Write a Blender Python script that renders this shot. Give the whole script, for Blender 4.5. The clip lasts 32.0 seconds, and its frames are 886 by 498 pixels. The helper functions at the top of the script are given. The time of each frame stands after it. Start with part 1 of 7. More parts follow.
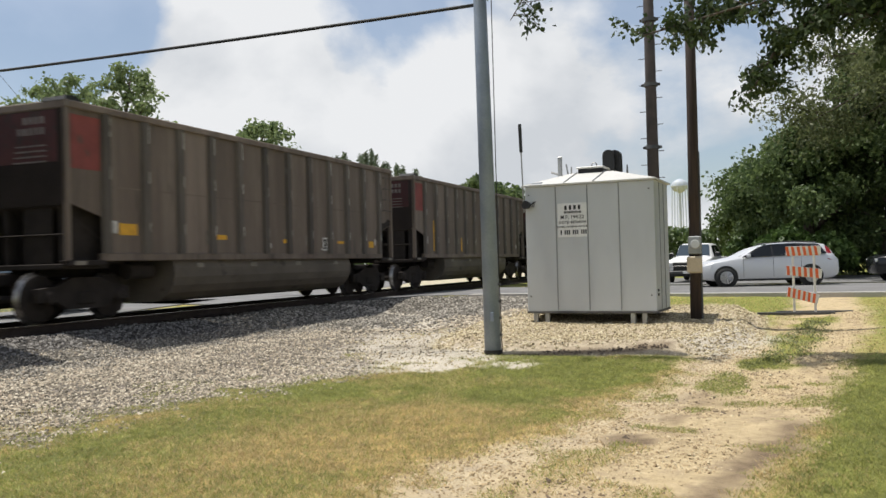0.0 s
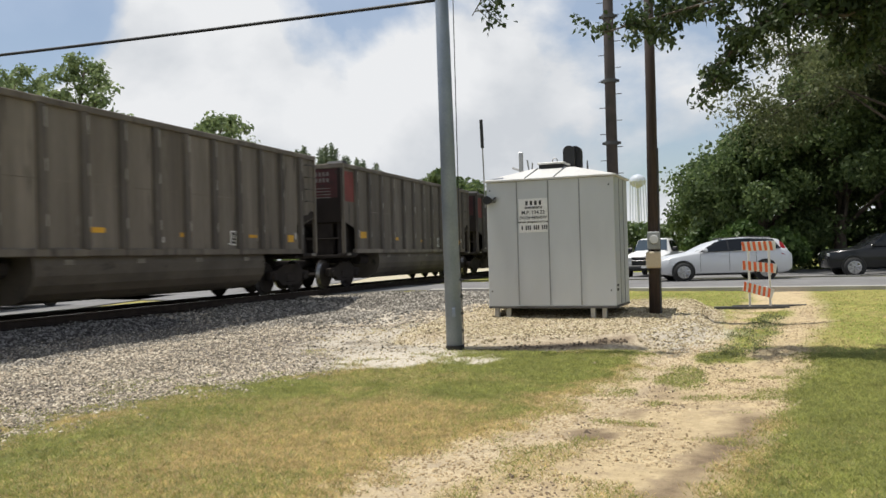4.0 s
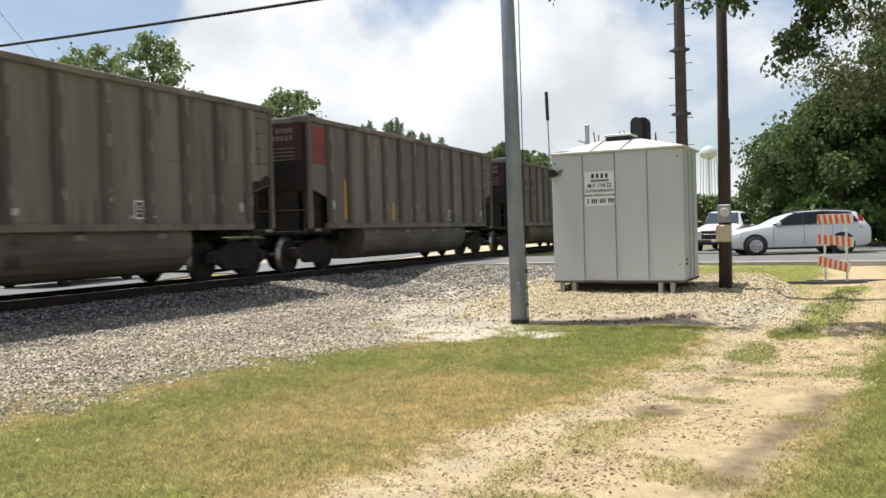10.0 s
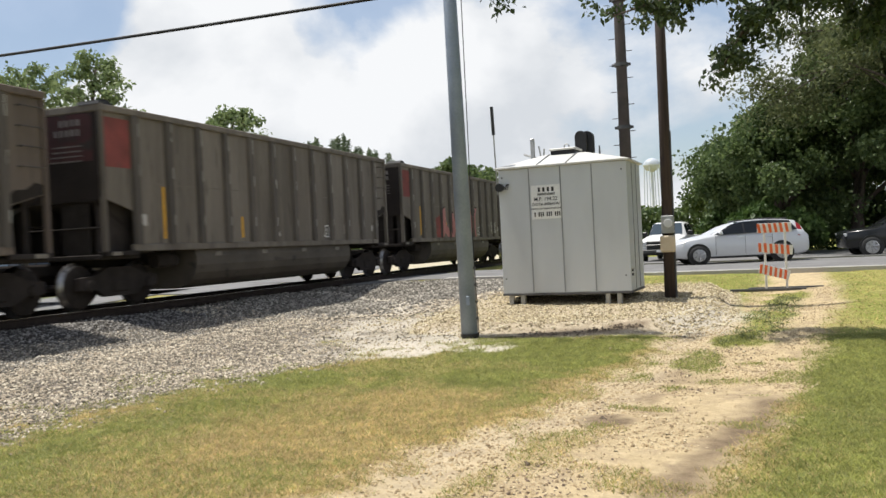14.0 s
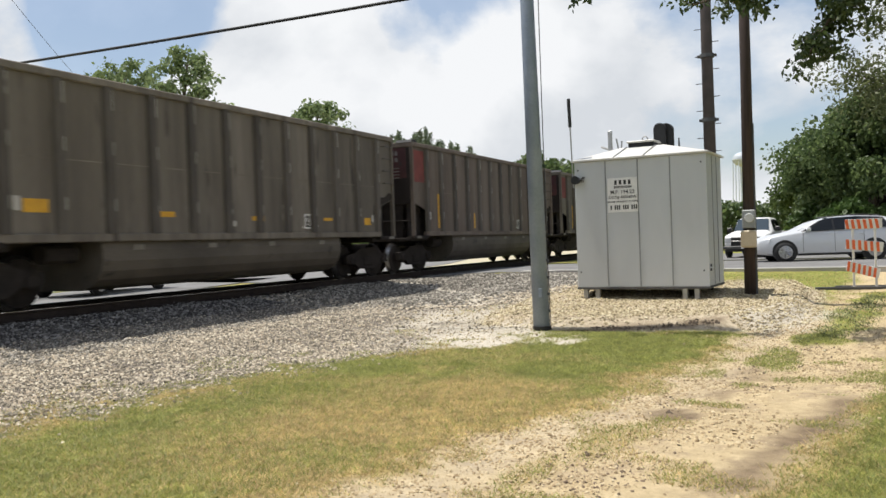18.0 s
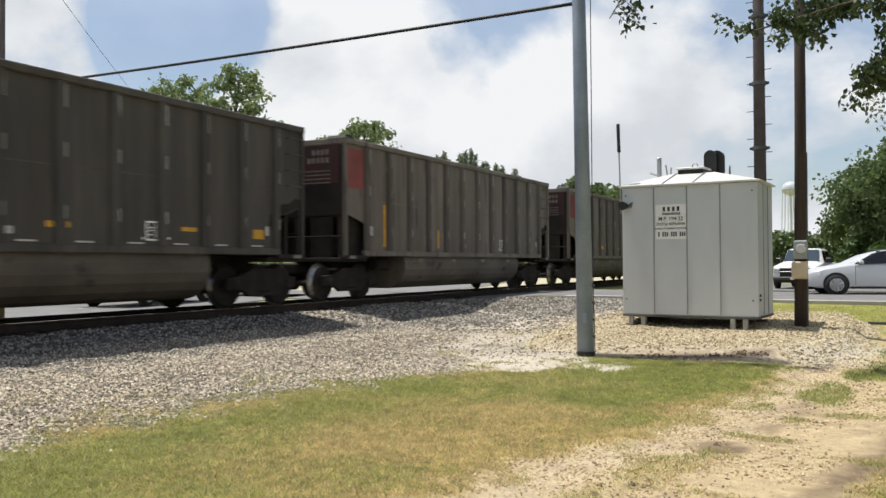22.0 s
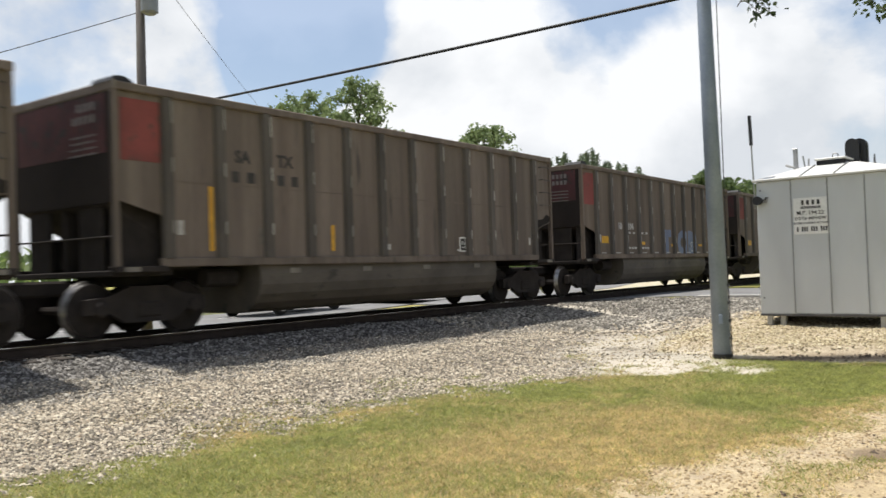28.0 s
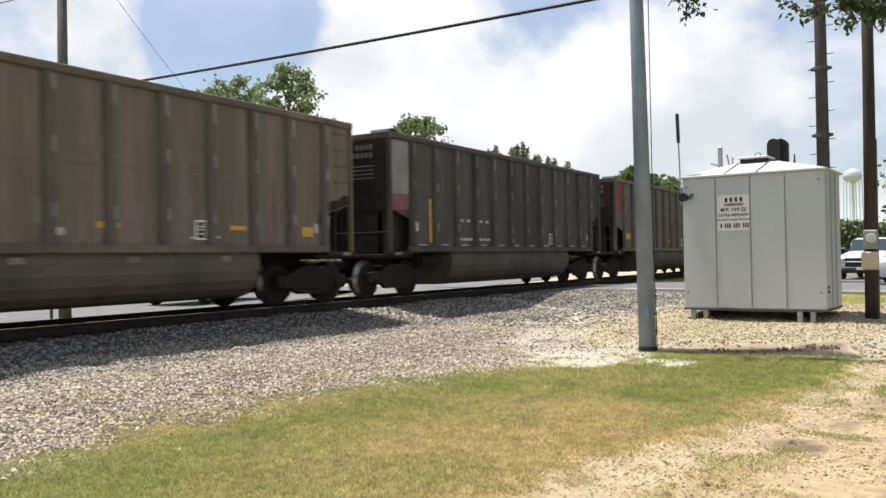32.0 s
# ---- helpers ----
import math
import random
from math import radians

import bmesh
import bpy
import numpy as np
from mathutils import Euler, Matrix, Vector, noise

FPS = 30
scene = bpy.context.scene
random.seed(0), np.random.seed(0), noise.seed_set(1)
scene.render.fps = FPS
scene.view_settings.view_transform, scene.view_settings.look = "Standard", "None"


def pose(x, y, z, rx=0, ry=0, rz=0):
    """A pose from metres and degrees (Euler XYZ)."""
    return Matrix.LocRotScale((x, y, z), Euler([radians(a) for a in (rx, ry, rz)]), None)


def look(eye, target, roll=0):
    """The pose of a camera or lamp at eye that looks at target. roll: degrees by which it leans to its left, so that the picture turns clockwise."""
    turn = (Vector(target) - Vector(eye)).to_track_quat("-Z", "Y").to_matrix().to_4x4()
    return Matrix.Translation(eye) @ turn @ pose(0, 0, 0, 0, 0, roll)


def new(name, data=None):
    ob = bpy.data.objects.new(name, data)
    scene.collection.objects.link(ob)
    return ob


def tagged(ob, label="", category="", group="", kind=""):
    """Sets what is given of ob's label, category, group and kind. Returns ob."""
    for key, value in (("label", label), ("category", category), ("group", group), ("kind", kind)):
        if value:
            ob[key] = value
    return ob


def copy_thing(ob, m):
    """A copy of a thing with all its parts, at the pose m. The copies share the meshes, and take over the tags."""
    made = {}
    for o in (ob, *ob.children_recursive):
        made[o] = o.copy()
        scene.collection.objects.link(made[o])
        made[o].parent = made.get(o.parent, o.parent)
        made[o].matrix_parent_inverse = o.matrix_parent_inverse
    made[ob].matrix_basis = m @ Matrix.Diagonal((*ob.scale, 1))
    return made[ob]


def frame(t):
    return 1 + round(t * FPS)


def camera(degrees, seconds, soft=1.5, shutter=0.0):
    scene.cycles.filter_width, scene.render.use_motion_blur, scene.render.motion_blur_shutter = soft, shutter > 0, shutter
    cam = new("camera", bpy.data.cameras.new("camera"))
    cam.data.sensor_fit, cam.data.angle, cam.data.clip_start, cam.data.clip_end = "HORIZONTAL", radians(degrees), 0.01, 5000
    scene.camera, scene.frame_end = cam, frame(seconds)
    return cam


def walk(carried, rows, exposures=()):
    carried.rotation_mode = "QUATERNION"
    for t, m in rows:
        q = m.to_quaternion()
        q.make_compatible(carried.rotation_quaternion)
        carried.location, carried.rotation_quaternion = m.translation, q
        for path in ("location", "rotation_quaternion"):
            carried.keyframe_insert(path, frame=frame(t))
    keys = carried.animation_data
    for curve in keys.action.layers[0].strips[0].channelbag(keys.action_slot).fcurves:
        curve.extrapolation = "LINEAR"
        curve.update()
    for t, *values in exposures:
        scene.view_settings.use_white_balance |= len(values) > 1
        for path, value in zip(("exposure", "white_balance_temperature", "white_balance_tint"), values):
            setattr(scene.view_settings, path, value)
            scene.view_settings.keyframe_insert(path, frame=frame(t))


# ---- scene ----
cam = camera(55.04, 32.0, shutter=0.15)
PATH = [
    (0, pose(-0.000, -0.000, 1.500, 90.94, 1.49, 21.29)),
    (0.5, pose(-0.016, -0.002, 1.511, 91.25, 1.41, 21.22)),
    (1, pose(-0.028, -0.003, 1.512, 91.49, 1.09, 20.57)),
    (1.5, pose(-0.034, -0.006, 1.514, 91.40, 1.10, 19.88)),
    (2, pose(-0.036, -0.007, 1.517, 91.42, 0.98, 19.15)),
    (2.5, pose(-0.033, -0.005, 1.516, 91.06, 0.80, 18.75)),
    (4.5, pose(-0.024, 0.007, 1.517, 90.50, 1.94, 18.91)),
    (5, pose(-0.024, 0.007, 1.519, 90.79, 2.42, 20.37)),
    (5.5, pose(-0.026, 0.007, 1.517, 90.77, 3.14, 20.87)),
    (6, pose(-0.034, 0.006, 1.516, 89.50, 4.01, 27.54)),
    (6.5, pose(-0.022, 0.003, 1.510, 88.59, 3.95, 30.27)),
    (7, pose(-0.015, 0.010, 1.509, 87.89, 2.83, 27.16)),
    (7.5, pose(-0.021, 0.015, 1.509, 87.72, 2.25, 25.19)),
    (8, pose(-0.024, 0.020, 1.513, 88.23, 1.79, 23.99)),
    (8.5, pose(-0.029, 0.026, 1.513, 89.16, 1.77, 23.36)),
    (9, pose(-0.028, 0.030, 1.513, 89.18, 1.92, 23.53)),
    (9.5, pose(-0.023, 0.035, 1.516, 88.92, 1.65, 23.79)),
    (10, pose(-0.017, 0.037, 1.516, 88.87, 1.64, 23.03)),
    (10.5, pose(-0.013, 0.035, 1.509, 89.33, 1.60, 22.39)),
    (11, pose(-0.015, 0.036, 1.508, 89.82, 1.45, 21.44)),
    (11.5, pose(-0.009, 0.037, 1.510, 90.68, 1.38, 20.70)),
    (12, pose(-0.005, 0.035, 1.506, 90.01, 1.64, 20.54)),
    (12.5, pose(-0.010, 0.037, 1.508, 88.80, 2.23, 20.66)),
    (13, pose(-0.010, 0.042, 1.515, 89.22, 2.74, 20.17)),
    (13.5, pose(-0.011, 0.042, 1.520, 89.84, 2.40, 19.73)),
    (14, pose(-0.005, 0.036, 1.517, 89.77, 2.77, 19.61)),
    (14.5, pose(0.001, 0.026, 1.511, 89.07, 2.87, 20.26)),
    (15, pose(0.060, 0.024, 1.495, 88.67, 2.61, 21.38)),
    (15.5, pose(0.128, 0.030, 1.489, 88.51, 2.34, 23.78)),
    (17.5, pose(0.150, 0.026, 1.475, 89.68, 1.59, 24.86)),
    (18, pose(0.144, 0.023, 1.477, 89.56, 2.01, 25.08)),
    (18.5, pose(0.127, 0.009, 1.468, 88.62, 1.22, 27.44)),
    (19, pose(0.102, 0.005, 1.479, 88.12, -0.80, 28.81)),
    (19.5, pose(0.086, -0.004, 1.478, 88.14, -0.75, 29.61)),
    (20, pose(0.076, -0.009, 1.484, 88.59, 0.26, 30.37)),
    (20.5, pose(0.083, -0.013, 1.481, 88.87, 0.85, 29.12)),
    (21, pose(0.078, -0.010, 1.489, 88.24, 1.18, 28.96)),
    (21.5, pose(0.087, -0.014, 1.486, 90.07, 1.03, 28.36)),
    (22, pose(0.096, -0.009, 1.483, 91.03, 0.29, 27.90)),
    (22.5, pose(0.100, -0.007, 1.477, 90.81, 0.44, 28.55)),
    (23, pose(0.104, -0.008, 1.474, 90.39, 0.48, 28.88)),
    (23.5, pose(0.105, -0.002, 1.478, 90.70, 0.18, 28.48)),
    (24, pose(0.102, 0.001, 1.482, 91.15, 0.63, 28.38)),
    (24.5, pose(0.112, 0.003, 1.484, 91.50, 0.69, 28.84)),
    (25, pose(0.120, -0.002, 1.479, 92.50, 0.29, 29.25)),
    (25.5, pose(0.122, -0.001, 1.479, 91.55, 0.50, 28.75)),
    (27.5, pose(0.054, -0.003, 1.498, 90.77, 1.56, 30.76)),
    (28, pose(0.037, -0.010, 1.499, 91.44, 1.86, 36.17)),
    (28.5, pose(0.036, -0.014, 1.501, 90.99, 2.13, 40.41)),
    (29, pose(0.033, -0.012, 1.496, 90.78, 1.53, 38.34)),
    (29.5, pose(0.019, -0.010, 1.488, 90.74, 1.65, 36.57)),
    (30, pose(0.006, -0.009, 1.484, 90.98, 1.55, 34.72)),
    (30.5, pose(-0.004, -0.000, 1.483, 90.45, 1.14, 32.27)),
    (31, pose(-0.019, 0.008, 1.487, 90.53, 0.76, 31.08)),
    (31.5, pose(-0.018, 0.012, 1.491, 90.37, 0.57, 30.91)),
    (32, pose(-0.022, 0.017, 1.504, 90.70, 1.06, 31.42)),
]
walk(cam, PATH, [(0, -0.2), (5, -0.2), (6.5, -0.03), (8, 0.06), (11, 0.0), (12, -0.06), (13, -0.03), (14, -0.04), (18, -0.06), (20, 0.05), (22, -0.1), (25.5, -0.02), (28, 0.04), (29, 0.26), (30, 0.29), (31, 0.18), (32, 0.09)])

# ---- light ----
SUN_TO = Vector((-0.335, -0.02, 1.0)).normalized()
elev = math.asin(SUN_TO.z)
azim = math.atan2(SUN_TO.x, SUN_TO.y)
sun = new("sun", bpy.data.lights.new("sun", "SUN"))
sun.data.energy, sun.data.angle, sun.data.color = 5.1, radians(0.6), (1.0, 0.965, 0.89)
sun.matrix_world = look((0, 0, 60), Vector((0, 0, 60)) - SUN_TO)
world = bpy.data.worlds.new("sky")
scene.world = world
world.use_nodes = True
scene.view_settings.exposure = 0.0


CLOUD_AT = (3.45, 1.7, 0.4)
# where the blue shows between the heaps: direction, width, depth
GAPS = (((-0.675, 0.678, 0.29), 0.13, 0.30), ((-0.70, 0.67, 0.235), 0.09, 0.26), ((-0.42, 0.88, 0.17), 0.16, 0.07))


def build_sky():
    nt = world.node_tree
    nt.nodes.clear()
    N, Lk = nt.nodes.new, nt.links.new
    out, bg, sky = N("ShaderNodeOutputWorld"), N("ShaderNodeBackground"), N("ShaderNodeTexSky")
    sky.sky_type, sky.sun_disc = "NISHITA", False
    sky.sun_elevation, sky.sun_rotation = elev, azim
    sky.air_density, sky.dust_density, sky.ozone_density = 1.0, 1.2, 1.0
    co = N("ShaderNodeTexCoord")
    mp = N("ShaderNodeMapping")
    mp.inputs["Location"].default_value, mp.inputs["Scale"].default_value = CLOUD_AT, (1.0, 1.0, 1.3)
    Lk(co.outputs["Generated"], mp.inputs[0])
    # heaps of cumulus: they crowd together towards the horizon and leave the zenith more open
    sep = N("ShaderNodeSeparateXYZ"); Lk(co.outputs["Generated"], sep.inputs[0])
    lift = N("ShaderNodeMapRange"); lift.inputs[1].default_value, lift.inputs[2].default_value = 0.06, 0.34
    lift.inputs[3].default_value, lift.inputs[4].default_value = 0.13, -0.12
    Lk(sep.outputs["Z"], lift.inputs[0])

    def heap(up):
        mv = N("ShaderNodeVectorMath"); mv.inputs[1].default_value = (-0.02 * (up > 0), 0, up)
        Lk(mp.outputs[0], mv.inputs[0])
        n = N("ShaderNodeTexNoise")
        n.inputs["Scale"].default_value, n.inputs["Detail"].default_value, n.inputs["Roughness"].default_value, n.inputs["Distortion"].default_value = 2.7, 9, 0.52, 0.15
        Lk(mv.outputs[0], n.inputs["Vector"])
        return n.outputs["Fac"]

    here, above = heap(0.0), heap(0.085)
    cover = N("ShaderNodeMath"); cover.operation = "ADD"
    Lk(here, cover.inputs[0]); Lk(lift.outputs[0], cover.inputs[1])
    total = cover.outputs[0]
    for at, wide, depth in GAPS:
        far = N("ShaderNodeVectorMath"); far.operation = "DISTANCE"; far.inputs[1].default_value = Vector(at).normalized()
        Lk(co.outputs["Generated"], far.inputs[0])
        hole = N("ShaderNodeMapRange"); hole.interpolation_type = "SMOOTHSTEP"
        hole.inputs[1].default_value, hole.inputs[2].default_value, hole.inputs[3].default_value, hole.inputs[4].default_value = 0.02, wide, -depth, 0.0
        Lk(far.outputs["Value"], hole.inputs[0])
        less = N("ShaderNodeMath"); less.operation = "ADD"
        Lk(total, less.inputs[0]); Lk(hole.outputs[0], less.inputs[1])
        total = less.outputs[0]
    ramp = N("ShaderNodeValToRGB")
    ramp.color_ramp.elements[0].position, ramp.color_ramp.elements[1].position = 0.425, 0.50
    ramp.color_ramp.elements[0].color = (0.34, 0.34, 0.34, 1)
    Lk(total, ramp.inputs[0])
    # tops stand in the sun, bases are grey: lit where the cloud thins out upwards
    rise = N("ShaderNodeMath"); rise.operation = "SUBTRACT"
    Lk(here, rise.inputs[0]); Lk(above, rise.inputs[1])
    tone = N("ShaderNodeValToRGB")
    tone.color_ramp.elements[0].position, tone.color_ramp.elements[1].position = 0.37, 0.62
    tone.color_ramp.elements[0].color, tone.color_ramp.elements[1].color = (7.1, 7.45, 7.9, 1), (9.6, 9.75, 9.95, 1)
    sh = N("ShaderNodeMath"); sh.operation = "MULTIPLY_ADD"; sh.inputs[1].default_value, sh.inputs[2].default_value = 1.5, 0.5
    Lk(rise.outputs[0], sh.inputs[0]); Lk(sh.outputs[0], tone.inputs[0])
    clear = N("ShaderNodeHueSaturation"); clear.inputs["Saturation"].default_value, clear.inputs["Value"].default_value = 1.2, 1.3
    Lk(sky.outputs[0], clear.inputs["Color"])
    mix = N("ShaderNodeMix"); mix.data_type = "RGBA"
    Lk(ramp.outputs[0], mix.inputs[0]); Lk(clear.outputs[0], mix.inputs[6]); Lk(tone.outputs[0], mix.inputs[7])
    Lk(mix.outputs[2], bg.inputs[0]); bg.inputs[1].default_value = 0.10
    Lk(bg.outputs[0], out.inputs[0])


build_sky()


# ---- materials ----
def mat(name, c1, c2=None, rough=0.7, metal=0.0, scale=3.0, fine=40.0, bump=0.15, vary=0.12, c3=None, stain=0.0, stretch=(1, 1, 1), spec=0.4, island=False, panels=False):
    """Two tones laid by coarse noise, a third by stains, fine grain in tone and relief."""
    m = bpy.data.materials.new(name)
    m.use_nodes = True
    nt = m.node_tree
    N, Lk = nt.nodes.new, nt.links.new
    b = nt.nodes["Principled BSDF"]
    b.inputs["Metallic"].default_value = metal
    b.inputs["Specular IOR Level"].default_value = spec
    co = N("ShaderNodeTexCoord")
    mp = N("ShaderNodeMapping"); mp.inputs["Scale"].default_value = stretch
    shift = N("ShaderNodeVectorMath"); shift.operation = "MULTIPLY_ADD"
    shift.inputs[1].default_value = (0, 0, 0) if island else (7.3, 11.9, 5.7)
    Lk(N("ShaderNodeObjectInfo").outputs["Random"], shift.inputs[0]); Lk(co.outputs["Object"], shift.inputs[2])
    Lk(shift.outputs[0], mp.inputs[0])
    n1, n2 = N("ShaderNodeTexNoise"), N("ShaderNodeTexNoise")
    n1.inputs["Scale"].default_value, n1.inputs["Detail"].default_value = scale, 6
    n2.inputs["Scale"].default_value, n2.inputs["Detail"].default_value = fine, 4
    Lk(mp.outputs[0], n1.inputs["Vector"]); Lk(mp.outputs[0], n2.inputs["Vector"])
    r1 = N("ShaderNodeMapRange"); r1.inputs[1].default_value, r1.inputs[2].default_value = 0.35, 0.65
    Lk(n1.outputs["Fac"], r1.inputs[0])
    mx = N("ShaderNodeMix"); mx.data_type = "RGBA"
    mx.inputs[6].default_value, mx.inputs[7].default_value = (*c1, 1), (*(c2 or [v * 0.75 for v in c1]), 1)
    Lk(r1.outputs[0], mx.inputs[0])
    col = mx.outputs[2]
    if c3:
        n3 = N("ShaderNodeTexNoise"); n3.inputs["Scale"].default_value, n3.inputs["Detail"].default_value = scale * 2.7, 8
        Lk(mp.outputs[0], n3.inputs["Vector"])
        r3 = N("ShaderNodeMapRange"); r3.inputs[1].default_value, r3.inputs[2].default_value = 0.68 - stain, 0.78 - stain
        Lk(n3.outputs["Fac"], r3.inputs[0])
        m3 = N("ShaderNodeMix"); m3.data_type = "RGBA"; m3.inputs[7].default_value = (*c3, 1)
        Lk(r3.outputs[0], m3.inputs[0]); Lk(col, m3.inputs[6]); col = m3.outputs[2]
    if panels:
        # each sheet between two ribs has weathered to its own tone, with runs of rust and dust down it
        sp = N("ShaderNodeSeparateXYZ"); Lk(co.outputs["Object"], sp.inputs[0])
        cell = N("ShaderNodeMath"); cell.operation = "MULTIPLY_ADD"; cell.inputs[1].default_value, cell.inputs[2].default_value = 1 / 1.1, 5.5
        fl = N("ShaderNodeMath"); fl.operation = "FLOOR"
        ad = N("ShaderNodeMath"); ad.operation = "MULTIPLY_ADD"; ad.inputs[1].default_value = 97.0
        wn = N("ShaderNodeTexWhiteNoise"); wn.noise_dimensions = "1D"
        Lk(sp.outputs["Y"], cell.inputs[0]); Lk(cell.outputs[0], fl.inputs[0])
        Lk(N("ShaderNodeObjectInfo").outputs["Random"], ad.inputs[0]); Lk(fl.outputs[0], ad.inputs[2]); Lk(ad.outputs[0], wn.inputs["W"])
        runs = N("ShaderNodeTexNoise"); runs.inputs["Scale"].default_value, runs.inputs["Detail"].default_value, runs.inputs["Roughness"].default_value = 4.5, 6, 0.65
        rm = N("ShaderNodeMapping"); rm.inputs["Scale"].default_value = (1, 1, 0.05)
        Lk(shift.outputs[0], rm.inputs[0]); Lk(rm.outputs[0], runs.inputs["Vector"])
        for fac, amp in ((wn.outputs["Value"], 0.26), (runs.outputs["Fac"], 0.9)):
            k = N("ShaderNodeMath"); k.operation = "MULTIPLY_ADD"; k.inputs[1].default_value, k.inputs[2].default_value = amp, 1 - amp / 2
            Lk(fac, k.inputs[0])
            hs = N("ShaderNodeHueSaturation"); Lk(k.outputs[0], hs.inputs["Value"]); Lk(col, hs.inputs["Color"]); col = hs.outputs[0]
        rust = N("ShaderNodeTexNoise"); rust.inputs["Scale"].default_value, rust.inputs["Detail"].default_value, rust.inputs["Roughness"].default_value = 0.9, 8, 0.7
        Lk(rm.outputs[0], rust.inputs["Vector"])
        rk = N("ShaderNodeMapRange"); rk.inputs[1].default_value, rk.inputs[2].default_value, rk.inputs[4].default_value = 0.48, 0.70, 0.4
        Lk(rust.outputs["Fac"], rk.inputs[0])
        rmx = N("ShaderNodeMix"); rmx.data_type = "RGBA"; rmx.inputs[7].default_value = (0.092, 0.074, 0.056, 1)
        Lk(rk.outputs[0], rmx.inputs[0]); Lk(col, rmx.inputs[6]); col = rmx.outputs[2]
    hsv = N("ShaderNodeHueSaturation")
    src = N("ShaderNodeNewGeometry").outputs["Random Per Island"] if island else N("ShaderNodeObjectInfo").outputs["Random"]
    a = N("ShaderNodeMath"); a.operation = "MULTIPLY_ADD"; a.inputs[1].default_value, a.inputs[2].default_value = 2 * vary, 1 - vary
    Lk(src, a.inputs[0])
    g = N("ShaderNodeMath"); g.operation = "MULTIPLY_ADD"; g.inputs[1].default_value, g.inputs[2].default_value = 0.35, 0.825
    Lk(n2.outputs["Fac"], g.inputs[0])
    pr = N("ShaderNodeMath"); pr.operation = "MULTIPLY"
    Lk(a.outputs[0], pr.inputs[0]); Lk(g.outputs[0], pr.inputs[1])
    Lk(pr.outputs[0], hsv.inputs["Value"]); Lk(col, hsv.inputs["Color"])
    Lk(hsv.outputs[0], b.inputs["Base Color"])
    rr = N("ShaderNodeMapRange"); rr.inputs[3].default_value, rr.inputs[4].default_value = max(0.02, rough - 0.1), min(1, rough + 0.1)
    Lk(n1.outputs["Fac"], rr.inputs[0]); Lk(rr.outputs[0], b.inputs["Roughness"])
    if bump:
        bp = N("ShaderNodeBump"); bp.inputs["Strength"].default_value, bp.inputs["Distance"].default_value = bump, 0.01
        Lk(n2.outputs["Fac"], bp.inputs["Height"]); Lk(bp.outputs[0], b.inputs["Normal"])
    return m


def leafmat(name, c1, c2, thin=0.35, upward=0.0):
    m = bpy.data.materials.new(name)
    m.use_nodes = True
    nt = m.node_tree
    N, Lk = nt.nodes.new, nt.links.new
    b, out = nt.nodes["Principled BSDF"], nt.nodes["Material Output"]
    geo = N("ShaderNodeNewGeometry")
    mx = N("ShaderNodeMix"); mx.data_type = "RGBA"
    mx.inputs[6].default_value, mx.inputs[7].default_value = (*c1, 1), (*c2, 1)
    Lk(geo.outputs["Random Per Island"], mx.inputs[0])
    col = mx.outputs[2]
    if upward:
        # tufts and patches of their own tone
        for sc, amp in ((26.0, 1.1), (8.0, 1.2), (1.7, 0.5)):
            nz = N("ShaderNodeTexNoise"); nz.inputs["Scale"].default_value, nz.inputs["Detail"].default_value = sc, 3
            Lk(N("ShaderNodeTexCoord").outputs["Object"], nz.inputs["Vector"])
            g = N("ShaderNodeMath"); g.operation = "MULTIPLY_ADD"; g.inputs[1].default_value, g.inputs[2].default_value = amp, 1 - amp / 2
            Lk(nz.outputs["Fac"], g.inputs[0])
            hs = N("ShaderNodeHueSaturation"); Lk(g.outputs[0], hs.inputs["Value"]); Lk(col, hs.inputs["Color"]); col = hs.outputs[0]
    Lk(col, b.inputs["Base Color"])
    b.inputs["Roughness"].default_value, b.inputs["Specular IOR Level"].default_value = 0.5, 0.35
    tr = N("ShaderNodeBsdfTranslucent"); Lk(col, tr.inputs[0])
    if upward:
        # thin bent blades face every way, most of all up
        lift = N("ShaderNodeVectorMath"); lift.operation = "ADD"; lift.inputs[1].default_value = (0, 0, upward)
        unit = N("ShaderNodeVectorMath"); unit.operation = "NORMALIZE"
        Lk(geo.outputs["Normal"], lift.inputs[0]); Lk(lift.outputs[0], unit.inputs[0]); Lk(unit.outputs[0], b.inputs["Normal"])
    ms = N("ShaderNodeMixShader"); ms.inputs[0].default_value = thin
    Lk(b.outputs[0], ms.inputs[1]); Lk(tr.outputs[0], ms.inputs[2]); Lk(ms.outputs[0], out.inputs[0])
    return m


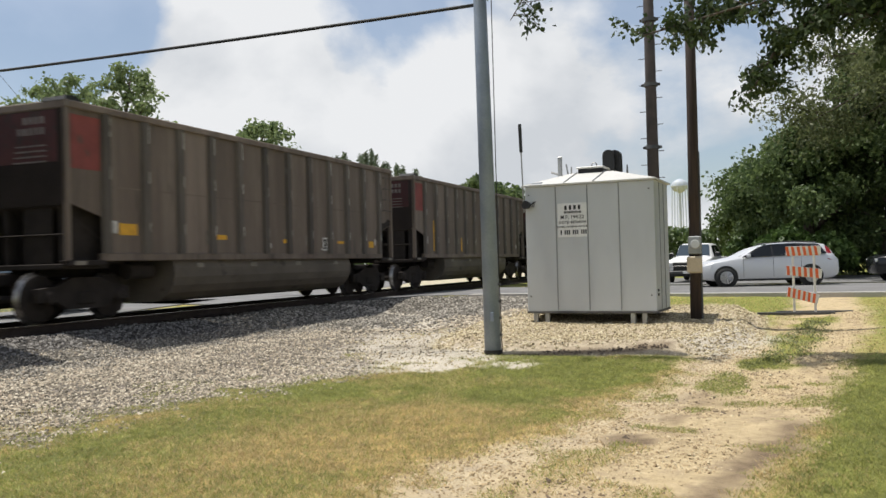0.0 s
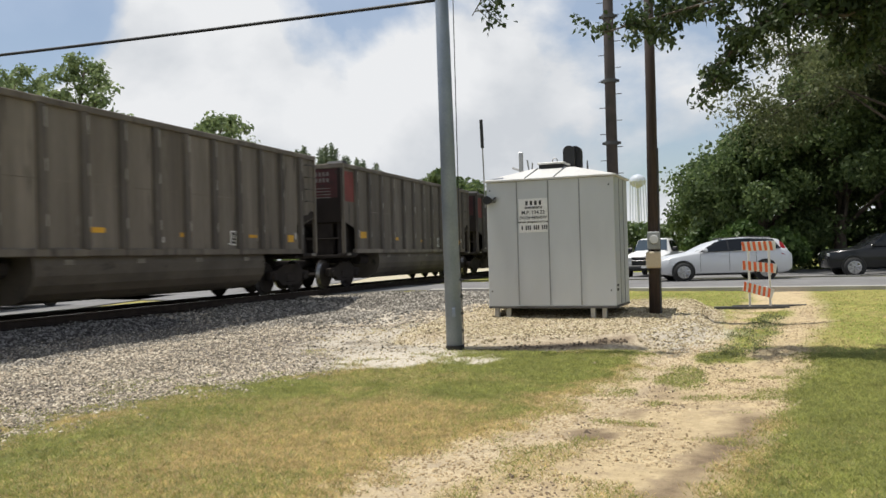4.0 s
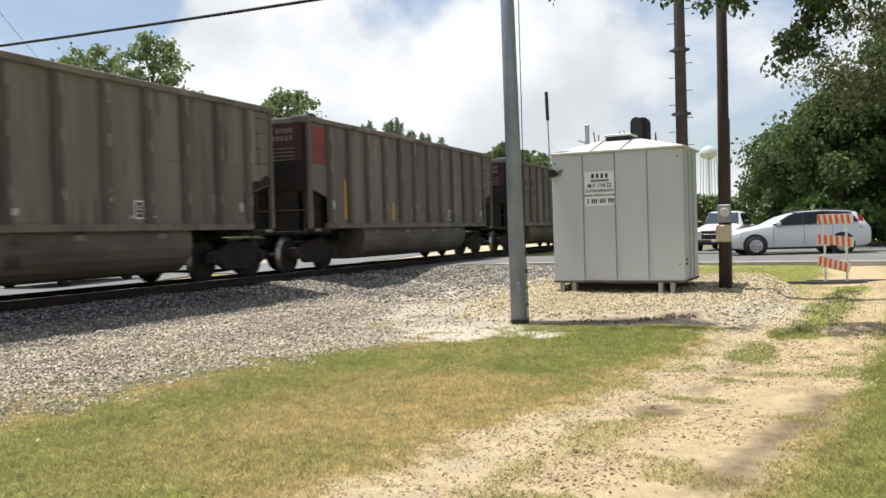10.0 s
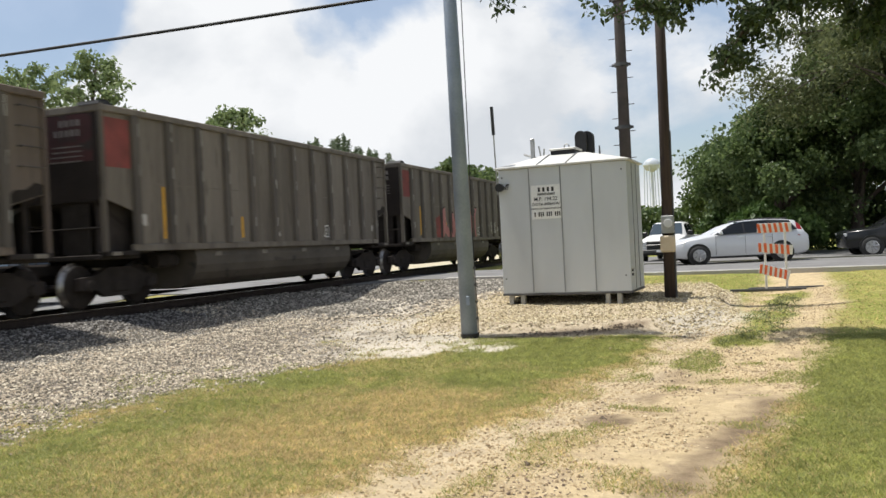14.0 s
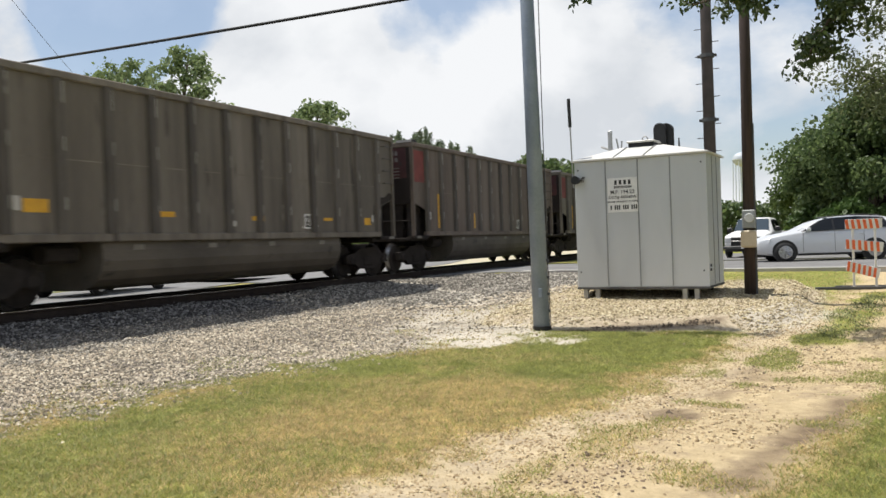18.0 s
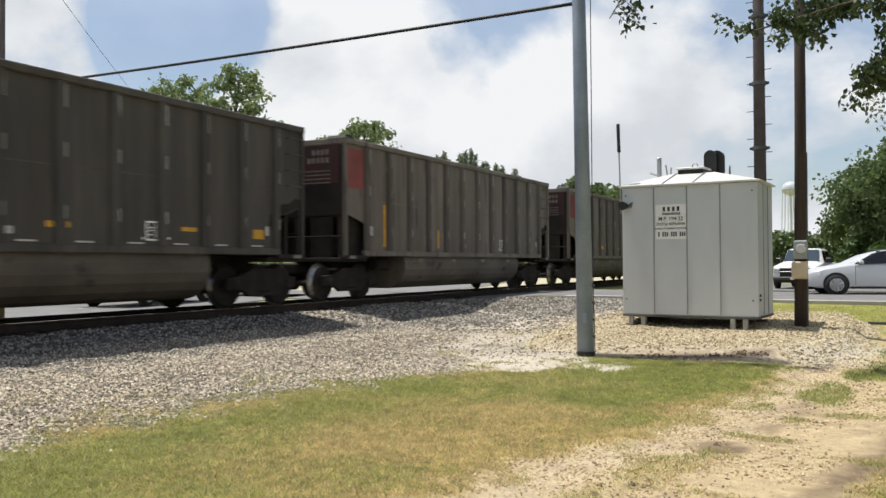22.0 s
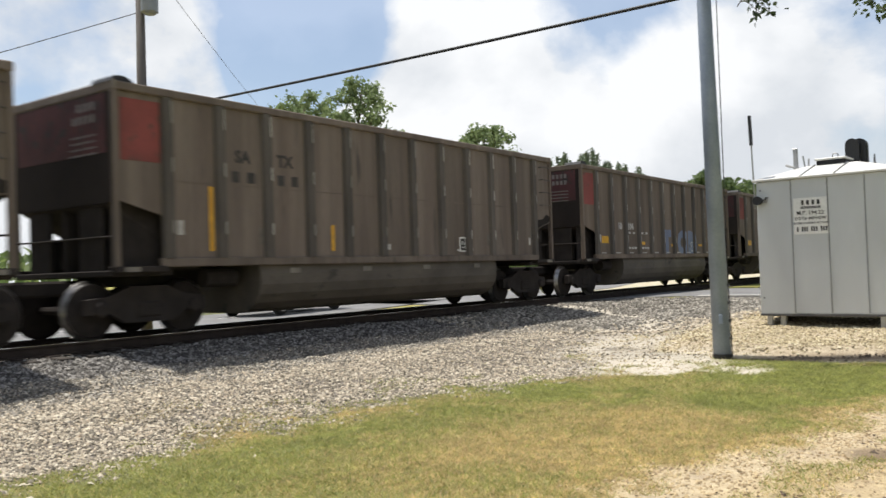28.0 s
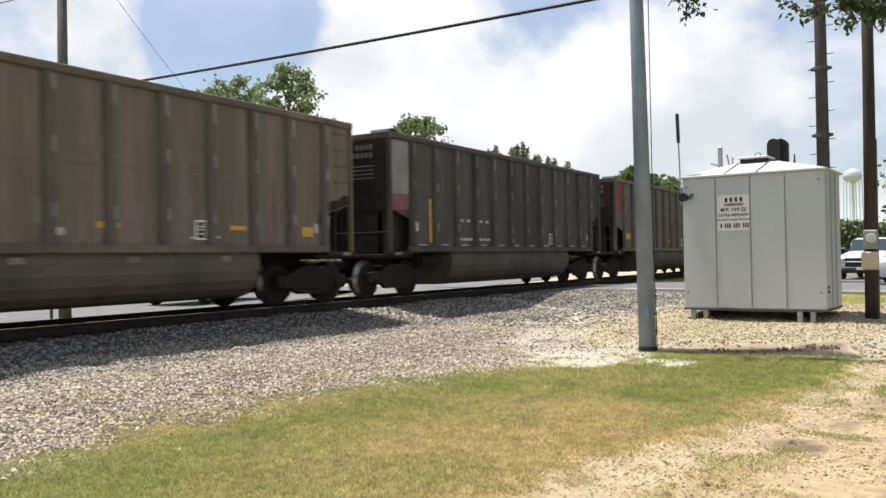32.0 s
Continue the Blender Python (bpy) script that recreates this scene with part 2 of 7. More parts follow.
def stonemat(name, stops, rough=0.9):
    """Broken stone: each piece takes its own tone along a ramp, with fine grain."""
    m = bpy.data.materials.new(name)
    m.use_nodes = True
    nt = m.node_tree
    N, Lk = nt.nodes.new, nt.links.new
    b = nt.nodes["Principled BSDF"]
    b.inputs["Roughness"].default_value, b.inputs["Specular IOR Level"].default_value = rough, 0.2
    ramp = N("ShaderNodeValToRGB")
    cr = ramp.color_ramp
    for k, c in enumerate(stops):
        e = cr.elements[k] if k < 2 else cr.elements.new(1.0)
        e.color = (*c, 1)
    for k, e in enumerate(list(cr.elements)):
        e.position = k / len(stops)
    for e, c in zip(cr.elements, stops):
        e.color = (*c, 1)
    cr.interpolation = "CONSTANT"
    Lk(N("ShaderNodeNewGeometry").outputs["Random Per Island"], ramp.inputs[0])
    nz = N("ShaderNodeTexNoise"); nz.inputs["Scale"].default_value, nz.inputs["Detail"].default_value = 45, 5
    Lk(N("ShaderNodeTexCoord").outputs["Object"], nz.inputs["Vector"])
    g = N("ShaderNodeMath"); g.operation = "MULTIPLY_ADD"; g.inputs[1].default_value, g.inputs[2].default_value = 0.7, 0.65
    Lk(nz.outputs["Fac"], g.inputs[0])
    hsv = N("ShaderNodeHueSaturation"); Lk(g.outputs[0], hsv.inputs["Value"]); Lk(ramp.outputs[0], hsv.inputs["Color"])
    Lk(hsv.outputs[0], b.inputs["Base Color"])
    bp = N("ShaderNodeBump"); bp.inputs["Strength"].default_value, bp.inputs["Distance"].default_value = 0.5, 0.01
    Lk(nz.outputs["Fac"], bp.inputs["Height"]); Lk(bp.outputs[0], b.inputs["Normal"])
    return m


def glassmat(name, tint=(0.02, 0.025, 0.03), spec=0.6):
    m = bpy.data.materials.new(name)
    m.use_nodes = True
    b = m.node_tree.nodes["Principled BSDF"]
    b.inputs["Base Color"].default_value, b.inputs["Roughness"].default_value = (*tint, 1), 0.06
    b.inputs["Specular IOR Level"].default_value = spec
    return m


M = {
    "side": mat("weathered_car_side", (0.1986, 0.1714, 0.1376), (0.1412, 0.1199, 0.0960), 0.78, 0, 1.5, 30, 0.2, 0.12, (0.0696, 0.0580, 0.0466), 0.07, (1, 1, 0.16), panels=True),
    "side_dark": mat("sooty_car_side", (0.0941, 0.0820, 0.0694), (0.0614, 0.0535, 0.0486), 0.8, 0, 1.5, 30, 0.2, 0.10, (0.1081, 0.0960, 0.0806), 0.02, (1, 1, 0.16), panels=True),
    "rib": mat("grimy_rib", (0.1205, 0.1028, 0.0845), (0.0860, 0.0741, 0.0622), 0.8, 0, 2.2, 30, 0.2, 0.2, (0.2068, 0.1900, 0.1611), -0.03, (1, 1, 0.30)),
    "fleck": mat("worn_rib_edge", (0.3384, 0.3250, 0.2862), (0.2538, 0.2400, 0.2067), 0.8, 0, 3, 30, 0.1, 0.3, (0.0893, 0.0770, 0.0636), 0.10, (1, 1, 0.5)),
    "pathstone": stonemat("path_stone", [(0.5039, 0.3921, 0.2344), (0.4070, 0.3100, 0.1836), (0.5814, 0.4741, 0.3047), (0.2907, 0.2142, 0.1250), (0.4554, 0.3465, 0.2031)]),
    "rib_dark": mat("sooty_rib", (0.0810, 0.0707, 0.0607), (0.0584, 0.0514, 0.0466), 0.8, 0, 2.2, 30, 0.2, 0.2, (0.1410, 0.1300, 0.1113), -0.03, (1, 1, 0.30)),
    "spray_white": mat("white_spray", (0.62, 0.60, 0.57), (0.50, 0.48, 0.45), 0.7, 0, 2, 30, 0.05, 0.1, (0.25, 0.22, 0.19), 0.0),
    # wagon ends, much darker than the side sheets
    "endsheet": mat("near_black_end", (0.0284, 0.0230, 0.0211), (0.0389, 0.0316, 0.0284), 0.9, 0, 1.2, 30, 0.2, 0.1, spec=0.1),
    "side_pale": mat("dusty_car_side", (0.2181, 0.1874, 0.1511), (0.1670, 0.1417, 0.1146), 0.8, 0, 1.5, 30, 0.2, 0.08, (0.0940, 0.0850, 0.0742), 0.09, (1, 1, 0.16), panels=True),
    "side_warm": mat("dusty_brown_car_side", (0.1963, 0.1503, 0.1122), (0.1416, 0.1056, 0.0778), 0.8, 0, 1.5, 30, 0.2, 0.08, (0.1034, 0.0880, 0.0700), 0.05, (1, 1, 0.16), panels=True),
    "side_maroon": mat("brown_car_side", (0.1854, 0.1472, 0.1164), (0.1381, 0.1061, 0.0844), 0.8, 0, 1.5, 30, 0.2, 0.08, (0.0846, 0.0700, 0.0572), 0.05, (1, 1, 0.16), panels=True),
    "tub": mat("grimy_tub", (0.1306, 0.1092, 0.0850), (0.0822, 0.0694, 0.0559), 0.75, 0, 1.2, 25, 0.2, 0.12, (0.0470, 0.0410, 0.0350), 0.06, (1, 0.6, 1)),
    "under": mat("black_underframe", (0.0315, 0.0270, 0.0247), (0.0474, 0.0396, 0.0358), 0.9, 0.0, 3, 40, 0.2, spec=0.1),
    "wheel": mat("wheel_steel", (0.0280, 0.0234, 0.0218), (0.0420, 0.0350, 0.0312), 0.85, 0.0, 5, 40, 0.1, spec=0.12),
    "tread": mat("bright_tread", (0.34, 0.33, 0.32), (0.10, 0.095, 0.09), 0.32, 0.95, 5, 60, 0.05),
    "soot": mat("soot_stain", (0.030, 0.026, 0.023), (0.045, 0.038, 0.033), 0.9, 0, 2, 30, 0.1, spec=0.1),
    "coal": mat("coal", (0.012, 0.012, 0.013), (0.02, 0.02, 0.021), 0.6, 0, 4, 18, 1.0),
    "red": mat("faded_red_paint", (0.26, 0.066, 0.055), (0.18, 0.052, 0.044), 0.8, 0, 1.5, 30, 0.1, 0.15, (0.12, 0.065, 0.052), 0.08),
    # darker version of the faded red, for the wagon ends
    "endred": mat("dark_red_paint", (0.0840, 0.0272, 0.0272), (0.0520, 0.0216, 0.0216), 0.85, 0, 1.5, 30, 0.1, 0.15, (0.04, 0.03, 0.027), 0.12),
    "tubmark": mat("grimy_pale_plate", (0.24, 0.215, 0.18), (0.17, 0.15, 0.125), 0.8, 0, 6, 40, 0.05, 0.1),
    "endmark": mat("dull_white_marking", (0.22, 0.19, 0.17), (0.15, 0.13, 0.12), 0.8, 0, 6, 40, 0.05, 0.1),
    "pink": mat("chalky_maroon_paint", (0.27, 0.110, 0.118), (0.20, 0.080, 0.085), 0.7, 0, 1.5, 30, 0.1, 0.15, (0.11, 0.06, 0.05), 0.04),
    "grey_panel": mat("grey_paint_patch", (0.23, 0.21, 0.19), (0.17, 0.155, 0.14), 0.75, 0, 1.5, 30, 0.1, 0.15),
    "dusty_panel": mat("chalky_pale_patch", (0.36, 0.31, 0.295), (0.26, 0.215, 0.205), 0.8, 0, 1.5, 30, 0.1, 0.15, (0.24, 0.13, 0.125), 0.05),
    "orange_panel": mat("faded_orange_patch", (0.28, 0.098, 0.065), (0.21, 0.08, 0.055), 0.75, 0, 1.5, 30, 0.1, 0.15, (0.12, 0.07, 0.052), 0.06),
    "yellow": mat("yellow_reflector", (0.75, 0.40, 0.03), (0.62, 0.32, 0.03), 0.5, 0, 6, 40, 0.05, 0.1),
    "whitemark": mat("dusty_white_marking", (0.60, 0.57, 0.52), (0.45, 0.42, 0.38), 0.7, 0, 6, 40, 0.05, 0.1),
    "chalk": mat("clean_white_marking", (0.85, 0.83, 0.78), (0.72, 0.70, 0.65), 0.7, 0, 6, 40, 0.05, 0.1),
    "scuff": mat("chalky_scuff", (0.235, 0.21, 0.172), (0.165, 0.14, 0.112), 0.8, 0, 5, 40, 0.1, 0.3, (0.15, 0.125, 0.1), 0.1),
    "blackmark": mat("black_stencil", (0.04, 0.036, 0.032), (0.06, 0.052, 0.045), 0.7, 0, 6, 40, 0.05, 0.1),
    "spray_pink": mat("pink_spray", (0.50, 0.22, 0.20), (0.40, 0.16, 0.15), 0.7, 0, 5, 40, 0.05),
    "spray_teal": mat("teal_spray", (0.0300, 0.1200, 0.1200), (0.0240, 0.0840, 0.0900), 0.7, 0, 5, 40, 0.05),
    "spray_green": mat("green_spray", (0.07, 0.32, 0.10), (0.05, 0.22, 0.08), 0.7, 0, 5, 40, 0.05),
    "spray_blue": mat("pale_blue_spray", (0.21, 0.245, 0.34), (0.16, 0.185, 0.26), 0.7, 0, 1.2, 40, 0.05, 0.1, (0.12, 0.12, 0.13), 0.05),
    "rail": mat("rail_steel", (0.0416, 0.0312, 0.0260), (0.0286, 0.0221, 0.0195), 0.75, 0.0, 4, 40, 0.15, spec=0.15),
    "railtop": mat("polished_rail_head", (0.5, 0.49, 0.47), None, 0.22, 1.0, 4, 60, 0.03),
    "tie": mat("creosoted_timber", (0.075, 0.06, 0.048), (0.045, 0.038, 0.032), 0.85, 0, 4, 30, 0.6, 0.25, None, 0, (6, 1, 1)),
    "stone": stonemat("ballast_stone", [(0.1460, 0.1271, 0.0977), (0.4930, 0.4216, 0.3227), (0.2520, 0.2187, 0.1683), (0.6270, 0.5516, 0.4287), (0.3360, 0.2847, 0.2148), (0.4140, 0.3398, 0.2502), (0.1960, 0.1743, 0.1376), (0.5380, 0.4679, 0.3608), (0.3750, 0.3221, 0.2455)]),
    "tanstone": stonemat("tan_limestone", [(0.301, 0.242, 0.146), (0.553, 0.467, 0.301), (0.398, 0.331, 0.205), (0.630, 0.556, 0.383), (0.213, 0.169, 0.101), (0.495, 0.410, 0.256), (0.339, 0.277, 0.165)]),
    "greystone": stonemat("grey_ballast_stone", [(0.1050, 0.0960, 0.0810), (0.3150, 0.2850, 0.2392), (0.1680, 0.1530, 0.1288), (0.4200, 0.3850, 0.3266), (0.2258, 0.2050, 0.1730), (0.1365, 0.1240, 0.1049)]),
    # darker copy of the ballast, with the train's shade in its colour
    "shadestone": stonemat("shaded_ballast_stone", [(0.062, 0.057, 0.053), (0.237, 0.222, 0.203), (0.112, 0.104, 0.094), (0.169, 0.156, 0.141), (0.088, 0.081, 0.073), (0.300, 0.281, 0.256)], 0.85),
    "steelpole": mat("galvanised_pole", (0.255, 0.295, 0.355), (0.20, 0.235, 0.29), 0.5, 0.25, 1.5, 30, 0.05, 0.05),
    "darkpole": mat("weathering_steel_pole", (0.095, 0.075, 0.07), (0.065, 0.055, 0.052), 0.65, 0.2, 2, 30, 0.1),
    "woodpole": mat("creosoted_pole", (0.062, 0.042, 0.034), (0.042, 0.03, 0.026), 0.85, 0, 3, 30, 0.5, 0.1, None, 0, (8, 8, 0.6)),
    "oldpole": mat("grey_timber_pole", (0.16, 0.14, 0.125), (0.11, 0.095, 0.085), 0.85, 0, 3, 30, 0.4, 0.1, None, 0, (8, 8, 0.6)),
    "box": mat("aluminium_cabin", (0.53, 0.55, 0.555), (0.495, 0.515, 0.525), 0.45, 0.15, 1.2, 1.5, 0.0, 0.03, (0.50, 0.49, 0.46), -0.02, (1, 1, 0.3)),
    "boxdark": mat("shaded_steel", (0.10, 0.10, 0.10), (0.07, 0.07, 0.07), 0.6, 0.3, 3, 30, 0.1),
    "blackplastic": mat("black_plastic", (0.012, 0.012, 0.013), (0.02, 0.02, 0.02), 0.4, 0, 4, 40, 0.05),
    "galv": mat("galvanised_steel", (0.42, 0.42, 0.41), (0.33, 0.33, 0.32), 0.4, 0.7, 4, 40, 0.05),
    "roofpaint": mat("weathered_white_roof", (0.62, 0.61, 0.58), (0.55, 0.54, 0.51), 0.5, 0.1, 1.2, 30, 0.03, 0.05, (0.44, 0.42, 0.38), 0.02),
    "sign": mat("white_sign", (0.78, 0.78, 0.76), (0.72, 0.72, 0.7), 0.4, 0, 3, 30, 0.02, 0.02),
    "ink": mat("black_lettering", (0.025, 0.025, 0.027), None, 0.5, 0, 4, 40, 0.0),
    "meter": mat("grey_meter_box", (0.30, 0.31, 0.31), (0.25, 0.26, 0.26), 0.5, 0.2, 4, 40, 0.05),
    "tanbox": mat("tan_painted_box", (0.56, 0.47, 0.34), (0.50, 0.41, 0.29), 0.5, 0, 4, 40, 0.05),
    "asphalt": mat("asphalt", (0.205, 0.200, 0.195), (0.165, 0.16, 0.155), 0.9, 0, 0.8, 90, 0.3, 0.04, (0.12, 0.118, 0.115), 0.02),
    "concrete": mat("kerb_concrete", (0.42, 0.40, 0.36), (0.34, 0.32, 0.29), 0.85, 0, 1.5, 50, 0.2, 0.1),
    "paintline": mat("road_paint", (0.62, 0.61, 0.58), (0.5, 0.49, 0.46), 0.7, 0, 4, 40, 0.1),
    "silver": mat("silver_car_paint", (0.64, 0.65, 0.665), (0.62, 0.63, 0.645), 0.3, 0.2, 0.6, 200, 0.0, 0.0),
    "whitepaint": mat("white_car_paint", (0.78, 0.78, 0.77), (0.74, 0.74, 0.73), 0.25, 0, 0.6, 200, 0.0, 0.0),
    "blackpaint": mat("black_car_paint", (0.012, 0.013, 0.015), (0.016, 0.017, 0.018), 0.2, 0, 0.6, 200, 0.0, 0.0),
    "greypaint": mat("dark_grey_car_paint", (0.05, 0.052, 0.058), (0.045, 0.047, 0.05), 0.25, 0.3, 0.6, 200, 0.0, 0.0),
    "conifer": leafmat("conifer_needles", (0.11, 0.15, 0.085), (0.18, 0.225, 0.125), 0.3),
    "glass": glassmat("tinted_glass", (0.012, 0.014, 0.017), 0.25),
    "windshield": glassmat("windscreen", (0.035, 0.055, 0.075), 0.3),
    "tyre": mat("tyre_rubber", (0.02, 0.02, 0.02), (0.03, 0.03, 0.03), 0.8, 0, 8, 60, 0.2),
    "alloy": mat("alloy_rim", (0.5, 0.5, 0.51), (0.4, 0.4, 0.41), 0.3, 0.9, 6, 40, 0.0),
    "lamp_red": glassmat("red_lamp", (0.35, 0.012, 0.015)),
    "lamp_clear": glassmat("clear_lamp", (0.55, 0.56, 0.56)),
    "chrome": mat("chrome", (0.7, 0.7, 0.7), None, 0.12, 1.0, 4, 40, 0.0),
    "orange": mat("orange_sheeting", (0.80, 0.16, 0.05), (0.74, 0.14, 0.045), 0.5, 0, 5, 40, 0.02, 0.05),
    "whitesheet": mat("white_sheeting", (0.78, 0.76, 0.74), (0.70, 0.68, 0.66), 0.5, 0, 5, 40, 0.02, 0.05),
    "bark": mat("bark", (0.12, 0.095, 0.075), (0.07, 0.056, 0.045), 0.9, 0, 3, 20, 0.8, 0.1, None, 0, (3, 3, 0.6)),
    # bluish tint puts the haze of distance into the white tower's colour
    "tower": mat("hazed_tower_paint", (0.5753, 0.6205, 0.6793), (0.5273, 0.5695, 0.6242), 0.5, 0, 0.1, 2, 0.0),
    "wire": mat("wire_rubber", (0.02, 0.02, 0.021), None, 0.6, 0, 4, 40, 0.0),
    "litter": mat("brown_litter", (0.20, 0.145, 0.10), (0.12, 0.088, 0.06), 0.95, 0, 6, 40, 0.6),
    "clod": mat("dark_clod", (0.135, 0.10, 0.07), (0.085, 0.063, 0.045), 0.95, 0, 6, 40, 0.6),
    "leaf_far": leafmat("pecan_leaves", (0.1463, 0.2034, 0.0877), (0.2632, 0.3215, 0.1463), 0.5),
    "leaf_oak": leafmat("oak_leaves", (0.058, 0.098, 0.036), (0.185, 0.245, 0.090), 0.45),
    "leaf_bright": leafmat("bright_shrub_leaves", (0.05, 0.095, 0.024), (0.10, 0.16, 0.042)),
    "leaf_olive": leafmat("olive_leaves", (0.0897, 0.1092, 0.0468), (0.2028, 0.2262, 0.0975), 0.5),
    "leaf_near": leafmat("dark_branch_leaves", (0.033, 0.054, 0.022), (0.085, 0.118, 0.042), 0.4),
    "blade": leafmat("grass_blades", (0.2021, 0.2375, 0.0589), (0.4042, 0.3942, 0.1187), 0.5, 1.0),
    "weed": leafmat("weed_leaves", (0.125, 0.145, 0.055), (0.215, 0.22, 0.092), 0.3, 0.6),
    "verge": leafmat("pale_verge_blades", (0.17, 0.205, 0.10), (0.28, 0.295, 0.165), 0.3, 1.3),
    "straw": leafmat("dry_grass_blades", (0.6460, 0.4845, 0.2280), (0.4655, 0.3562, 0.1568), 0.5, 1.0),
}


# ---- mesh helpers ----
class MB:
    """Collects vertices and faces of one part."""

    def __init__(self):
        self.v, self.f = [], []

    def add(self, verts, faces):
        n = len(self.v)
        self.v += [tuple(p) for p in verts]
        self.f += [tuple(n + i for i in q) for q in faces]
        return self

    def box(self, x0, x1, y0, y1, z0, z1, ch=0.0):
        c, h = ((x0 + x1) / 2, (y0 + y1) / 2, (z0 + z1) / 2), (abs(x1 - x0) / 2, abs(y1 - y0) / 2, abs(z1 - z0) / 2)
        if ch <= 0:
            vs = [(c[0] + sx * h[0], c[1] + sy * h[1], c[2] + sz * h[2]) for sx in (-1, 1) for sy in (-1, 1) for sz in (-1, 1)]
            return self.add(vs, [(0, 1, 3, 2), (4, 6, 7, 5), (0, 4, 5, 1), (2, 3, 7, 6), (0, 2, 6, 4), (1, 5, 7, 3)])
        ch = min(ch, min(h) * 0.9)
        vs, key = [], {}
        for sx in (-1, 1):
            for sy in (-1, 1):
                for sz in (-1, 1):
                    for ax in range(3):
                        s = (sx, sy, sz)
                        key[s, ax] = len(vs)
                        vs.append(tuple(c[i] + s[i] * (h[i] if i == ax else h[i] - ch) for i in range(3)))
        fs = []
        for ax in range(3):
            b, d = (ax + 1) % 3, (ax + 2) % 3
            for s in (-1, 1):
                q = []
                for sb, sd in ((-1, -1), (1, -1), (1, 1), (-1, 1)):
                    k = [0, 0, 0]; k[ax], k[b], k[d] = s, sb, sd
                    q.append(key[tuple(k), ax])
                fs.append(tuple(q if s > 0 else q[::-1]))
            for sb in (-1, 1):
                for sd in (-1, 1):
                    k0, k1 = [0, 0, 0], [0, 0, 0]
                    k0[ax], k1[ax], k0[b], k1[b], k0[d], k1[d] = -1, 1, sb, sb, sd, sd
                    q = [key[tuple(k0), b], key[tuple(k1), b], key[tuple(k1), d], key[tuple(k0), d]]
                    fs.append(tuple(q if sb * sd > 0 else q[::-1]))
        for sx in (-1, 1):
            for sy in (-1, 1):
                for sz in (-1, 1):
                    q = [key[(sx, sy, sz), a] for a in range(3)]
                    fs.append(tuple(q if sx * sy * sz > 0 else q[::-1]))
        return self.add(vs, fs)

    def tube(self, pts, radii, n=8, cap=True):
        """A round tube along points."""
        rings = []
        pts = [Vector(p) for p in pts]
        if not isinstance(radii, (list, tuple)):
            radii = [radii] * len(pts)
        for i, p in enumerate(pts):
            d = (pts[min(i + 1, len(pts) - 1)] - pts[max(i - 1, 0)]).normalized()
            a = d.cross(Vector((0, 0, 1)) if abs(d.z) < 0.9 else Vector((1, 0, 0))).normalized()
            b = d.cross(a)
            rings.append([p + (a * math.cos(k * 2 * math.pi / n) + b * math.sin(k * 2 * math.pi / n)) * radii[i] for k in range(n)])
        vs = [v for r in rings for v in r]
        fs = [(i * n + k, i * n + (k + 1) % n, (i + 1) * n + (k + 1) % n, (i + 1) * n + k) for i in range(len(pts) - 1) for k in range(n)]
        if cap:
            fs += [tuple(range(n))[::-1], tuple((len(pts) - 1) * n + k for k in range(n))]
        return self.add(vs, fs)

    def prism(self, outline, axis, a, b):
        """An outline of (u, v) swept along an axis from a to b."""
        def at(u, v, w):
            return {"x": (w, u, v), "y": (u, w, v), "z": (u, v, w)}[axis]
        n = len(outline)
        vs = [at(u, v, a) for u, v in outline] + [at(u, v, b) for u, v in outline]
        fs = [tuple(range(n)), tuple(range(2 * n - 1, n - 1, -1))] + [(i, (i + 1) % n + 0, (i + 1) % n + n, i + n)[::-1] for i in range(n)]
        return self.add(vs, fs)

    def lathe(self, profile, axis="x", n=20, at=(0, 0, 0)):
        """(radius, along) pairs turned about an axis."""
        vs, fs = [], []
        for r, w in profile:
            for k in range(n):
                c, s = math.cos(k * 2 * math.pi / n) * r, math.sin(k * 2 * math.pi / n) * r
                p = {"x": (w, c, s), "y": (c, w, s), "z": (c, s, w)}[axis]
                vs.append((p[0] + at[0], p[1] + at[1], p[2] + at[2]))
        for i in range(len(profile) - 1):
            for k in range(n):
                fs.append((i * n + k, i * n + (k + 1) % n, (i + 1) * n + (k + 1) % n, (i + 1) * n + k))
        fs += [tuple(range(n)), tuple((len(profile) - 1) * n + k for k in range(n))]
        return self.add(vs, fs)

    def mesh(self, name, m, smooth=False):
        me = bpy.data.meshes.new(name)
        me.from_pydata(self.v, [], self.f)
        bm = bmesh.new()
        bm.from_mesh(me)
        bmesh.ops.recalc_face_normals(bm, faces=bm.faces)
        bm.to_mesh(me)
        bm.free()
        if m:
            me.materials.append(m)
        if smooth:
            me.polygons.foreach_set("use_smooth", [True] * len(me.polygons))
        return me


def part(name, mb, m, parent=None, label="", smooth=False, at=None):
    ob = new(name, mb.mesh(name, m, smooth) if isinstance(mb, MB) else mb)
    if parent is not None:
        ob.parent = parent
    if at is not None:
        ob.matrix_basis = at
    return tagged(ob, label)


def thing(name, label, category, at=None, group="", kind=""):
    ob = new(name)
    ob.empty_display_size = 0.2
    if at is not None:
        ob.matrix_basis = at
    return tagged(ob, label, category, group, kind)


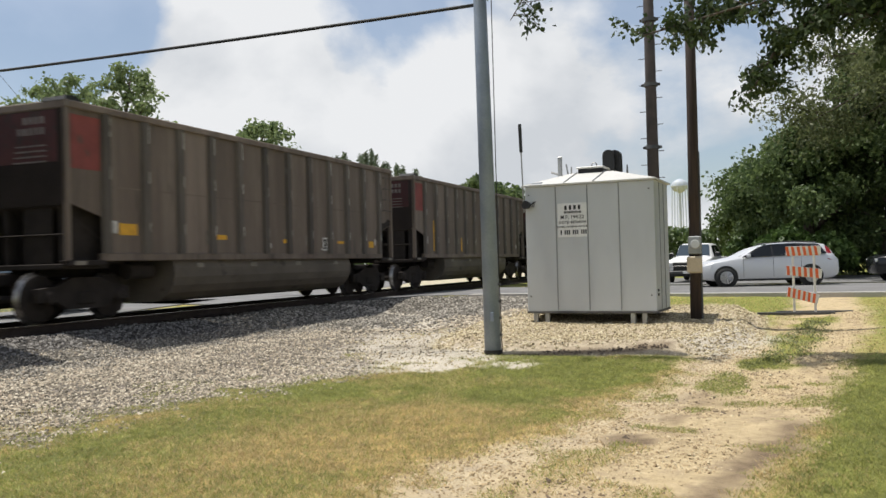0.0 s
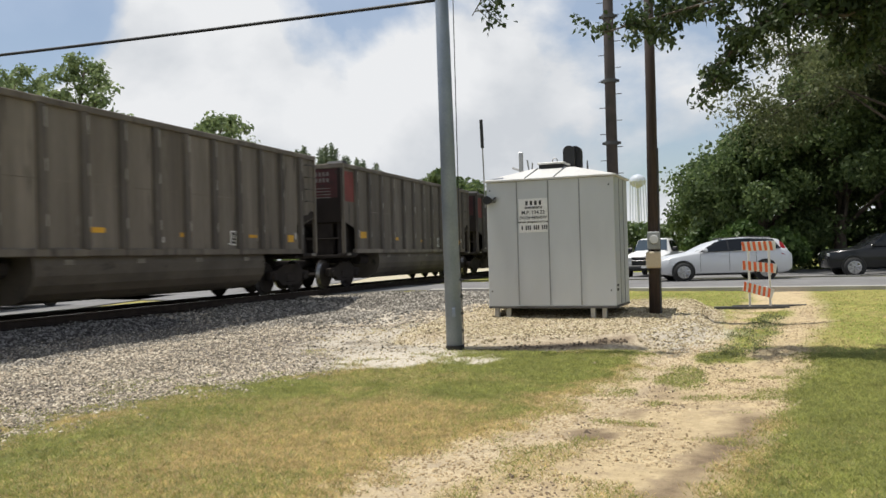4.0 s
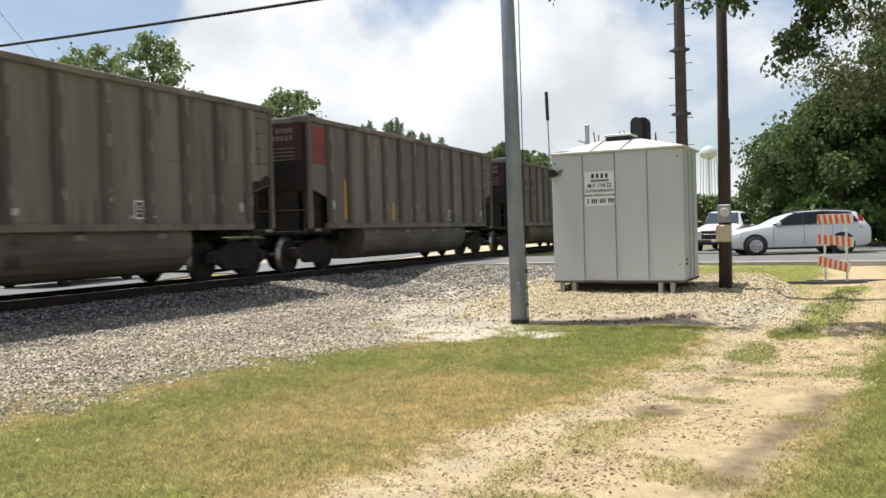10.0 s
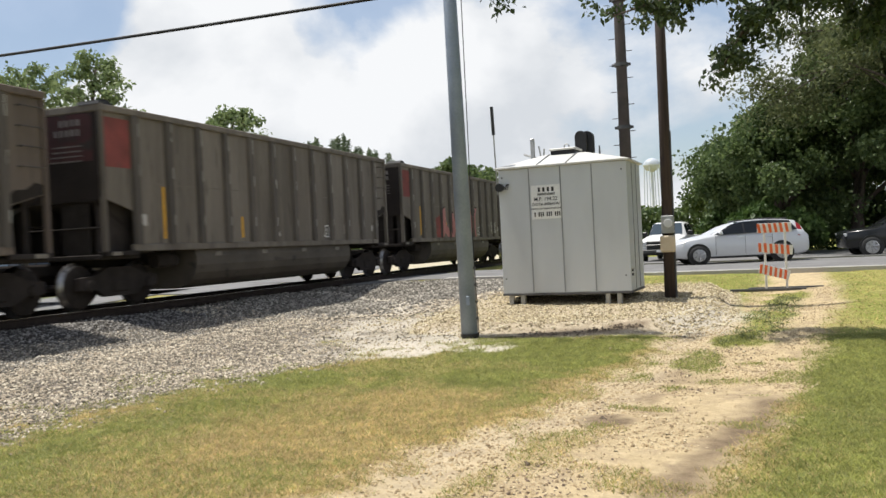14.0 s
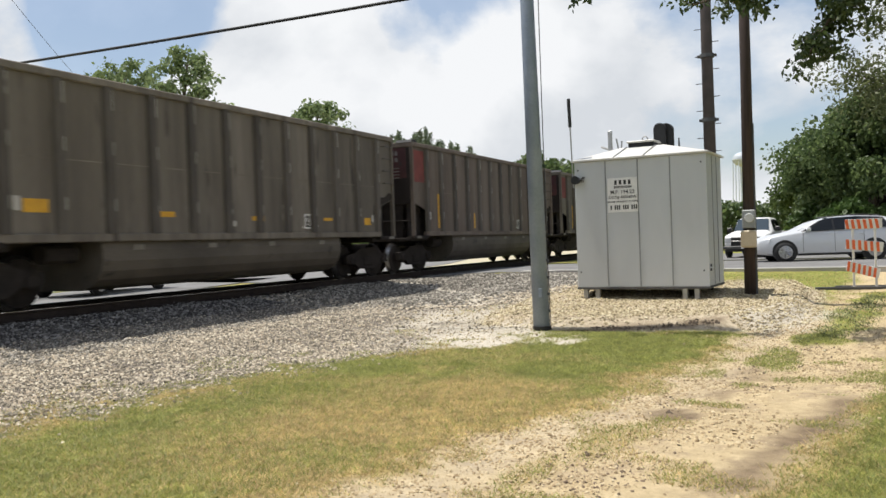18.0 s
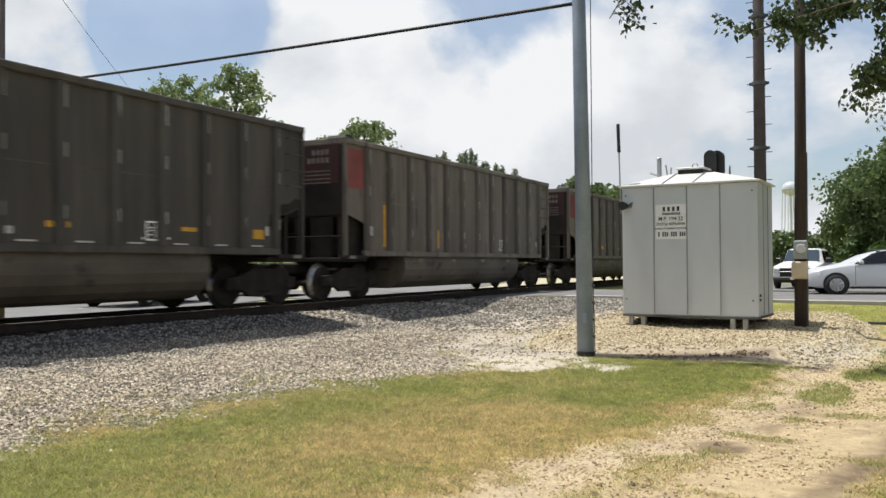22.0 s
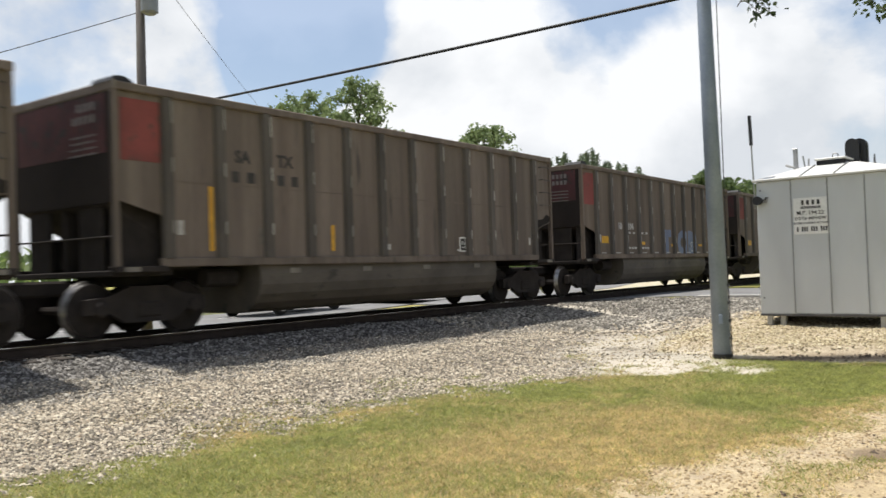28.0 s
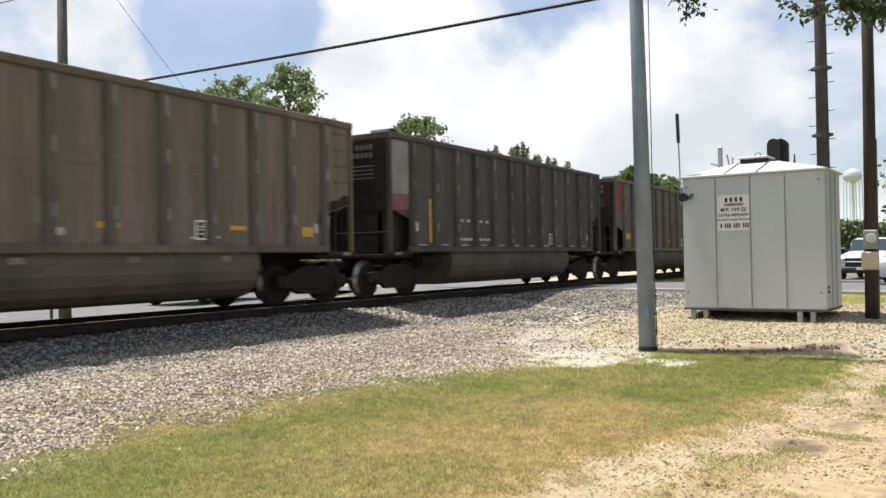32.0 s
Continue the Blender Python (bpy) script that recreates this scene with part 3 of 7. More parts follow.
def raw(name, verts, faces, m, smooth=False):
    """A mesh from number arrays; all faces have the same count of corners."""
    me = bpy.data.meshes.new(name)
    verts, faces = np.asarray(verts, np.float32), np.asarray(faces, np.int32)
    k = faces.shape[1]
    me.vertices.add(len(verts)); me.vertices.foreach_set("co", verts.ravel())
    me.loops.add(faces.size); me.loops.foreach_set("vertex_index", faces.ravel())
    me.polygons.add(len(faces)); me.polygons.foreach_set("loop_start", np.arange(0, faces.size, k, dtype=np.int32))
    me.update(calc_edges=True)
    me.validate()
    if m:
        me.materials.append(m)
    if smooth:
        me.polygons.foreach_set("use_smooth", [True] * len(me.polygons))
    return me


def textmesh(body, size, m, name="lettering", bold=0.0):
    cu = bpy.data.curves.new(name, "FONT")
    cu.body, cu.size, cu.extrude, cu.align_x, cu.align_y, cu.resolution_u, cu.offset = body, size, 0.003, "CENTER", "CENTER", 2, bold
    tmp = bpy.data.objects.new("tmp", cu)
    scene.collection.objects.link(tmp)
    me = bpy.data.meshes.new_from_object(tmp.evaluated_get(bpy.context.evaluated_depsgraph_get()))
    bpy.data.objects.remove(tmp)
    bpy.data.curves.remove(cu)
    me.name = name
    me.materials.clear()
    me.materials.append(m)
    return me


# ---- ground ----
TRACK_X, RAIL_Z = -13.5, 0.545
rng = np.random.default_rng(7)


def sst(a, b, v):
    u = np.clip((v - a) / (b - a), 0, 1)
    return u * u * (3 - 2 * u)


def height(x, y):
    """The lie of the land: a low lawn that rises to the road, a mound under the cabin, the track's bank."""
    x, y = np.asarray(x, float), np.asarray(y, float)
    z = -0.15 + 0.62 * sst(9.5, 25.5, y) - 0.13 * sst(30, 37, y)
    m = np.maximum(0, 1 - ((x + 3.1) / 2.8) ** 4 - ((y - 17.0) / 3.4) ** 4)
    z = z + 0.18 * sst(0, 0.45, m)
    k = sst(-7.0, -9.4, x) * sst(25.0, 20.5, y)
    z = z * (1 - k) + 0.06 * k
    k = np.clip((-10.25 - x) / 1.75, 0, 1)
    z = z * (1 - k) + 0.335 * k
    k = np.clip((-15.1 - x) / 1.4, 0, 1)
    z = np.where(x < -15.1, 0.335 * (1 - k) + 0.12 * k, z)
    far = sst(60, 160, np.hypot(x, y))
    return z * (1 - far) + 0.3 * far


def seg_dist(x, y, line):
    """The distance to a broken line, and its half width there."""
    best, wide = np.full(np.shape(x), 1e9), np.zeros(np.shape(x))
    for (x0, y0, w0), (x1, y1, w1) in zip(line, line[1:]):
        dx, dy = x1 - x0, y1 - y0
        u = np.clip(((x - x0) * dx + (y - y0) * dy) / (dx * dx + dy * dy), 0, 1)
        d = np.hypot(x - x0 - u * dx, y - y0 - u * dy)
        near = d < best
        best, wide = np.where(near, d, best), np.where(near, w0 + u * (w1 - w0), wide)
    return best, wide


# the lawn's edge along the bare track, the far lawn's edge, and the foot of the ballast: (along, across)
LAWN_EDGE = [(-20, -4.5), (2, -3.3), (5.4, -2.82), (6.5, -2.68), (7.3, -2.35), (7.9, -2.12), (9.1, -1.87), (10.4, -1.72), (11.9, -1.46), (13.3, -1.2), (15.6, -1.1), (16.6, -0.3), (18.0, 0.0), (20.0, 0.25), (22.5, 0.55), (40, 0.6)]
FAR_EDGE = [(-20, -3.4), (3, -1.1), (5.0, -0.46), (5.8, -0.24), (7.1, 0.05), (8.3, 0.28), (10.1, 0.52), (12.1, 0.8), (14.6, 1.22), (17.1, 1.66), (19.7, 1.8), (22.5, 1.75), (40, 1.7)]
BALLAST_EDGE = [(-20, -7.2), (6.1, -7.0), (7.3, -6.8), (8.5, -6.68), (9.8, -6.6), (10.8, -5.87), (11.4, -5.45), (12.3, -5.4), (13.2, -6.3), (15.0, -6.6), (16.6, -6.2), (17.4, -5.1), (20.0, -5.3), (24.0, -6.8), (40, -7.0)]
DUST = [(-12.2, 22.7, 0), (-10.4, 22.0, 0), (-9.2, 21.4, 0), (-8.0, 19.1, 0), (-6.9, 16.7, 0)]
LIP = [(-4.3, 13.45, 0), (-3.6, 13.62, 0), (-2.9, 13.72, 0), (-2.2, 13.74, 0), (-1.6, 13.95, 0)]
CROWN = [(-0.2, 12.9, 0.25), (0.15, 14.3, 0.42), (0.45, 16.2, 0.38), (0.8, 18.2, 0.22)]


def along(line, y):
    return np.interp(y, [q[0] for q in line], [q[1] for q in line])


def smooth_noise(x, y, s, seed):
    """Value noise on a wrapped grid."""
    g = np.random.default_rng(seed).random((64, 64))
    u, v = x / s, y / s
    i, j = np.floor(u).astype(int), np.floor(v).astype(int)
    fu, fv = u - i, v - j
    fu, fv = fu * fu * (3 - 2 * fu), fv * fv * (3 - 2 * fv)
    a = g[i % 64, j % 64] * (1 - fu) + g[(i + 1) % 64, j % 64] * fu
    b = g[i % 64, (j + 1) % 64] * (1 - fu) + g[(i + 1) % 64, (j + 1) % 64] * fu
    return a * (1 - fv) + b * fv


def spot(x, y, cx, cy, rx, ry, wob):
    return sst(0.35, -0.35, np.hypot((x - cx) / rx, (y - cy) / ry) - 1 + wob)


def zones(x, y):
    """How much of each place is ballast gravel, tan gravel of the mound, bare dirt, dark soil, dry grass and pale silt.
    """
    x, y = np.asarray(x, float), np.asarray(y, float)
    n1, n2, n3 = smooth_noise(x, y, 1.1, 1), smooth_noise(x, y, 0.33, 2), smooth_noise(x, y, 3.0, 3)
    n4 = smooth_noise(x, y, 0.12, 6)
    wob = (n1 - 0.5) * 0.6 + (n2 - 0.5) * 0.5 + (n4 - 0.5) * 0.35
    edge = along(BALLAST_EDGE, y)
    bal = sst(0.95, -0.75, x - edge + wob * 1.6) * (x > -17.2) * sst(24.6, 24.0, y)
    bal = bal * (1 - sst(-6.0, -5.7, x + wob * 0.4) * sst(13.2, 13.6, y) * sst(17.2, 16.6, y))
    mound = np.maximum(0, 1 - ((x + 3.15) / 3.05) ** 4 - ((y - 17.0) / 3.5) ** 4)
    tan = sst(0.0, 0.16, mound + wob * 0.08) * sst(19.6, 18.6, y + wob)
    silt = np.maximum.reduce([spot(x, y, -5.1, 12.3, 1.1, 0.85, wob * 1.3), 0.75 * spot(x, y, -5.4, 13.3, 1.3, 0.9, wob * 1.2), 0.85 * spot(x, y, -6.7, 14.7, 1.2, 2.3, wob * 1.6) * sst(0.12, 0.6, n2 * 0.6 + n1 * 0.4), sst(0.55, 0.08, seg_dist(x, y, DUST)[0] + wob * 0.7), 0.8 * spot(x, y, -0.75, 14.9, 0.7, 1.5, wob)])
    silt = np.maximum(silt, 0.7 * sst(30, 36, y) * (x < -16.5) * (x > -60) * sst(150, 90, y))
    bal = np.maximum(bal, 0.8 * sst(0.4, -0.4, np.hypot((x + 6.1) / 1.6, (y - 14.4) / 2.2) - 1 + wob * 0.6) * (1 - tan))
    lawn, far = along(LAWN_EDGE, y), along(FAR_EDGE, y)
    silt = np.maximum(silt, 0.25 * sst(0.0, 0.25, x - lawn + wob * 0.4) * sst(1.0, 0.55, x - lawn + wob * 0.6) * (0.4 + 0.7 * n2) * (y < 14.5))
    dirt = sst(-0.30, 0.26, x - lawn + wob * 0.75) * sst(0.22, -0.24, x - far + wob * 0.45)
    # grass that holds out on the crown between the wheel tracks
    d, w = seg_dist(x, y, CROWN)
    crown = np.maximum.reduce([sst(0.2, -0.2, d - w + wob * 0.9), 0.36 * spot(x, y, -1.5, 6.7, 0.28, 0.5, wob * 1.5), 0.36 * spot(x, y, -1.86, 5.6, 0.14, 0.45, wob * 1.5), 0.6 * spot(x, y, -0.62, 11.4, 0.25, 0.85, wob * 1.2), 0.0 * x])
    dirt = np.clip(dirt * (1 - crown), 0, 1) * (y < 23.4) * (1 - sst(0.3, 0.7, tan))
    # a soft dark brown streak along the right rut, and spots on the crown
    streak = seg_dist(x, y, [(-0.56, 5.9, 0), (-0.32, 6.9, 0), (-0.06, 7.8, 0), (0.18, 8.9, 0)])[0]
    dark_soil = np.maximum(sst(0.36, 0.02, streak + wob * 0.45) * 1.05, 1.2 * spot(x, y, -1.28, 7.8, 0.2, 0.2, wob * 1.5)) * sst(0.1, 0.6, dirt) * (0.55 + 0.6 * n2)
    dark_soil = np.clip(dark_soil, 0, 0.95)
    dark_soil = np.maximum(dark_soil, 0.62 * spot(x, y, -0.85, 9.4, 0.5, 2.1, wob * 1.5) * sst(0.35, 0.8, n4 * 0.5 + n2 * 0.5) * dirt)
    # thin dark strip: shade below the mound's lip, put into the soil colour
    dark_soil = np.maximum(dark_soil, 0.8 * sst(0.13, 0.03, seg_dist(x, y, LIP)[0] + wob * 0.12))
    fringe = sst(0.34, 0.05, np.abs(x - lawn + wob * 0.9 + 0.1)) * sst(13.5, 12.0, y)
    dry = 0.72 * sst(0.46, 0.62, n3 * 0.5 + n1 * 0.32 + n2 * 0.18) + 0.85 * spot(x, y, -3.75, 6.7, 1.55, 2.3, wob * 1.2) * (0.35 + 0.9 * n1) + 0.7 * fringe
    dry = dry + 0.5 * sst(0.5, 0.0, np.abs(x - edge + wob * 1.3 - 0.3)) * sst(0.35, 0.65, n1) - 0.45 * sst(8.8, 10.5, y) * (1 - fringe) - 0.15 * sst(14, 17, y) - 0.7 * sst(-0.1, 0.4, x - far) * (y < 14) + 0.25 * (n4 - 0.5)
    dry = np.clip(0.10 + dry, 0, 1) * (1 - 0.8 * sst(0.2, -0.2, d - w))
    dry = np.where(x < -16.5, 0.15 + 0.45 * n1, dry)
    yard = sst(0.4, -0.4, np.hypot((x + 5.9) / 1.9, (y - 14.2) / 2.3) - 1 + wob * 0.5)
    bare = np.maximum.reduce([bal, tan, dirt, yard, silt * (silt > 0.2) * (y > 10.3)])
    return bal, tan, dirt, dark_soil, dry, bare, silt


def surface(x, y):
    """The land with its small bumps, as it is built."""
    x, y = np.asarray(x, float), np.asarray(y, float)
    near = sst(40, 20, np.hypot(x, y))
    dirt = zones(x, y)[2]
    return height(x, y) + near * ((smooth_noise(x, y, 0.45, 11) - 0.5) * 0.04 + (smooth_noise(x, y, 1.7, 12) - 0.5) * 0.07 - 0.04 * dirt * smooth_noise(x, y, 0.9, 13))


def shaded_bed(x, y):
    """The bed under and beside the rails, its colour darkened to deepen the train's shade."""
    w = (smooth_noise(x, y, 0.5, 17) - 0.5) * 0.5 + (smooth_noise(x, y, 2.5, 18) - 0.5) * 0.5
    return sst(-10.85, -11.3, x + w * 0.6) * sst(-15.6, -15.1, x) * (y < 24.5)


def grey_bed(x, y):
    """Ballast farther along is greyer; close by the rails the grey also widens the train's shade."""
    w = (smooth_noise(x, y, 0.6, 19) - 0.5) * 1.2 + (smooth_noise(x, y, 2.2, 20) - 0.5) * 1.2
    return np.maximum(0.75 * sst(-9.3, -10.3, x + w * 0.5), sst(15.0, 18.2, y + w) * np.maximum(sst(-6.6, -7.6, x + w * 0.4), sst(18.0, 19.0, y + w)) * sst(-3.0, -4.5, x)) * (x > -15.6) * (y < 25)


def axis_lines(lo, hi, step, far):
    out, s, v = [], step, hi
    while v < far:
        s *= 1.28
        v += s
        out.append(v)
    neg, s, v = [], step, lo
    while v > -far:
        s *= 1.28
        v -= s
        neg.append(v)
    return np.array(neg[::-1] + list(np.arange(lo, hi + 1e-6, step)) + out)


def groundmat():
    m = bpy.data.materials.new("ground_surface")
    m.use_nodes = True
    nt = m.node_tree
    N, Lk = nt.nodes.new, nt.links.new
    b = nt.nodes["Principled BSDF"]
    b.inputs["Roughness"].default_value, b.inputs["Specular IOR Level"].default_value = 0.95, 0.15
    co = N("ShaderNodeTexCoord")

    def noise_(scale, detail=5, rough=0.6):
        n = N("ShaderNodeTexNoise")
        n.inputs["Scale"].default_value, n.inputs["Detail"].default_value, n.inputs["Roughness"].default_value = scale, detail, rough
        Lk(co.outputs["Object"], n.inputs["Vector"])
        return n.outputs["Fac"]

    def tones(fac, lo, hi, a, c):
        r = N("ShaderNodeValToRGB")
        r.color_ramp.elements[0].position, r.color_ramp.elements[1].position = lo, hi
        r.color_ramp.elements[0].color, r.color_ramp.elements[1].color = (*a, 1), (*c, 1)
        Lk(fac, r.inputs[0])
        return r.outputs[0]

    def mixed(fac, a, c):
        x = N("ShaderNodeMix"); x.data_type = "RGBA"
        Lk(fac, x.inputs[0]); Lk(a, x.inputs[6]); Lk(c, x.inputs[7])
        return x.outputs[2]

    def attr(name):
        a = N("ShaderNodeAttribute"); a.attribute_name = name
        return a.outputs["Fac"]

    fine = noise_(38, 6, 0.7)
    green = tones(fine, 0.3, 0.7, (0.185, 0.205, 0.046), (0.30, 0.295, 0.08))
    dry = tones(fine, 0.3, 0.7, (0.38, 0.285, 0.115), (0.54, 0.41, 0.175))
    col = mixed(attr("dry"), green, dry)
    for sc, amp in ((26.0, 0.9), (8.0, 1.1), (1.7, 0.5)):
        k = N("ShaderNodeMath"); k.operation = "MULTIPLY_ADD"; k.inputs[1].default_value, k.inputs[2].default_value = amp, 1 - amp / 2
        Lk(noise_(sc, 3, 0.5), k.inputs[0])
        hs = N("ShaderNodeHueSaturation"); Lk(k.outputs[0], hs.inputs["Value"]); Lk(col, hs.inputs["Color"]); col = hs.outputs[0]
    dirt = tones(noise_(9, 8, 0.65), 0.3, 0.7, (0.435, 0.335, 0.195), (0.625, 0.495, 0.30))
    vor = N("ShaderNodeTexVoronoi"); vor.inputs["Scale"].default_value = 17
    Lk(co.outputs["Object"], vor.inputs["Vector"])
    sp = N("ShaderNodeSeparateColor"); Lk(vor.outputs["Color"], sp.inputs[0])
    bal = tones(sp.outputs[0], 0.0, 1.0, (0.10, 0.088, 0.075), (0.26, 0.225, 0.19))
    tan = tones(sp.outputs[0], 0.0, 1.0, (0.38, 0.31, 0.215), (0.55, 0.46, 0.33))
    col = mixed(attr("bal"), col, bal)
    # near-black tones put the train's shade into the bed by the rails
    dark_bed = tones(sp.outputs[0], 0.0, 1.0, (0.03, 0.027, 0.024), (0.10, 0.09, 0.08))
    col = mixed(attr("dark_bed"), col, dark_bed)
    col = mixed(attr("tan"), col, tan)
    col = mixed(attr("dirt"), col, dirt)
    litter = N("ShaderNodeMapRange"); litter.inputs[1].default_value, litter.inputs[2].default_value = 0.50, 0.68
    Lk(noise_(2.3, 9, 0.72), litter.inputs[0])
    both = N("ShaderNodeMath"); both.operation = "MULTIPLY"; Lk(litter.outputs[0], both.inputs[0]); Lk(attr("dirt"), both.inputs[1])
    col = mixed(both.outputs[0], col, tones(noise_(22, 6, 0.7), 0.3, 0.7, (0.24, 0.175, 0.11), (0.44, 0.34, 0.225)))
    silt = tones(noise_(14, 8, 0.7), 0.3, 0.7, (0.42, 0.365, 0.285), (0.68, 0.62, 0.52))
    col = mixed(attr("silt"), col, silt)
    dark_soil = tones(noise_(11, 8, 0.7), 0.3, 0.7, (0.12, 0.085, 0.055), (0.25, 0.18, 0.118))
    col = mixed(attr("dark_soil"), col, dark_soil)
    Lk(col, b.inputs["Base Color"])
    bp = N("ShaderNodeBump"); bp.inputs["Strength"].default_value, bp.inputs["Distance"].default_value = 0.7, 0.03
    Lk(fine, bp.inputs["Height"]); Lk(bp.outputs[0], b.inputs["Normal"])
    return m


def build_ground():
    xs, ys = axis_lines(-18, 9, 0.13, 1800), axis_lines(1.5, 31, 0.13, 1800)
    X, Y = np.meshgrid(xs, ys, indexing="ij")
    Z = surface(X, Y)
    bal, tan, dirt, dark_soil, dry, bare, silt = zones(X, Y)
    ni, nj = X.shape
    idx = np.arange(ni * nj).reshape(ni, nj)
    f = np.stack([idx[:-1, :-1], idx[1:, :-1], idx[1:, 1:], idx[:-1, 1:]], -1).reshape(-1, 4)
    me = raw("ground", np.stack([X, Y, Z], -1).reshape(-1, 3), f, groundmat(), True)
    for name, val in (("bal", bal), ("tan", tan), ("dirt", dirt), ("dark_soil", dark_soil), ("dry", dry), ("silt", silt), ("dark_bed", np.maximum(shaded_bed(X, Y), 0.5 * grey_bed(X, Y)))):
        a = me.attributes.new(name, "FLOAT", "POINT")
        a.data.foreach_set("value", val.ravel().astype(np.float32))
    tagged(new("ground", me), "rough lawn of green and dry grass with bare tan ruts", "ground", kind="structure")


build_ground()


def road(name, pts, half, m, label, thick=0.03, lift=0.03, step=1.0):
    """A strip of paving laid over the land along a line, with real edges."""
    vs, fs = [], []
    line = []
    for a, c in zip(pts, pts[1:]):
        a, c = Vector(a), Vector(c)
        n = max(1, int((c - a).length / step))
        line += [a + (c - a) * i / n for i in range(n)]
    line.append(Vector(pts[-1]))
    for i, p in enumerate(line):
        d = (line[min(i + 1, len(line) - 1)] - line[max(i - 1, 0)]).normalized()
        s = Vector((-d.y, d.x))
        for k, w in enumerate((-1, -0.5, 0, 0.5, 1)):
            q = p + s * half * w
            vs.append((q.x, q.y, float(height(q.x, q.y)) + lift))
        for w in (1, -1):
            q = p + s * half * w
            vs.append((q.x, q.y, float(height(q.x, q.y)) - 0.2))
    for i in range(len(line) - 1):
        a, c = i * 7, (i + 1) * 7
        order = [6, 0, 1, 2, 3, 4, 5]
        for u, v in zip(order, order[1:]):
            fs.append((a + u, a + v, c + v, c + u))
    mb = MB(); mb.add(vs, fs)
    return tagged(new(name, mb.mesh(name, m)), label, name.split("_")[0], kind="structure")


road("road_cross", [(90, 22.5), (20, 26.0), (-3, 27.2), (-10, 28.4), (-30, 33.0), (-90, 47)], 3.5, M["asphalt"], "grey asphalt street that crosses the track", lift=0.035)
road("road_side", [(-22.2, -70), (-22.2, 10), (-22.8, 22), (-25.5, 31)], 2.6, M["asphalt"], "grey asphalt lane beyond the track", lift=0.035)
road("road_side", [(-23.0, 35.0), (-24.6, 46), (-28.0, 57), (-33.0, 72), (-42, 95)], 3.0, M["asphalt"], "pale lane that goes on beyond the street", lift=0.03)
road("kerb", [(60, 20.6), (20, 22.5), (-2, 23.35), (-8.6, 24.3)], 0.15, M["concrete"], "pale concrete kerb strip along the street", lift=0.09)
road("parking_lot", [(75, 37.0), (-9, 39.4)], 7.0, M["asphalt"], "grey paved lot across the street under the trees", lift=0.05)
mb = MB()
for y0 in (-18, -9, 0, 9, 18):
    z = 0.12 + 0.045
    mb.box(-22.3, -22.15, y0, y0 + 4.5, z, z + 0.004)
tagged(new("lane_marking", mb.mesh("lane_marking", M["paintline"])), "faded white painted lane dashes", "marking", kind="structure")


# ---- track ----
def build_track():
    track = thing("railway_track", "railway track with dark timber ties on grey ballast", "track", pose(0, 0, 0), kind="structure")
    prof = [(-0.07, 0), (0.07, 0), (0.07, 0.012), (0.012, 0.03), (0.012, 0.125), (0.036, 0.135), (0.036, 0.168), (-0.036, 0.168), (-0.036, 0.135), (-0.012, 0.125), (-0.012, 0.03), (-0.07, 0.012)]
    for sx in (-0.7535, 0.7535):
        x = TRACK_X + sx
        part("rail", MB().prism([(x + u, RAIL_Z - 0.172 + v) for u, v in prof], "y", -120, 600), M["rail"], track)
        part("rail_head", MB().box(x - 0.03, x + 0.03, -120, 600, RAIL_Z - 0.004, RAIL_Z), M["railtop"], track, "polished bright rail head")
    tie = MB().box(-1.3, 1.3, -0.115, 0.115, -0.17, 0.0, 0.012).mesh("tie", M["tie"])
    plate = MB().box(-0.18, 0.18, -0.09, 0.09, 0, 0.016, 0.004).mesh("tie_plate", M["rail"])
    r = random.Random(4)
    y = -20.0
    while y < 75:
        t = part("tie", tie, None, track, at=pose(TRACK_X + r.uniform(-0.05, 0.05), y, RAIL_Z - 0.188 + r.uniform(-0.006, 0.004), 0, 0, r.uniform(-1.5, 1.5)))
        if 2 < y < 40:
            part("tie_plate", plate, None, t, at=pose(0.7535, 0, 0))
        y += 0.53
    mb = MB()
    while y < 300:
        mb.box(TRACK_X - 1.3, TRACK_X + 1.3, y - 0.11, y + 0.11, 0.25, RAIL_Z - 0.188)
        y += 0.53
    tagged(part("far_ties", mb, M["tie"], track), "distant dark timber ties", kind="stuff")


build_track()


def scatter(count, box_, keep, seed):
    r = np.random.default_rng(seed)
    x, y = r.uniform(box_[0], box_[1], count), r.uniform(box_[2], box_[3], count)
    k = r.random(count) < keep(x, y)
    return x[k], y[k], r


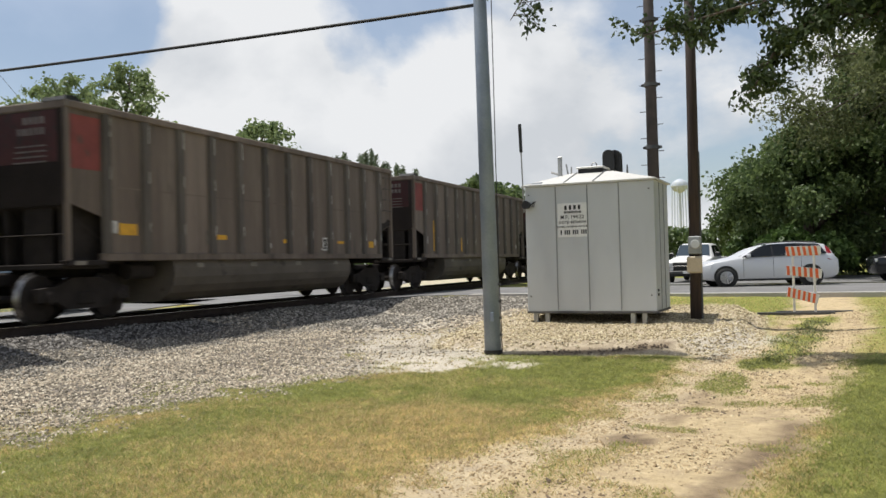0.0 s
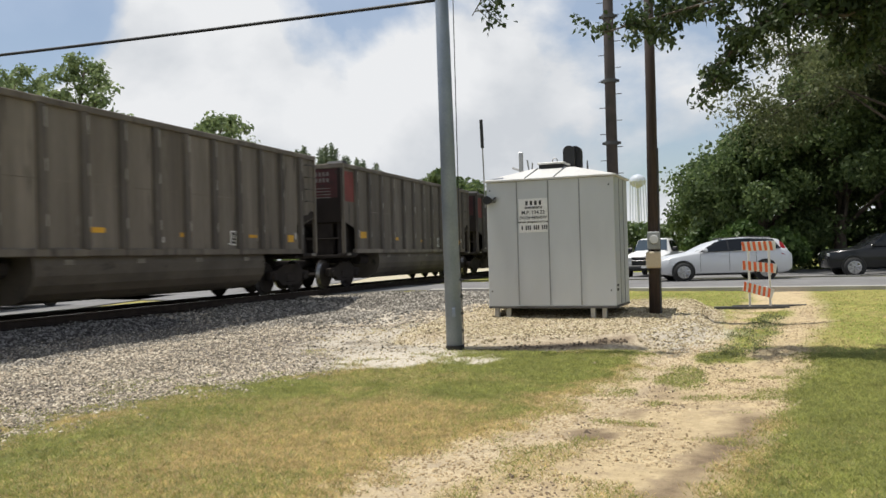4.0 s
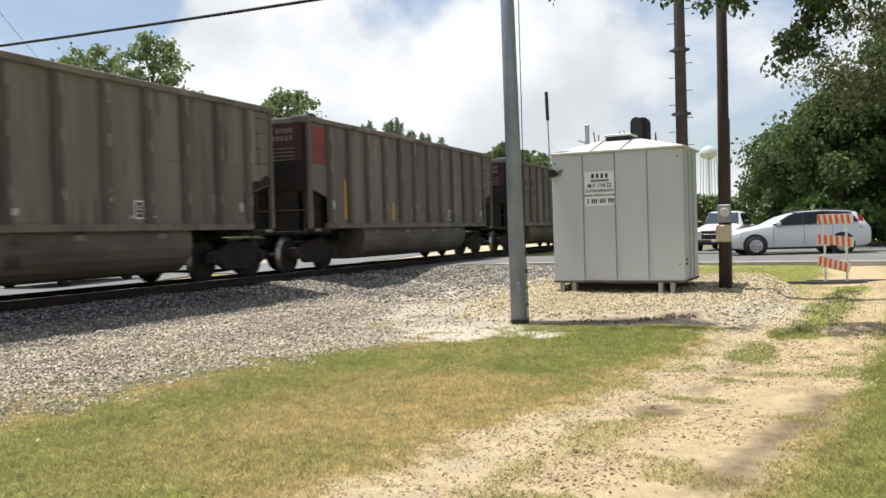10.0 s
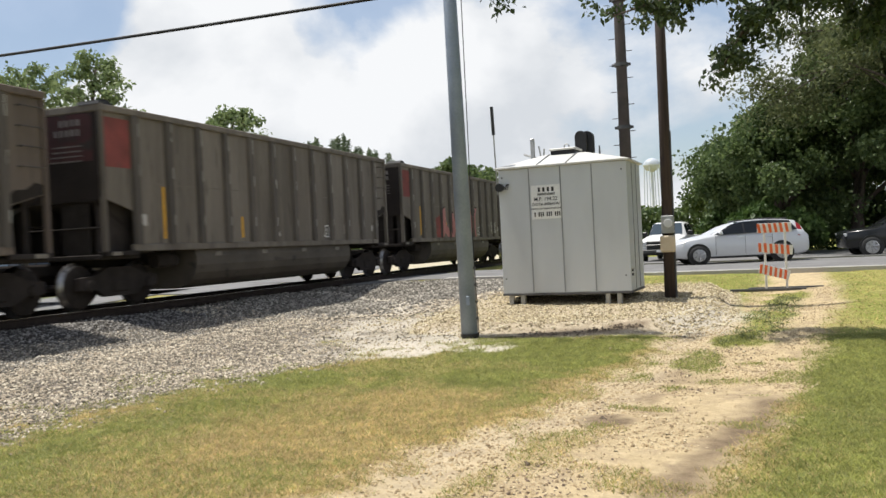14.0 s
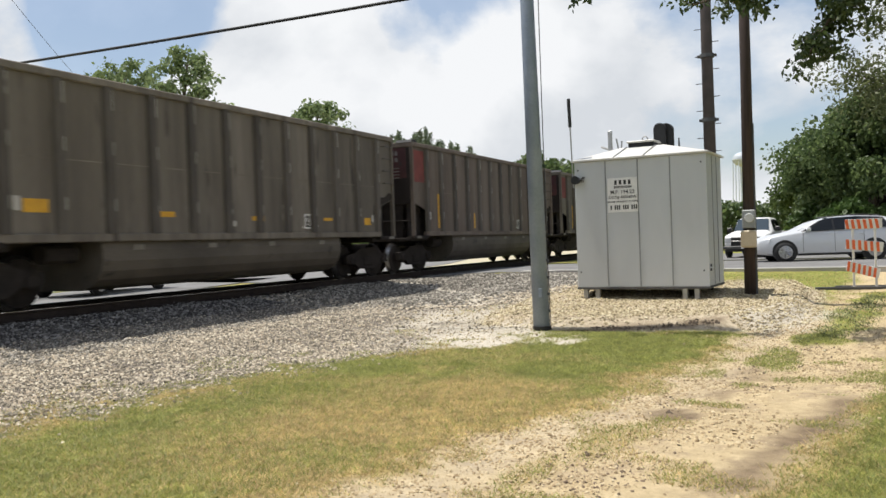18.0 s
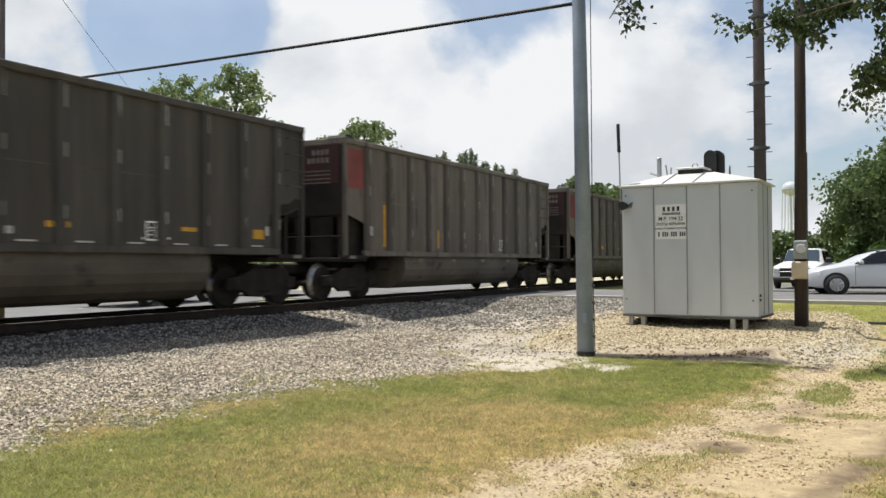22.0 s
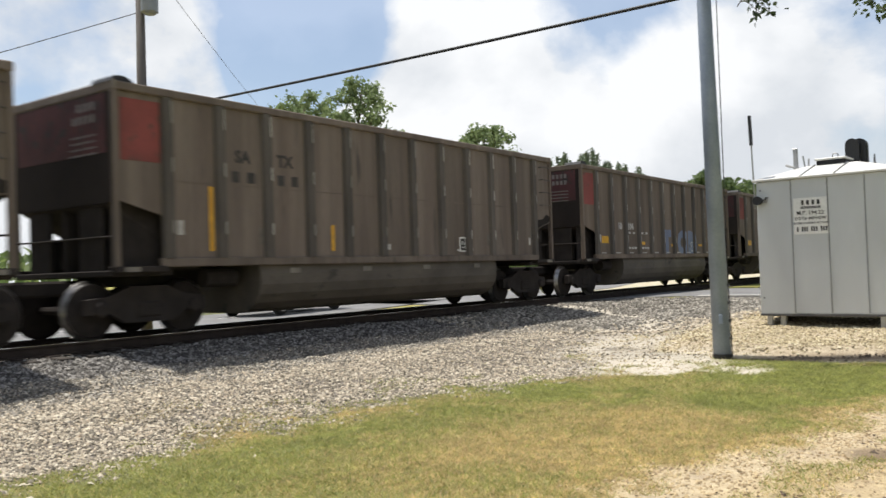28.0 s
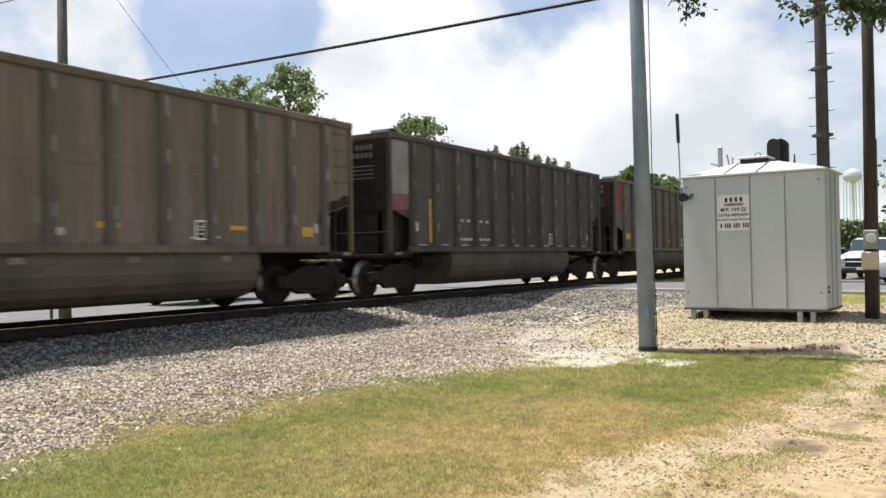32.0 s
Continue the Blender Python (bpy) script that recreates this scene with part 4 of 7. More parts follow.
def stones(name, x, y, size, r, m, label, up=0.25, spread=(0.5, 1.5)):
    """Angular stones: squashed, cut octahedra sunk in the ground, each turned its own way."""
    n = len(x)
    base = np.array([(1, 0, -0.1), (0, 1, -0.1), (-1, 0, -0.1), (0, -1, -0.1), (0.45, 0.45, 0.75), (-0.5, 0.35, 0.7), (0.1, -0.5, 0.8)])
    tris = np.array([(0, 1, 4), (1, 2, 5), (1, 5, 4), (2, 3, 6), (2, 6, 5), (3, 0, 6), (0, 4, 6), (4, 5, 6)])
    a = r.uniform(0, 6.283, n)
    s = size * (spread[0] + (spread[1] - spread[0]) * r.random(n) ** 1.7)
    v = base[None] * (1 + r.uniform(-0.45, 0.45, (n, 7, 3)))
    v = v * np.stack([s, s * r.uniform(0.5, 1, n), s * r.uniform(0.4, 0.95, n)], -1)[:, None]
    t1, t2 = r.uniform(-0.5, 0.5, n), r.uniform(-0.5, 0.5, n)
    vx, vy, vz = v[..., 0], v[..., 1], v[..., 2]
    vy, vz = vy * np.cos(t1)[:, None] - vz * np.sin(t1)[:, None], vy * np.sin(t1)[:, None] + vz * np.cos(t1)[:, None]
    vx, vz = vx * np.cos(t2)[:, None] - vz * np.sin(t2)[:, None], vx * np.sin(t2)[:, None] + vz * np.cos(t2)[:, None]
    X = vx * np.cos(a)[:, None] - vy * np.sin(a)[:, None] + x[:, None]
    Y = vx * np.sin(a)[:, None] + vy * np.cos(a)[:, None] + y[:, None]
    Z = vz + (surface(x, y) + s * up)[:, None]
    f = (tris[None] + (np.arange(n) * 7)[:, None, None]).reshape(-1, 3)
    return tagged(new(name, raw(name, np.stack([X, Y, Z], -1).reshape(-1, 3), f, m)), label, "gravel", kind="stuff")


def build_gravel():
    def bed(x, y):
        z = zones(x, y)
        return z[0] ** 2.5 * (1 - 0.95 * z[6]) * np.clip(1.15 - y / 18, 0.28, 1) * (0.72 + 0.5 * smooth_noise(x, y, 0.7, 9))

    x, y, r = scatter(255000, (-13.3, -4.5, 1.5, 16), bed, 21)
    # stones near the rails take the copy darkened for the train's shade
    k = r.random(len(x)) < shaded_bed(x, y)
    few = k & (r.random(len(x)) < 0.6)
    stones("track_bed_gravel", x[few], y[few], 0.030, r, M["shadestone"], "ballast between and beside the rails, darkened for the train's shade")
    x, y = x[~k], y[~k]
    k = r.random(len(x)) < grey_bed(x, y)
    stones("grey_gravel", x[k], y[k], 0.0215, r, M["greystone"], "dull dark grey ballast near the rails")
    x, y = x[~k], y[~k]
    stones("ballast_gravel", x, y, 0.0205, r, M["stone"], "loose grey crushed-stone ballast beside the track")
    x, y, r = scatter(42000, (-14.5, -5.0, 16, 26), lambda x, y: zones(x, y)[0] * (1 - 0.8 * zones(x, y)[6]), 22)
    k = r.random(len(x)) < grey_bed(x, y)
    stones("ballast_gravel", x[~k], y[~k], 0.036, r, M["stone"], "loose pale crushed-stone ballast farther along the track")
    stones("grey_gravel", x[k], y[k], 0.036, r, M["greystone"], "dull dark grey ballast farther along the track")
    x, y, r = scatter(62000, (-9, 1, 11.5, 20), lambda x, y: zones(x, y)[1] * (0.45 + 0.8 * smooth_noise(x, y, 0.6, 14)) * sst(0.05, 0.3, seg_dist(x, y, LIP)[0]), 23)
    stones("mound_gravel", x, y, 0.020, r, M["tanstone"], "pale tan limestone gravel heaped round the cabin", 0.2, (0.4, 1.6))
    x, y, r = scatter(105000, (-4, 3, 3.5, 20), lambda x, y: zones(x, y)[2] * (0.08 + 0.75 * sst(0.35, 0.8, smooth_noise(x, y, 0.8, 5)) + 0.5 * sst(-0.7, -1.6, x - 0.11 * (y - 6))) * (1 - zones(x, y)[3]) ** 3, 24)
    stones("path_gravel", x, y, 0.013, r, M["pathstone"], "small tan stones on the bare ruts", 0.15, (0.4, 1.7))
    x, y, r = scatter(14000, (-2.2, 0.4, 5.2, 13.0), lambda x, y: zones(x, y)[2] * 0.5 * sst(0.55, 0.1, seg_dist(x, y, [(-1.5, 5.5, 0), (-1.15, 7.8, 0), (-0.55, 11.5, 0), (-0.2, 12.8, 0)])[0]) * sst(0.3, 0.75, smooth_noise(x, y, 0.5, 29)), 26)
    stones("path_litter", x, y, 0.0095, r, M["litter"], "brown clods and litter along the crown of the track", 0.15, (0.4, 2.2))
    # dark clods added along the lip to draw its shaded step
    r = np.random.default_rng(44)
    u = r.random(420) ** 1.0 * 2.65
    x = -4.25 + u
    y = np.interp(x, [q[0] for q in LIP], [q[1] for q in LIP]) + r.normal(size=420) * 0.035 + 0.05 * np.sin(x * 5.0)
    stones("mound_edge_clods", x, y, 0.022, r, M["clod"], "dark clods that stand in for the shade under the mound's broken edge", 0.1, (0.3, 1.3))
    x, y, r = scatter(16000, (-9.5, 0, 10.5, 21), lambda x, y: zones(x, y)[6] * smooth_noise(x, y, 0.6, 41), 25)
    stones("silt_gravel", x, y, 0.018, r, M["tanstone"], "stray stones in the pale silt", 0.1)


build_gravel()


def blades(name, x, y, h, r, m, label, wide=0.006, lean=(0.4, 1.9)):
    """Single grass blades, bent over to all sides."""
    n = len(x)
    a, ln, la = r.uniform(0, 6.283, n), r.uniform(lean[0], lean[1], n), r.uniform(0, 6.283, n)
    hh = h * r.uniform(0.4, 1.3, n)
    z = surface(x, y) - 0.006
    w = wide * r.uniform(0.7, 1.4, n)
    cx, cy = np.cos(a) * w, np.sin(a) * w
    lx, ly = np.cos(la) * ln * hh, np.sin(la) * ln * hh
    p = np.stack([np.stack([x - cx, y - cy, z], -1), np.stack([x + cx, y + cy, z], -1), np.stack([x + lx, y + ly, z + hh], -1)], 1)
    f = (np.array([[0, 1, 2]])[None] + (np.arange(n) * 3)[:, None, None]).reshape(-1, 3)
    return tagged(new(name, raw(name, p.reshape(-1, 3), f, m)), label, "grass", kind="stuff")


def build_grass():
    def cover(x, y):
        z = zones(x, y)
        tuft = 0.55 * sst(0.66, 0.84, smooth_noise(x, y, 0.42, 19)) * sst(2.2, 0.3, along(BALLAST_EDGE, y) - x) * (y < 12.5)
        return np.maximum((1 - z[5]) ** 0.9, tuft) * np.clip(1.25 - y / 24, 0.25, 1) * sst(2.2, 4.2, y), z[4]

    def green(x, y):
        c, d = cover(x, y)
        return c * (1 - 0.75 * d)

    def dry(x, y):
        c, d = cover(x, y)
        return c * d

    x, y, r = scatter(1000000, (-8.8, 3.5, 2.2, 13.5), green, 31)
    blades("lawn_grass", x, y, 0.038, r, M["blade"], "short green grass of the lawn", 0.0046)
    x, y, r = scatter(900000, (-8.8, 3.5, 2.2, 13.5), dry, 32)
    blades("dry_grass", x, y, 0.034, r, M["straw"], "short straw-coloured dry grass", 0.0040)
    x, y, r = scatter(110000, (-9, 9, 13.5, 23.2), lambda x, y: 0.6 * green(x, y), 33)
    blades("lawn_grass", x, y, 0.035, r, M["blade"], "green grass towards the street", 0.009)
    x, y, r = scatter(110000, (-9, 9, 13.5, 23.2), lambda x, y: cover(x, y)[0] * np.maximum(cover(x, y)[1], 0.45), 34)
    blades("dry_grass", x, y, 0.035, r, M["straw"], "dry grass towards the street", 0.009)
    x, y, r = scatter(60000, (-28, -16.8, 2, 34), lambda x, y: 1.0 * ((x > -19.4) | (x < -25.4)), 35)
    blades("verge_grass", x, y, 0.07, r, M["verge"], "pale green verge grass beyond the track", 0.014)

    # low leafy weeds in clumps on the crown of the track and at the mound's foot
    def weedy(x, y):
        d, w = seg_dist(x, y, CROWN)
        clump = sst(0.45, 0.75, smooth_noise(x, y, 0.22, 27))
        return np.maximum(sst(0.1, -0.2, d - w) * (0.25 + 0.75 * clump), 0.12 * clump * spot(x, y, -0.62, 11.4, 0.36, 1.0, 0))

    x, y, r = scatter(26000, (-1.4, 1.5, 9.5, 19), weedy, 36)
    blades("weeds", x, y, 0.048, r, M["weed"], "low green weeds between the wheel ruts", 0.011, (0.4, 1.6))


build_grass()


# ---- coal train ----
HALF, BODY = 1.6, 7.05
SPAN, BAYS = 6.05, 11
PITCH = 2 * SPAN / BAYS
SPACING = 15.81


WHEEL = {}


def build_truck(car, y):
    t = part("truck", MB().box(-1.05, 1.05, y - 0.22, y + 0.22, 0.45, 0.80, 0.04), M["under"], car)
    if "wheel" not in WHEEL:
        me = MB().lathe([(0.20, -0.09), (0.42, -0.075), (0.44, -0.06), (0.475, 0.03), (0.50, 0.04), (0.50, 0.07), (0.40, 0.07), (0.18, 0.10)], "x", 18).mesh("wheel", M["wheel"], True)
        me.materials.append(M["tread"])
        for q in me.polygons:
            if len(q.vertices) == 4 and 0.43 < math.hypot(q.center.y, q.center.z) < 0.487 and -0.062 < q.center.x < 0.035:
                q.material_index = 1
        WHEEL["wheel"] = me
    for yy in (y - 0.89, y + 0.89):
        part("axle", MB().tube([(-0.95, yy, 0.48), (0.95, yy, 0.48)], 0.075, 8), M["under"], t)
        for s in (-1, 1):
            part("wheel", WHEEL["wheel"], None, t, at=pose(s * 0.79, yy, 0.48, 0, 0, 180 if s > 0 else 0))
    outline = [(-1.15, 0.42), (-1.15, 0.66), (-0.75, 0.70), (-0.35, 0.86), (0.35, 0.86), (0.75, 0.70), (1.15, 0.66), (1.15, 0.42), (0.72, 0.42), (0.45, 0.26), (-0.45, 0.26), (-0.72, 0.42)]
    for s in (-1, 1):
        mb = MB().prism([(y + u, v) for u, v in outline], "x", s * 0.98, s * 1.12)
        mb.box(s * 1.0, s * 1.15, y - 0.24, y + 0.24, 0.34, 0.60, 0.03)
        for yy in (y - 0.89, y + 0.89):
            mb.lathe([(0.13, 0), (0.13, 0.05), (0.09, 0.08)], "x", 10, (s * 1.10, yy, 0.50))
        part("side_frame", mb, M["under"], t)
    return t


def build_car():
    car = thing("coal_car", "", "railway wagon", pose(0, 0, -50))
    side = [(-BODY, 4.1), (-BODY, 2.26), (-SPAN, 1.98), (-SPAN, 1.24), (SPAN, 1.24), (SPAN, 1.98), (BODY, 2.26), (BODY, 4.1)]
    rib = MB().prism([(-0.115, 0), (-0.085, 0.085), (0.085, 0.085), (0.115, 0)], "z", 1.30, 3.98)
    for z0, z1, u in ((3.56, 3.93, -0.08), (2.74, 2.98, -0.08), (1.72, 1.94, -0.08)):
        rib.box(u, u + 0.034, 0.084, 0.089, z0, z1)
    rib = rib.mesh("rib", M["rib"])
    rib.materials.append(M["fleck"])
    for q in rib.polygons:
        if q.center.y > 0.0835 and q.area < 0.05:
            q.material_index = 1
    ribs = [-SPAN + PITCH * i for i in range(BAYS + 1)]
    for s in (-1, 1):
        sheet = MB().prism(side, "x", s * (HALF - 0.10), s * (HALF - 0.07))
        part("side_sheet", sheet, M["side"], car)
        part("top_chord", MB().box(s * (HALF - 0.14), s * HALF, -BODY, BODY, 3.98, 4.12, 0.02), M["side"], car)
        part("side_sill", MB().box(s * (HALF - 0.14), s * (HALF - 0.01), -6.2, 6.2, 1.16, 1.31, 0.015), M["side"], car)
        if s < 0:
            row = MB()
            for y in ribs:
                row.prism([(-HALF + 0.07, y - 0.115), (-HALF - 0.015, y - 0.085), (-HALF - 0.015, y + 0.085), (-HALF + 0.07, y + 0.115)], "z", 1.30, 3.98)
            tagged(part("far_ribs", row, M["rib"], car, "row of ribs on the far side"), kind="stuff")
        for y in ribs if s > 0 else ():
            part("rib", rib, None, car, at=pose(s * (HALF - 0.07), y, 0, 0, 0, -90 if s > 0 else 90))
        for e in (-1, 1):
            part("corner_post", MB().box(s * (HALF - 0.13), s * (HALF - 0.01), e * (BODY - 0.09), e * BODY, 1.10, 4.0, 0.015), M["side"], car)
            part("step_plate", MB().box(s * (HALF - 0.25), s * HALF, e * 6.1, e * BODY, 1.08, 1.18, 0.01), M["under"], car)
        for k in range(4):
            z = 2.72 + 0.36 * k
            part("grab_iron", MB().tube([(s * (HALF - 0.07), s * 6.42, z), (s * (HALF + 0.03), s * 6.42, z), (s * (HALF + 0.03), s * 6.9, z), (s * (HALF - 0.03), s * 6.9, z)], 0.014, 5), M["rib"], car)
    part("sheet_seam", MB().box(HALF - 0.072, HALF - 0.064, -SPAN, SPAN, 2.59, 2.61), M["side"], car)
    for e in (-1, 1):
        part("end_sheet", MB().box(-HALF + 0.1, HALF - 0.1, e * (BODY - 0.05), e * (BODY - 0.01), 2.2, 4.05), M["endsheet"], car, "near-black end sheet")
        part("end_chord", MB().box(-HALF, HALF, e * (BODY - 0.12), e * (BODY + 0.012), 3.97, 4.125, 0.02), M["side"], car)
        sl = [(e * (BODY - 0.05), 2.24), (e * 5.3, 1.25), (e * 5.3, 1.20), (e * (BODY - 0.02), 2.18)]
        part("slope_sheet", MB().prism(sl, "x", -HALF + 0.30, HALF - 0.30), M["under"], car)
        # added black sheet behind the leading opening, in place of its deep shade
        if e < 0:
            part("end_gusset", MB().box(HALF - 0.34, HALF - 0.31, e * 5.3, e * (BODY - 0.1), 1.12, 2.35), M["under"], car)
        else:
            for y in (6.3, 6.65):
                part("end_strut", MB().box(HALF - 0.36, HALF - 0.26, y, y + 0.09, 1.12, 2.2, 0.01), M["under"], car)
        part("end_platform", MB().box(-1.45, 1.45, e * 5.9, e * (BODY + 0.03), 1.02, 1.12, 0.015), M["under"], car)
        part("end_web", MB().box(-0.05, 0.05, e * 5.4, e * (BODY - 0.06), 1.12, 2.2), M["under"], car)
        part("coupler", MB().box(-0.13, 0.13, e * 6.3, e * 7.95, 0.72, 0.98, 0.04), M["under"], car)
        for x in (-0.78, 0.78):
            part("end_brace", MB().box(x - 0.34, x + 0.34, e * (BODY - 0.12), e * (BODY - 0.06), 1.1, 2.3, 0.01), M["under"], car)
        part("step_marker", MB().box(HALF - 0.02, HALF + 0.008, e * (BODY - 0.42), e * (BODY - 0.14), 1.09, 1.165), M["tubmark"], car, "pale marker plate")
        part("brake_gear", MB().box(-1.05, 1.05, e * 5.75, e * 6.75, 1.12, 1.70, 0.06), M["under"], car)
        part("end_rail", MB().tube([(-HALF + 0.06, e * (BODY - 0.03), 1.66), (HALF - 0.06, e * (BODY - 0.03), 1.66)], 0.018, 6), M["under"], car)
        build_truck(car, e * 6.15)
    soot = [(SPAN - 0.02, 1.99), (BODY - 0.10, 2.25), (BODY - 0.10, 2.42), (6.78, 2.46), (6.55, 2.32), (6.30, 2.30), (6.12, 2.14), (5.90, 2.06), (5.86, 1.80), (6.0, 1.62)]
    part("soot_stain", MB().prism(soot, "x", HALF - 0.0695, HALF - 0.066), M["soot"], car, "black soot round the opening")
    # the leading corner carries a sooty lump of spilt coal and a bright bracket
    part("corner_cap", MB().prism([(-BODY - 0.03, 4.11), (-BODY + 0.02, 4.19), (-BODY + 0.16, 4.215), (-BODY + 0.30, 4.18), (-BODY + 0.40, 4.11)], "x", 1.02, 1.58), M["coal"], car)
    part("bracket", MB().box(HALF - 0.02, HALF + 0.006, -BODY - 0.004, -BODY + 0.03, 3.99, 4.13), M["tubmark"], car)
    # the sunken tub between the trucks, rounded along its lower edges
    half = [(1.47, 1.20), (1.52, 1.0), (1.515, 0.80), (1.46, 0.62), (1.35, 0.46), (1.18, 0.34), (0.95, 0.27)]
    ring = [(-x, z) for x, z in half] + half[::-1]
    part("tub", MB().prism(ring, "y", -4.05, 4.05), M["tub"], car, "sunken grimy rounded tub")
    part("centre_sill", MB().box(-0.35, 0.35, -6.6, 6.6, 0.85, 1.16, 0.02), M["under"], car)
    part("brake_reservoir", MB().tube([(1.05, -5.0, 0.95), (1.05, -4.3, 0.95)], 0.17, 10), M["under"], car)
    n, mmm = 9, 30
    r = random.Random(3)
    vs = [(-1.45 + 2.9 * i / (n - 1), -6.95 + 13.9 * j / (mmm - 1), 3.72 + 0.16 * math.sin(math.pi * i / (n - 1)) + r.uniform(-0.06, 0.06)) for i in range(n) for j in range(mmm)]
    fs = [(i * mmm + j, (i + 1) * mmm + j, (i + 1) * mmm + j + 1, i * mmm + j + 1) for i in range(n - 1) for j in range(mmm - 1)]
    part("coal_load", MB().add(vs, fs), M["coal"], car, "black coal load")
    return car


FACE = HALF - 0.07
DEC = {}


def decal(car, name, y0, y1, z0, z1, m, depth=0.006, face=FACE):
    key = (name, round(y1 - y0, 3), round(z1 - z0, 3), m.name)
    if key not in DEC:
        w, h = (y1 - y0) / 2, (z1 - z0) / 2
        DEC[key] = MB().box(0, depth, -w, w, -h, h).mesh(name, m)
    return part(name, DEC[key], None, car, at=pose(face + 0.001, (y0 + y1) / 2, (z0 + z1) / 2))


def bay(i, a=0.12, b=0.88):
    """A stretch of the plain sheet between two ribs, from the leading end."""
    return -SPAN + PITCH * (i + a), -SPAN + PITCH * (i + b)


def stencil(car, i, z, m, seed, rows=2, tall=0.26):
    """Worn stencilled marks: short bars for characters that cannot be read."""
    r = random.Random(seed)
    for row in range(rows):
        for b_ in (i, i + 1):
            y0, y1 = bay(b_, 0.2, 0.85)
            n = 2 if row == 0 else 3
            for k in range(n):
                a = y0 + (y1 - y0) * (k + 0.15) / n
                decal(car, "stencil_mark", a, a + 0.17, z - row * 0.52, z - row * 0.52 + tall, m)


def lettered(car, txt, y, z, size, m, bold=0.0, out=0.003, name="number"):
    if (txt, size, m.name) not in DEC:
        DEC[txt, size, m.name] = textmesh(txt, size, m, "lettering", bold)
    part(name, DEC[txt, size, m.name], None, car, at=pose(FACE + out, y, z) @ Matrix(((0, 0, 1, 0), (1, 0, 0, 0), (0, 1, 0, 0), (0, 0, 0, 1))))


def strokes(car, m, y0, y1, z0, z1, n, seed, r=0.035, names="graffiti_stroke", face=FACE):
    """Sprayed letters as bent flat bands."""
    rr = random.Random(seed)
    w = (y1 - y0) / n
    for k in range(n):
        a = y0 + w * k
        kind = rr.randrange(4)
        if kind == 0:
            p = [(0.1, 0), (0.25, 0.95), (0.5, 1.0), (0.55, 0.5), (0.2, 0.45), (0.8, 0.0)]
        elif kind == 1:
            p = [(0.8, 0.95), (0.3, 1.0), (0.15, 0.5), (0.4, 0.05), (0.85, 0.1)]
        elif kind == 2:
            p = [(0.1, 1.0), (0.45, 0.0), (0.8, 1.0)]
        else:
            p = [(0.15, 0.0), (0.2, 1.0), (0.75, 0.9), (0.75, 0.1), (0.2, 0.02)]
        pts = [(face, a + u * w * 1.05, z0 + v * (z1 - z0) * rr.uniform(0.85, 1.1)) for u, v in p]
        mb = MB().tube(pts, r, 6)
        mb.v = [(face + (x - face) * 0.10 + 0.004, y, z) for x, y, z in mb.v]
        part(names, mb, m, car)


GREEN_AT = -4.0
PINK_AT = -2.8


def ribbon(car, m, pts, r, face=FACE, name="graffiti_stroke"):
    """A sprayed line along the given (along, up) points, flattened on the sheet."""
    mb = MB().tube([(face, y, z) for y, z in pts], r, 6)
    mb.v = [(face + (x - face) * 0.08 + 0.004, y, z) for x, y, z in mb.v]
    part(name, mb, m, car)


def blob(car, m, pts, name="graffiti_fill", out=0.001):
    mb = MB().prism(pts, "x", FACE + out, FACE + out + 0.005)
    part(name, mb, m, car)


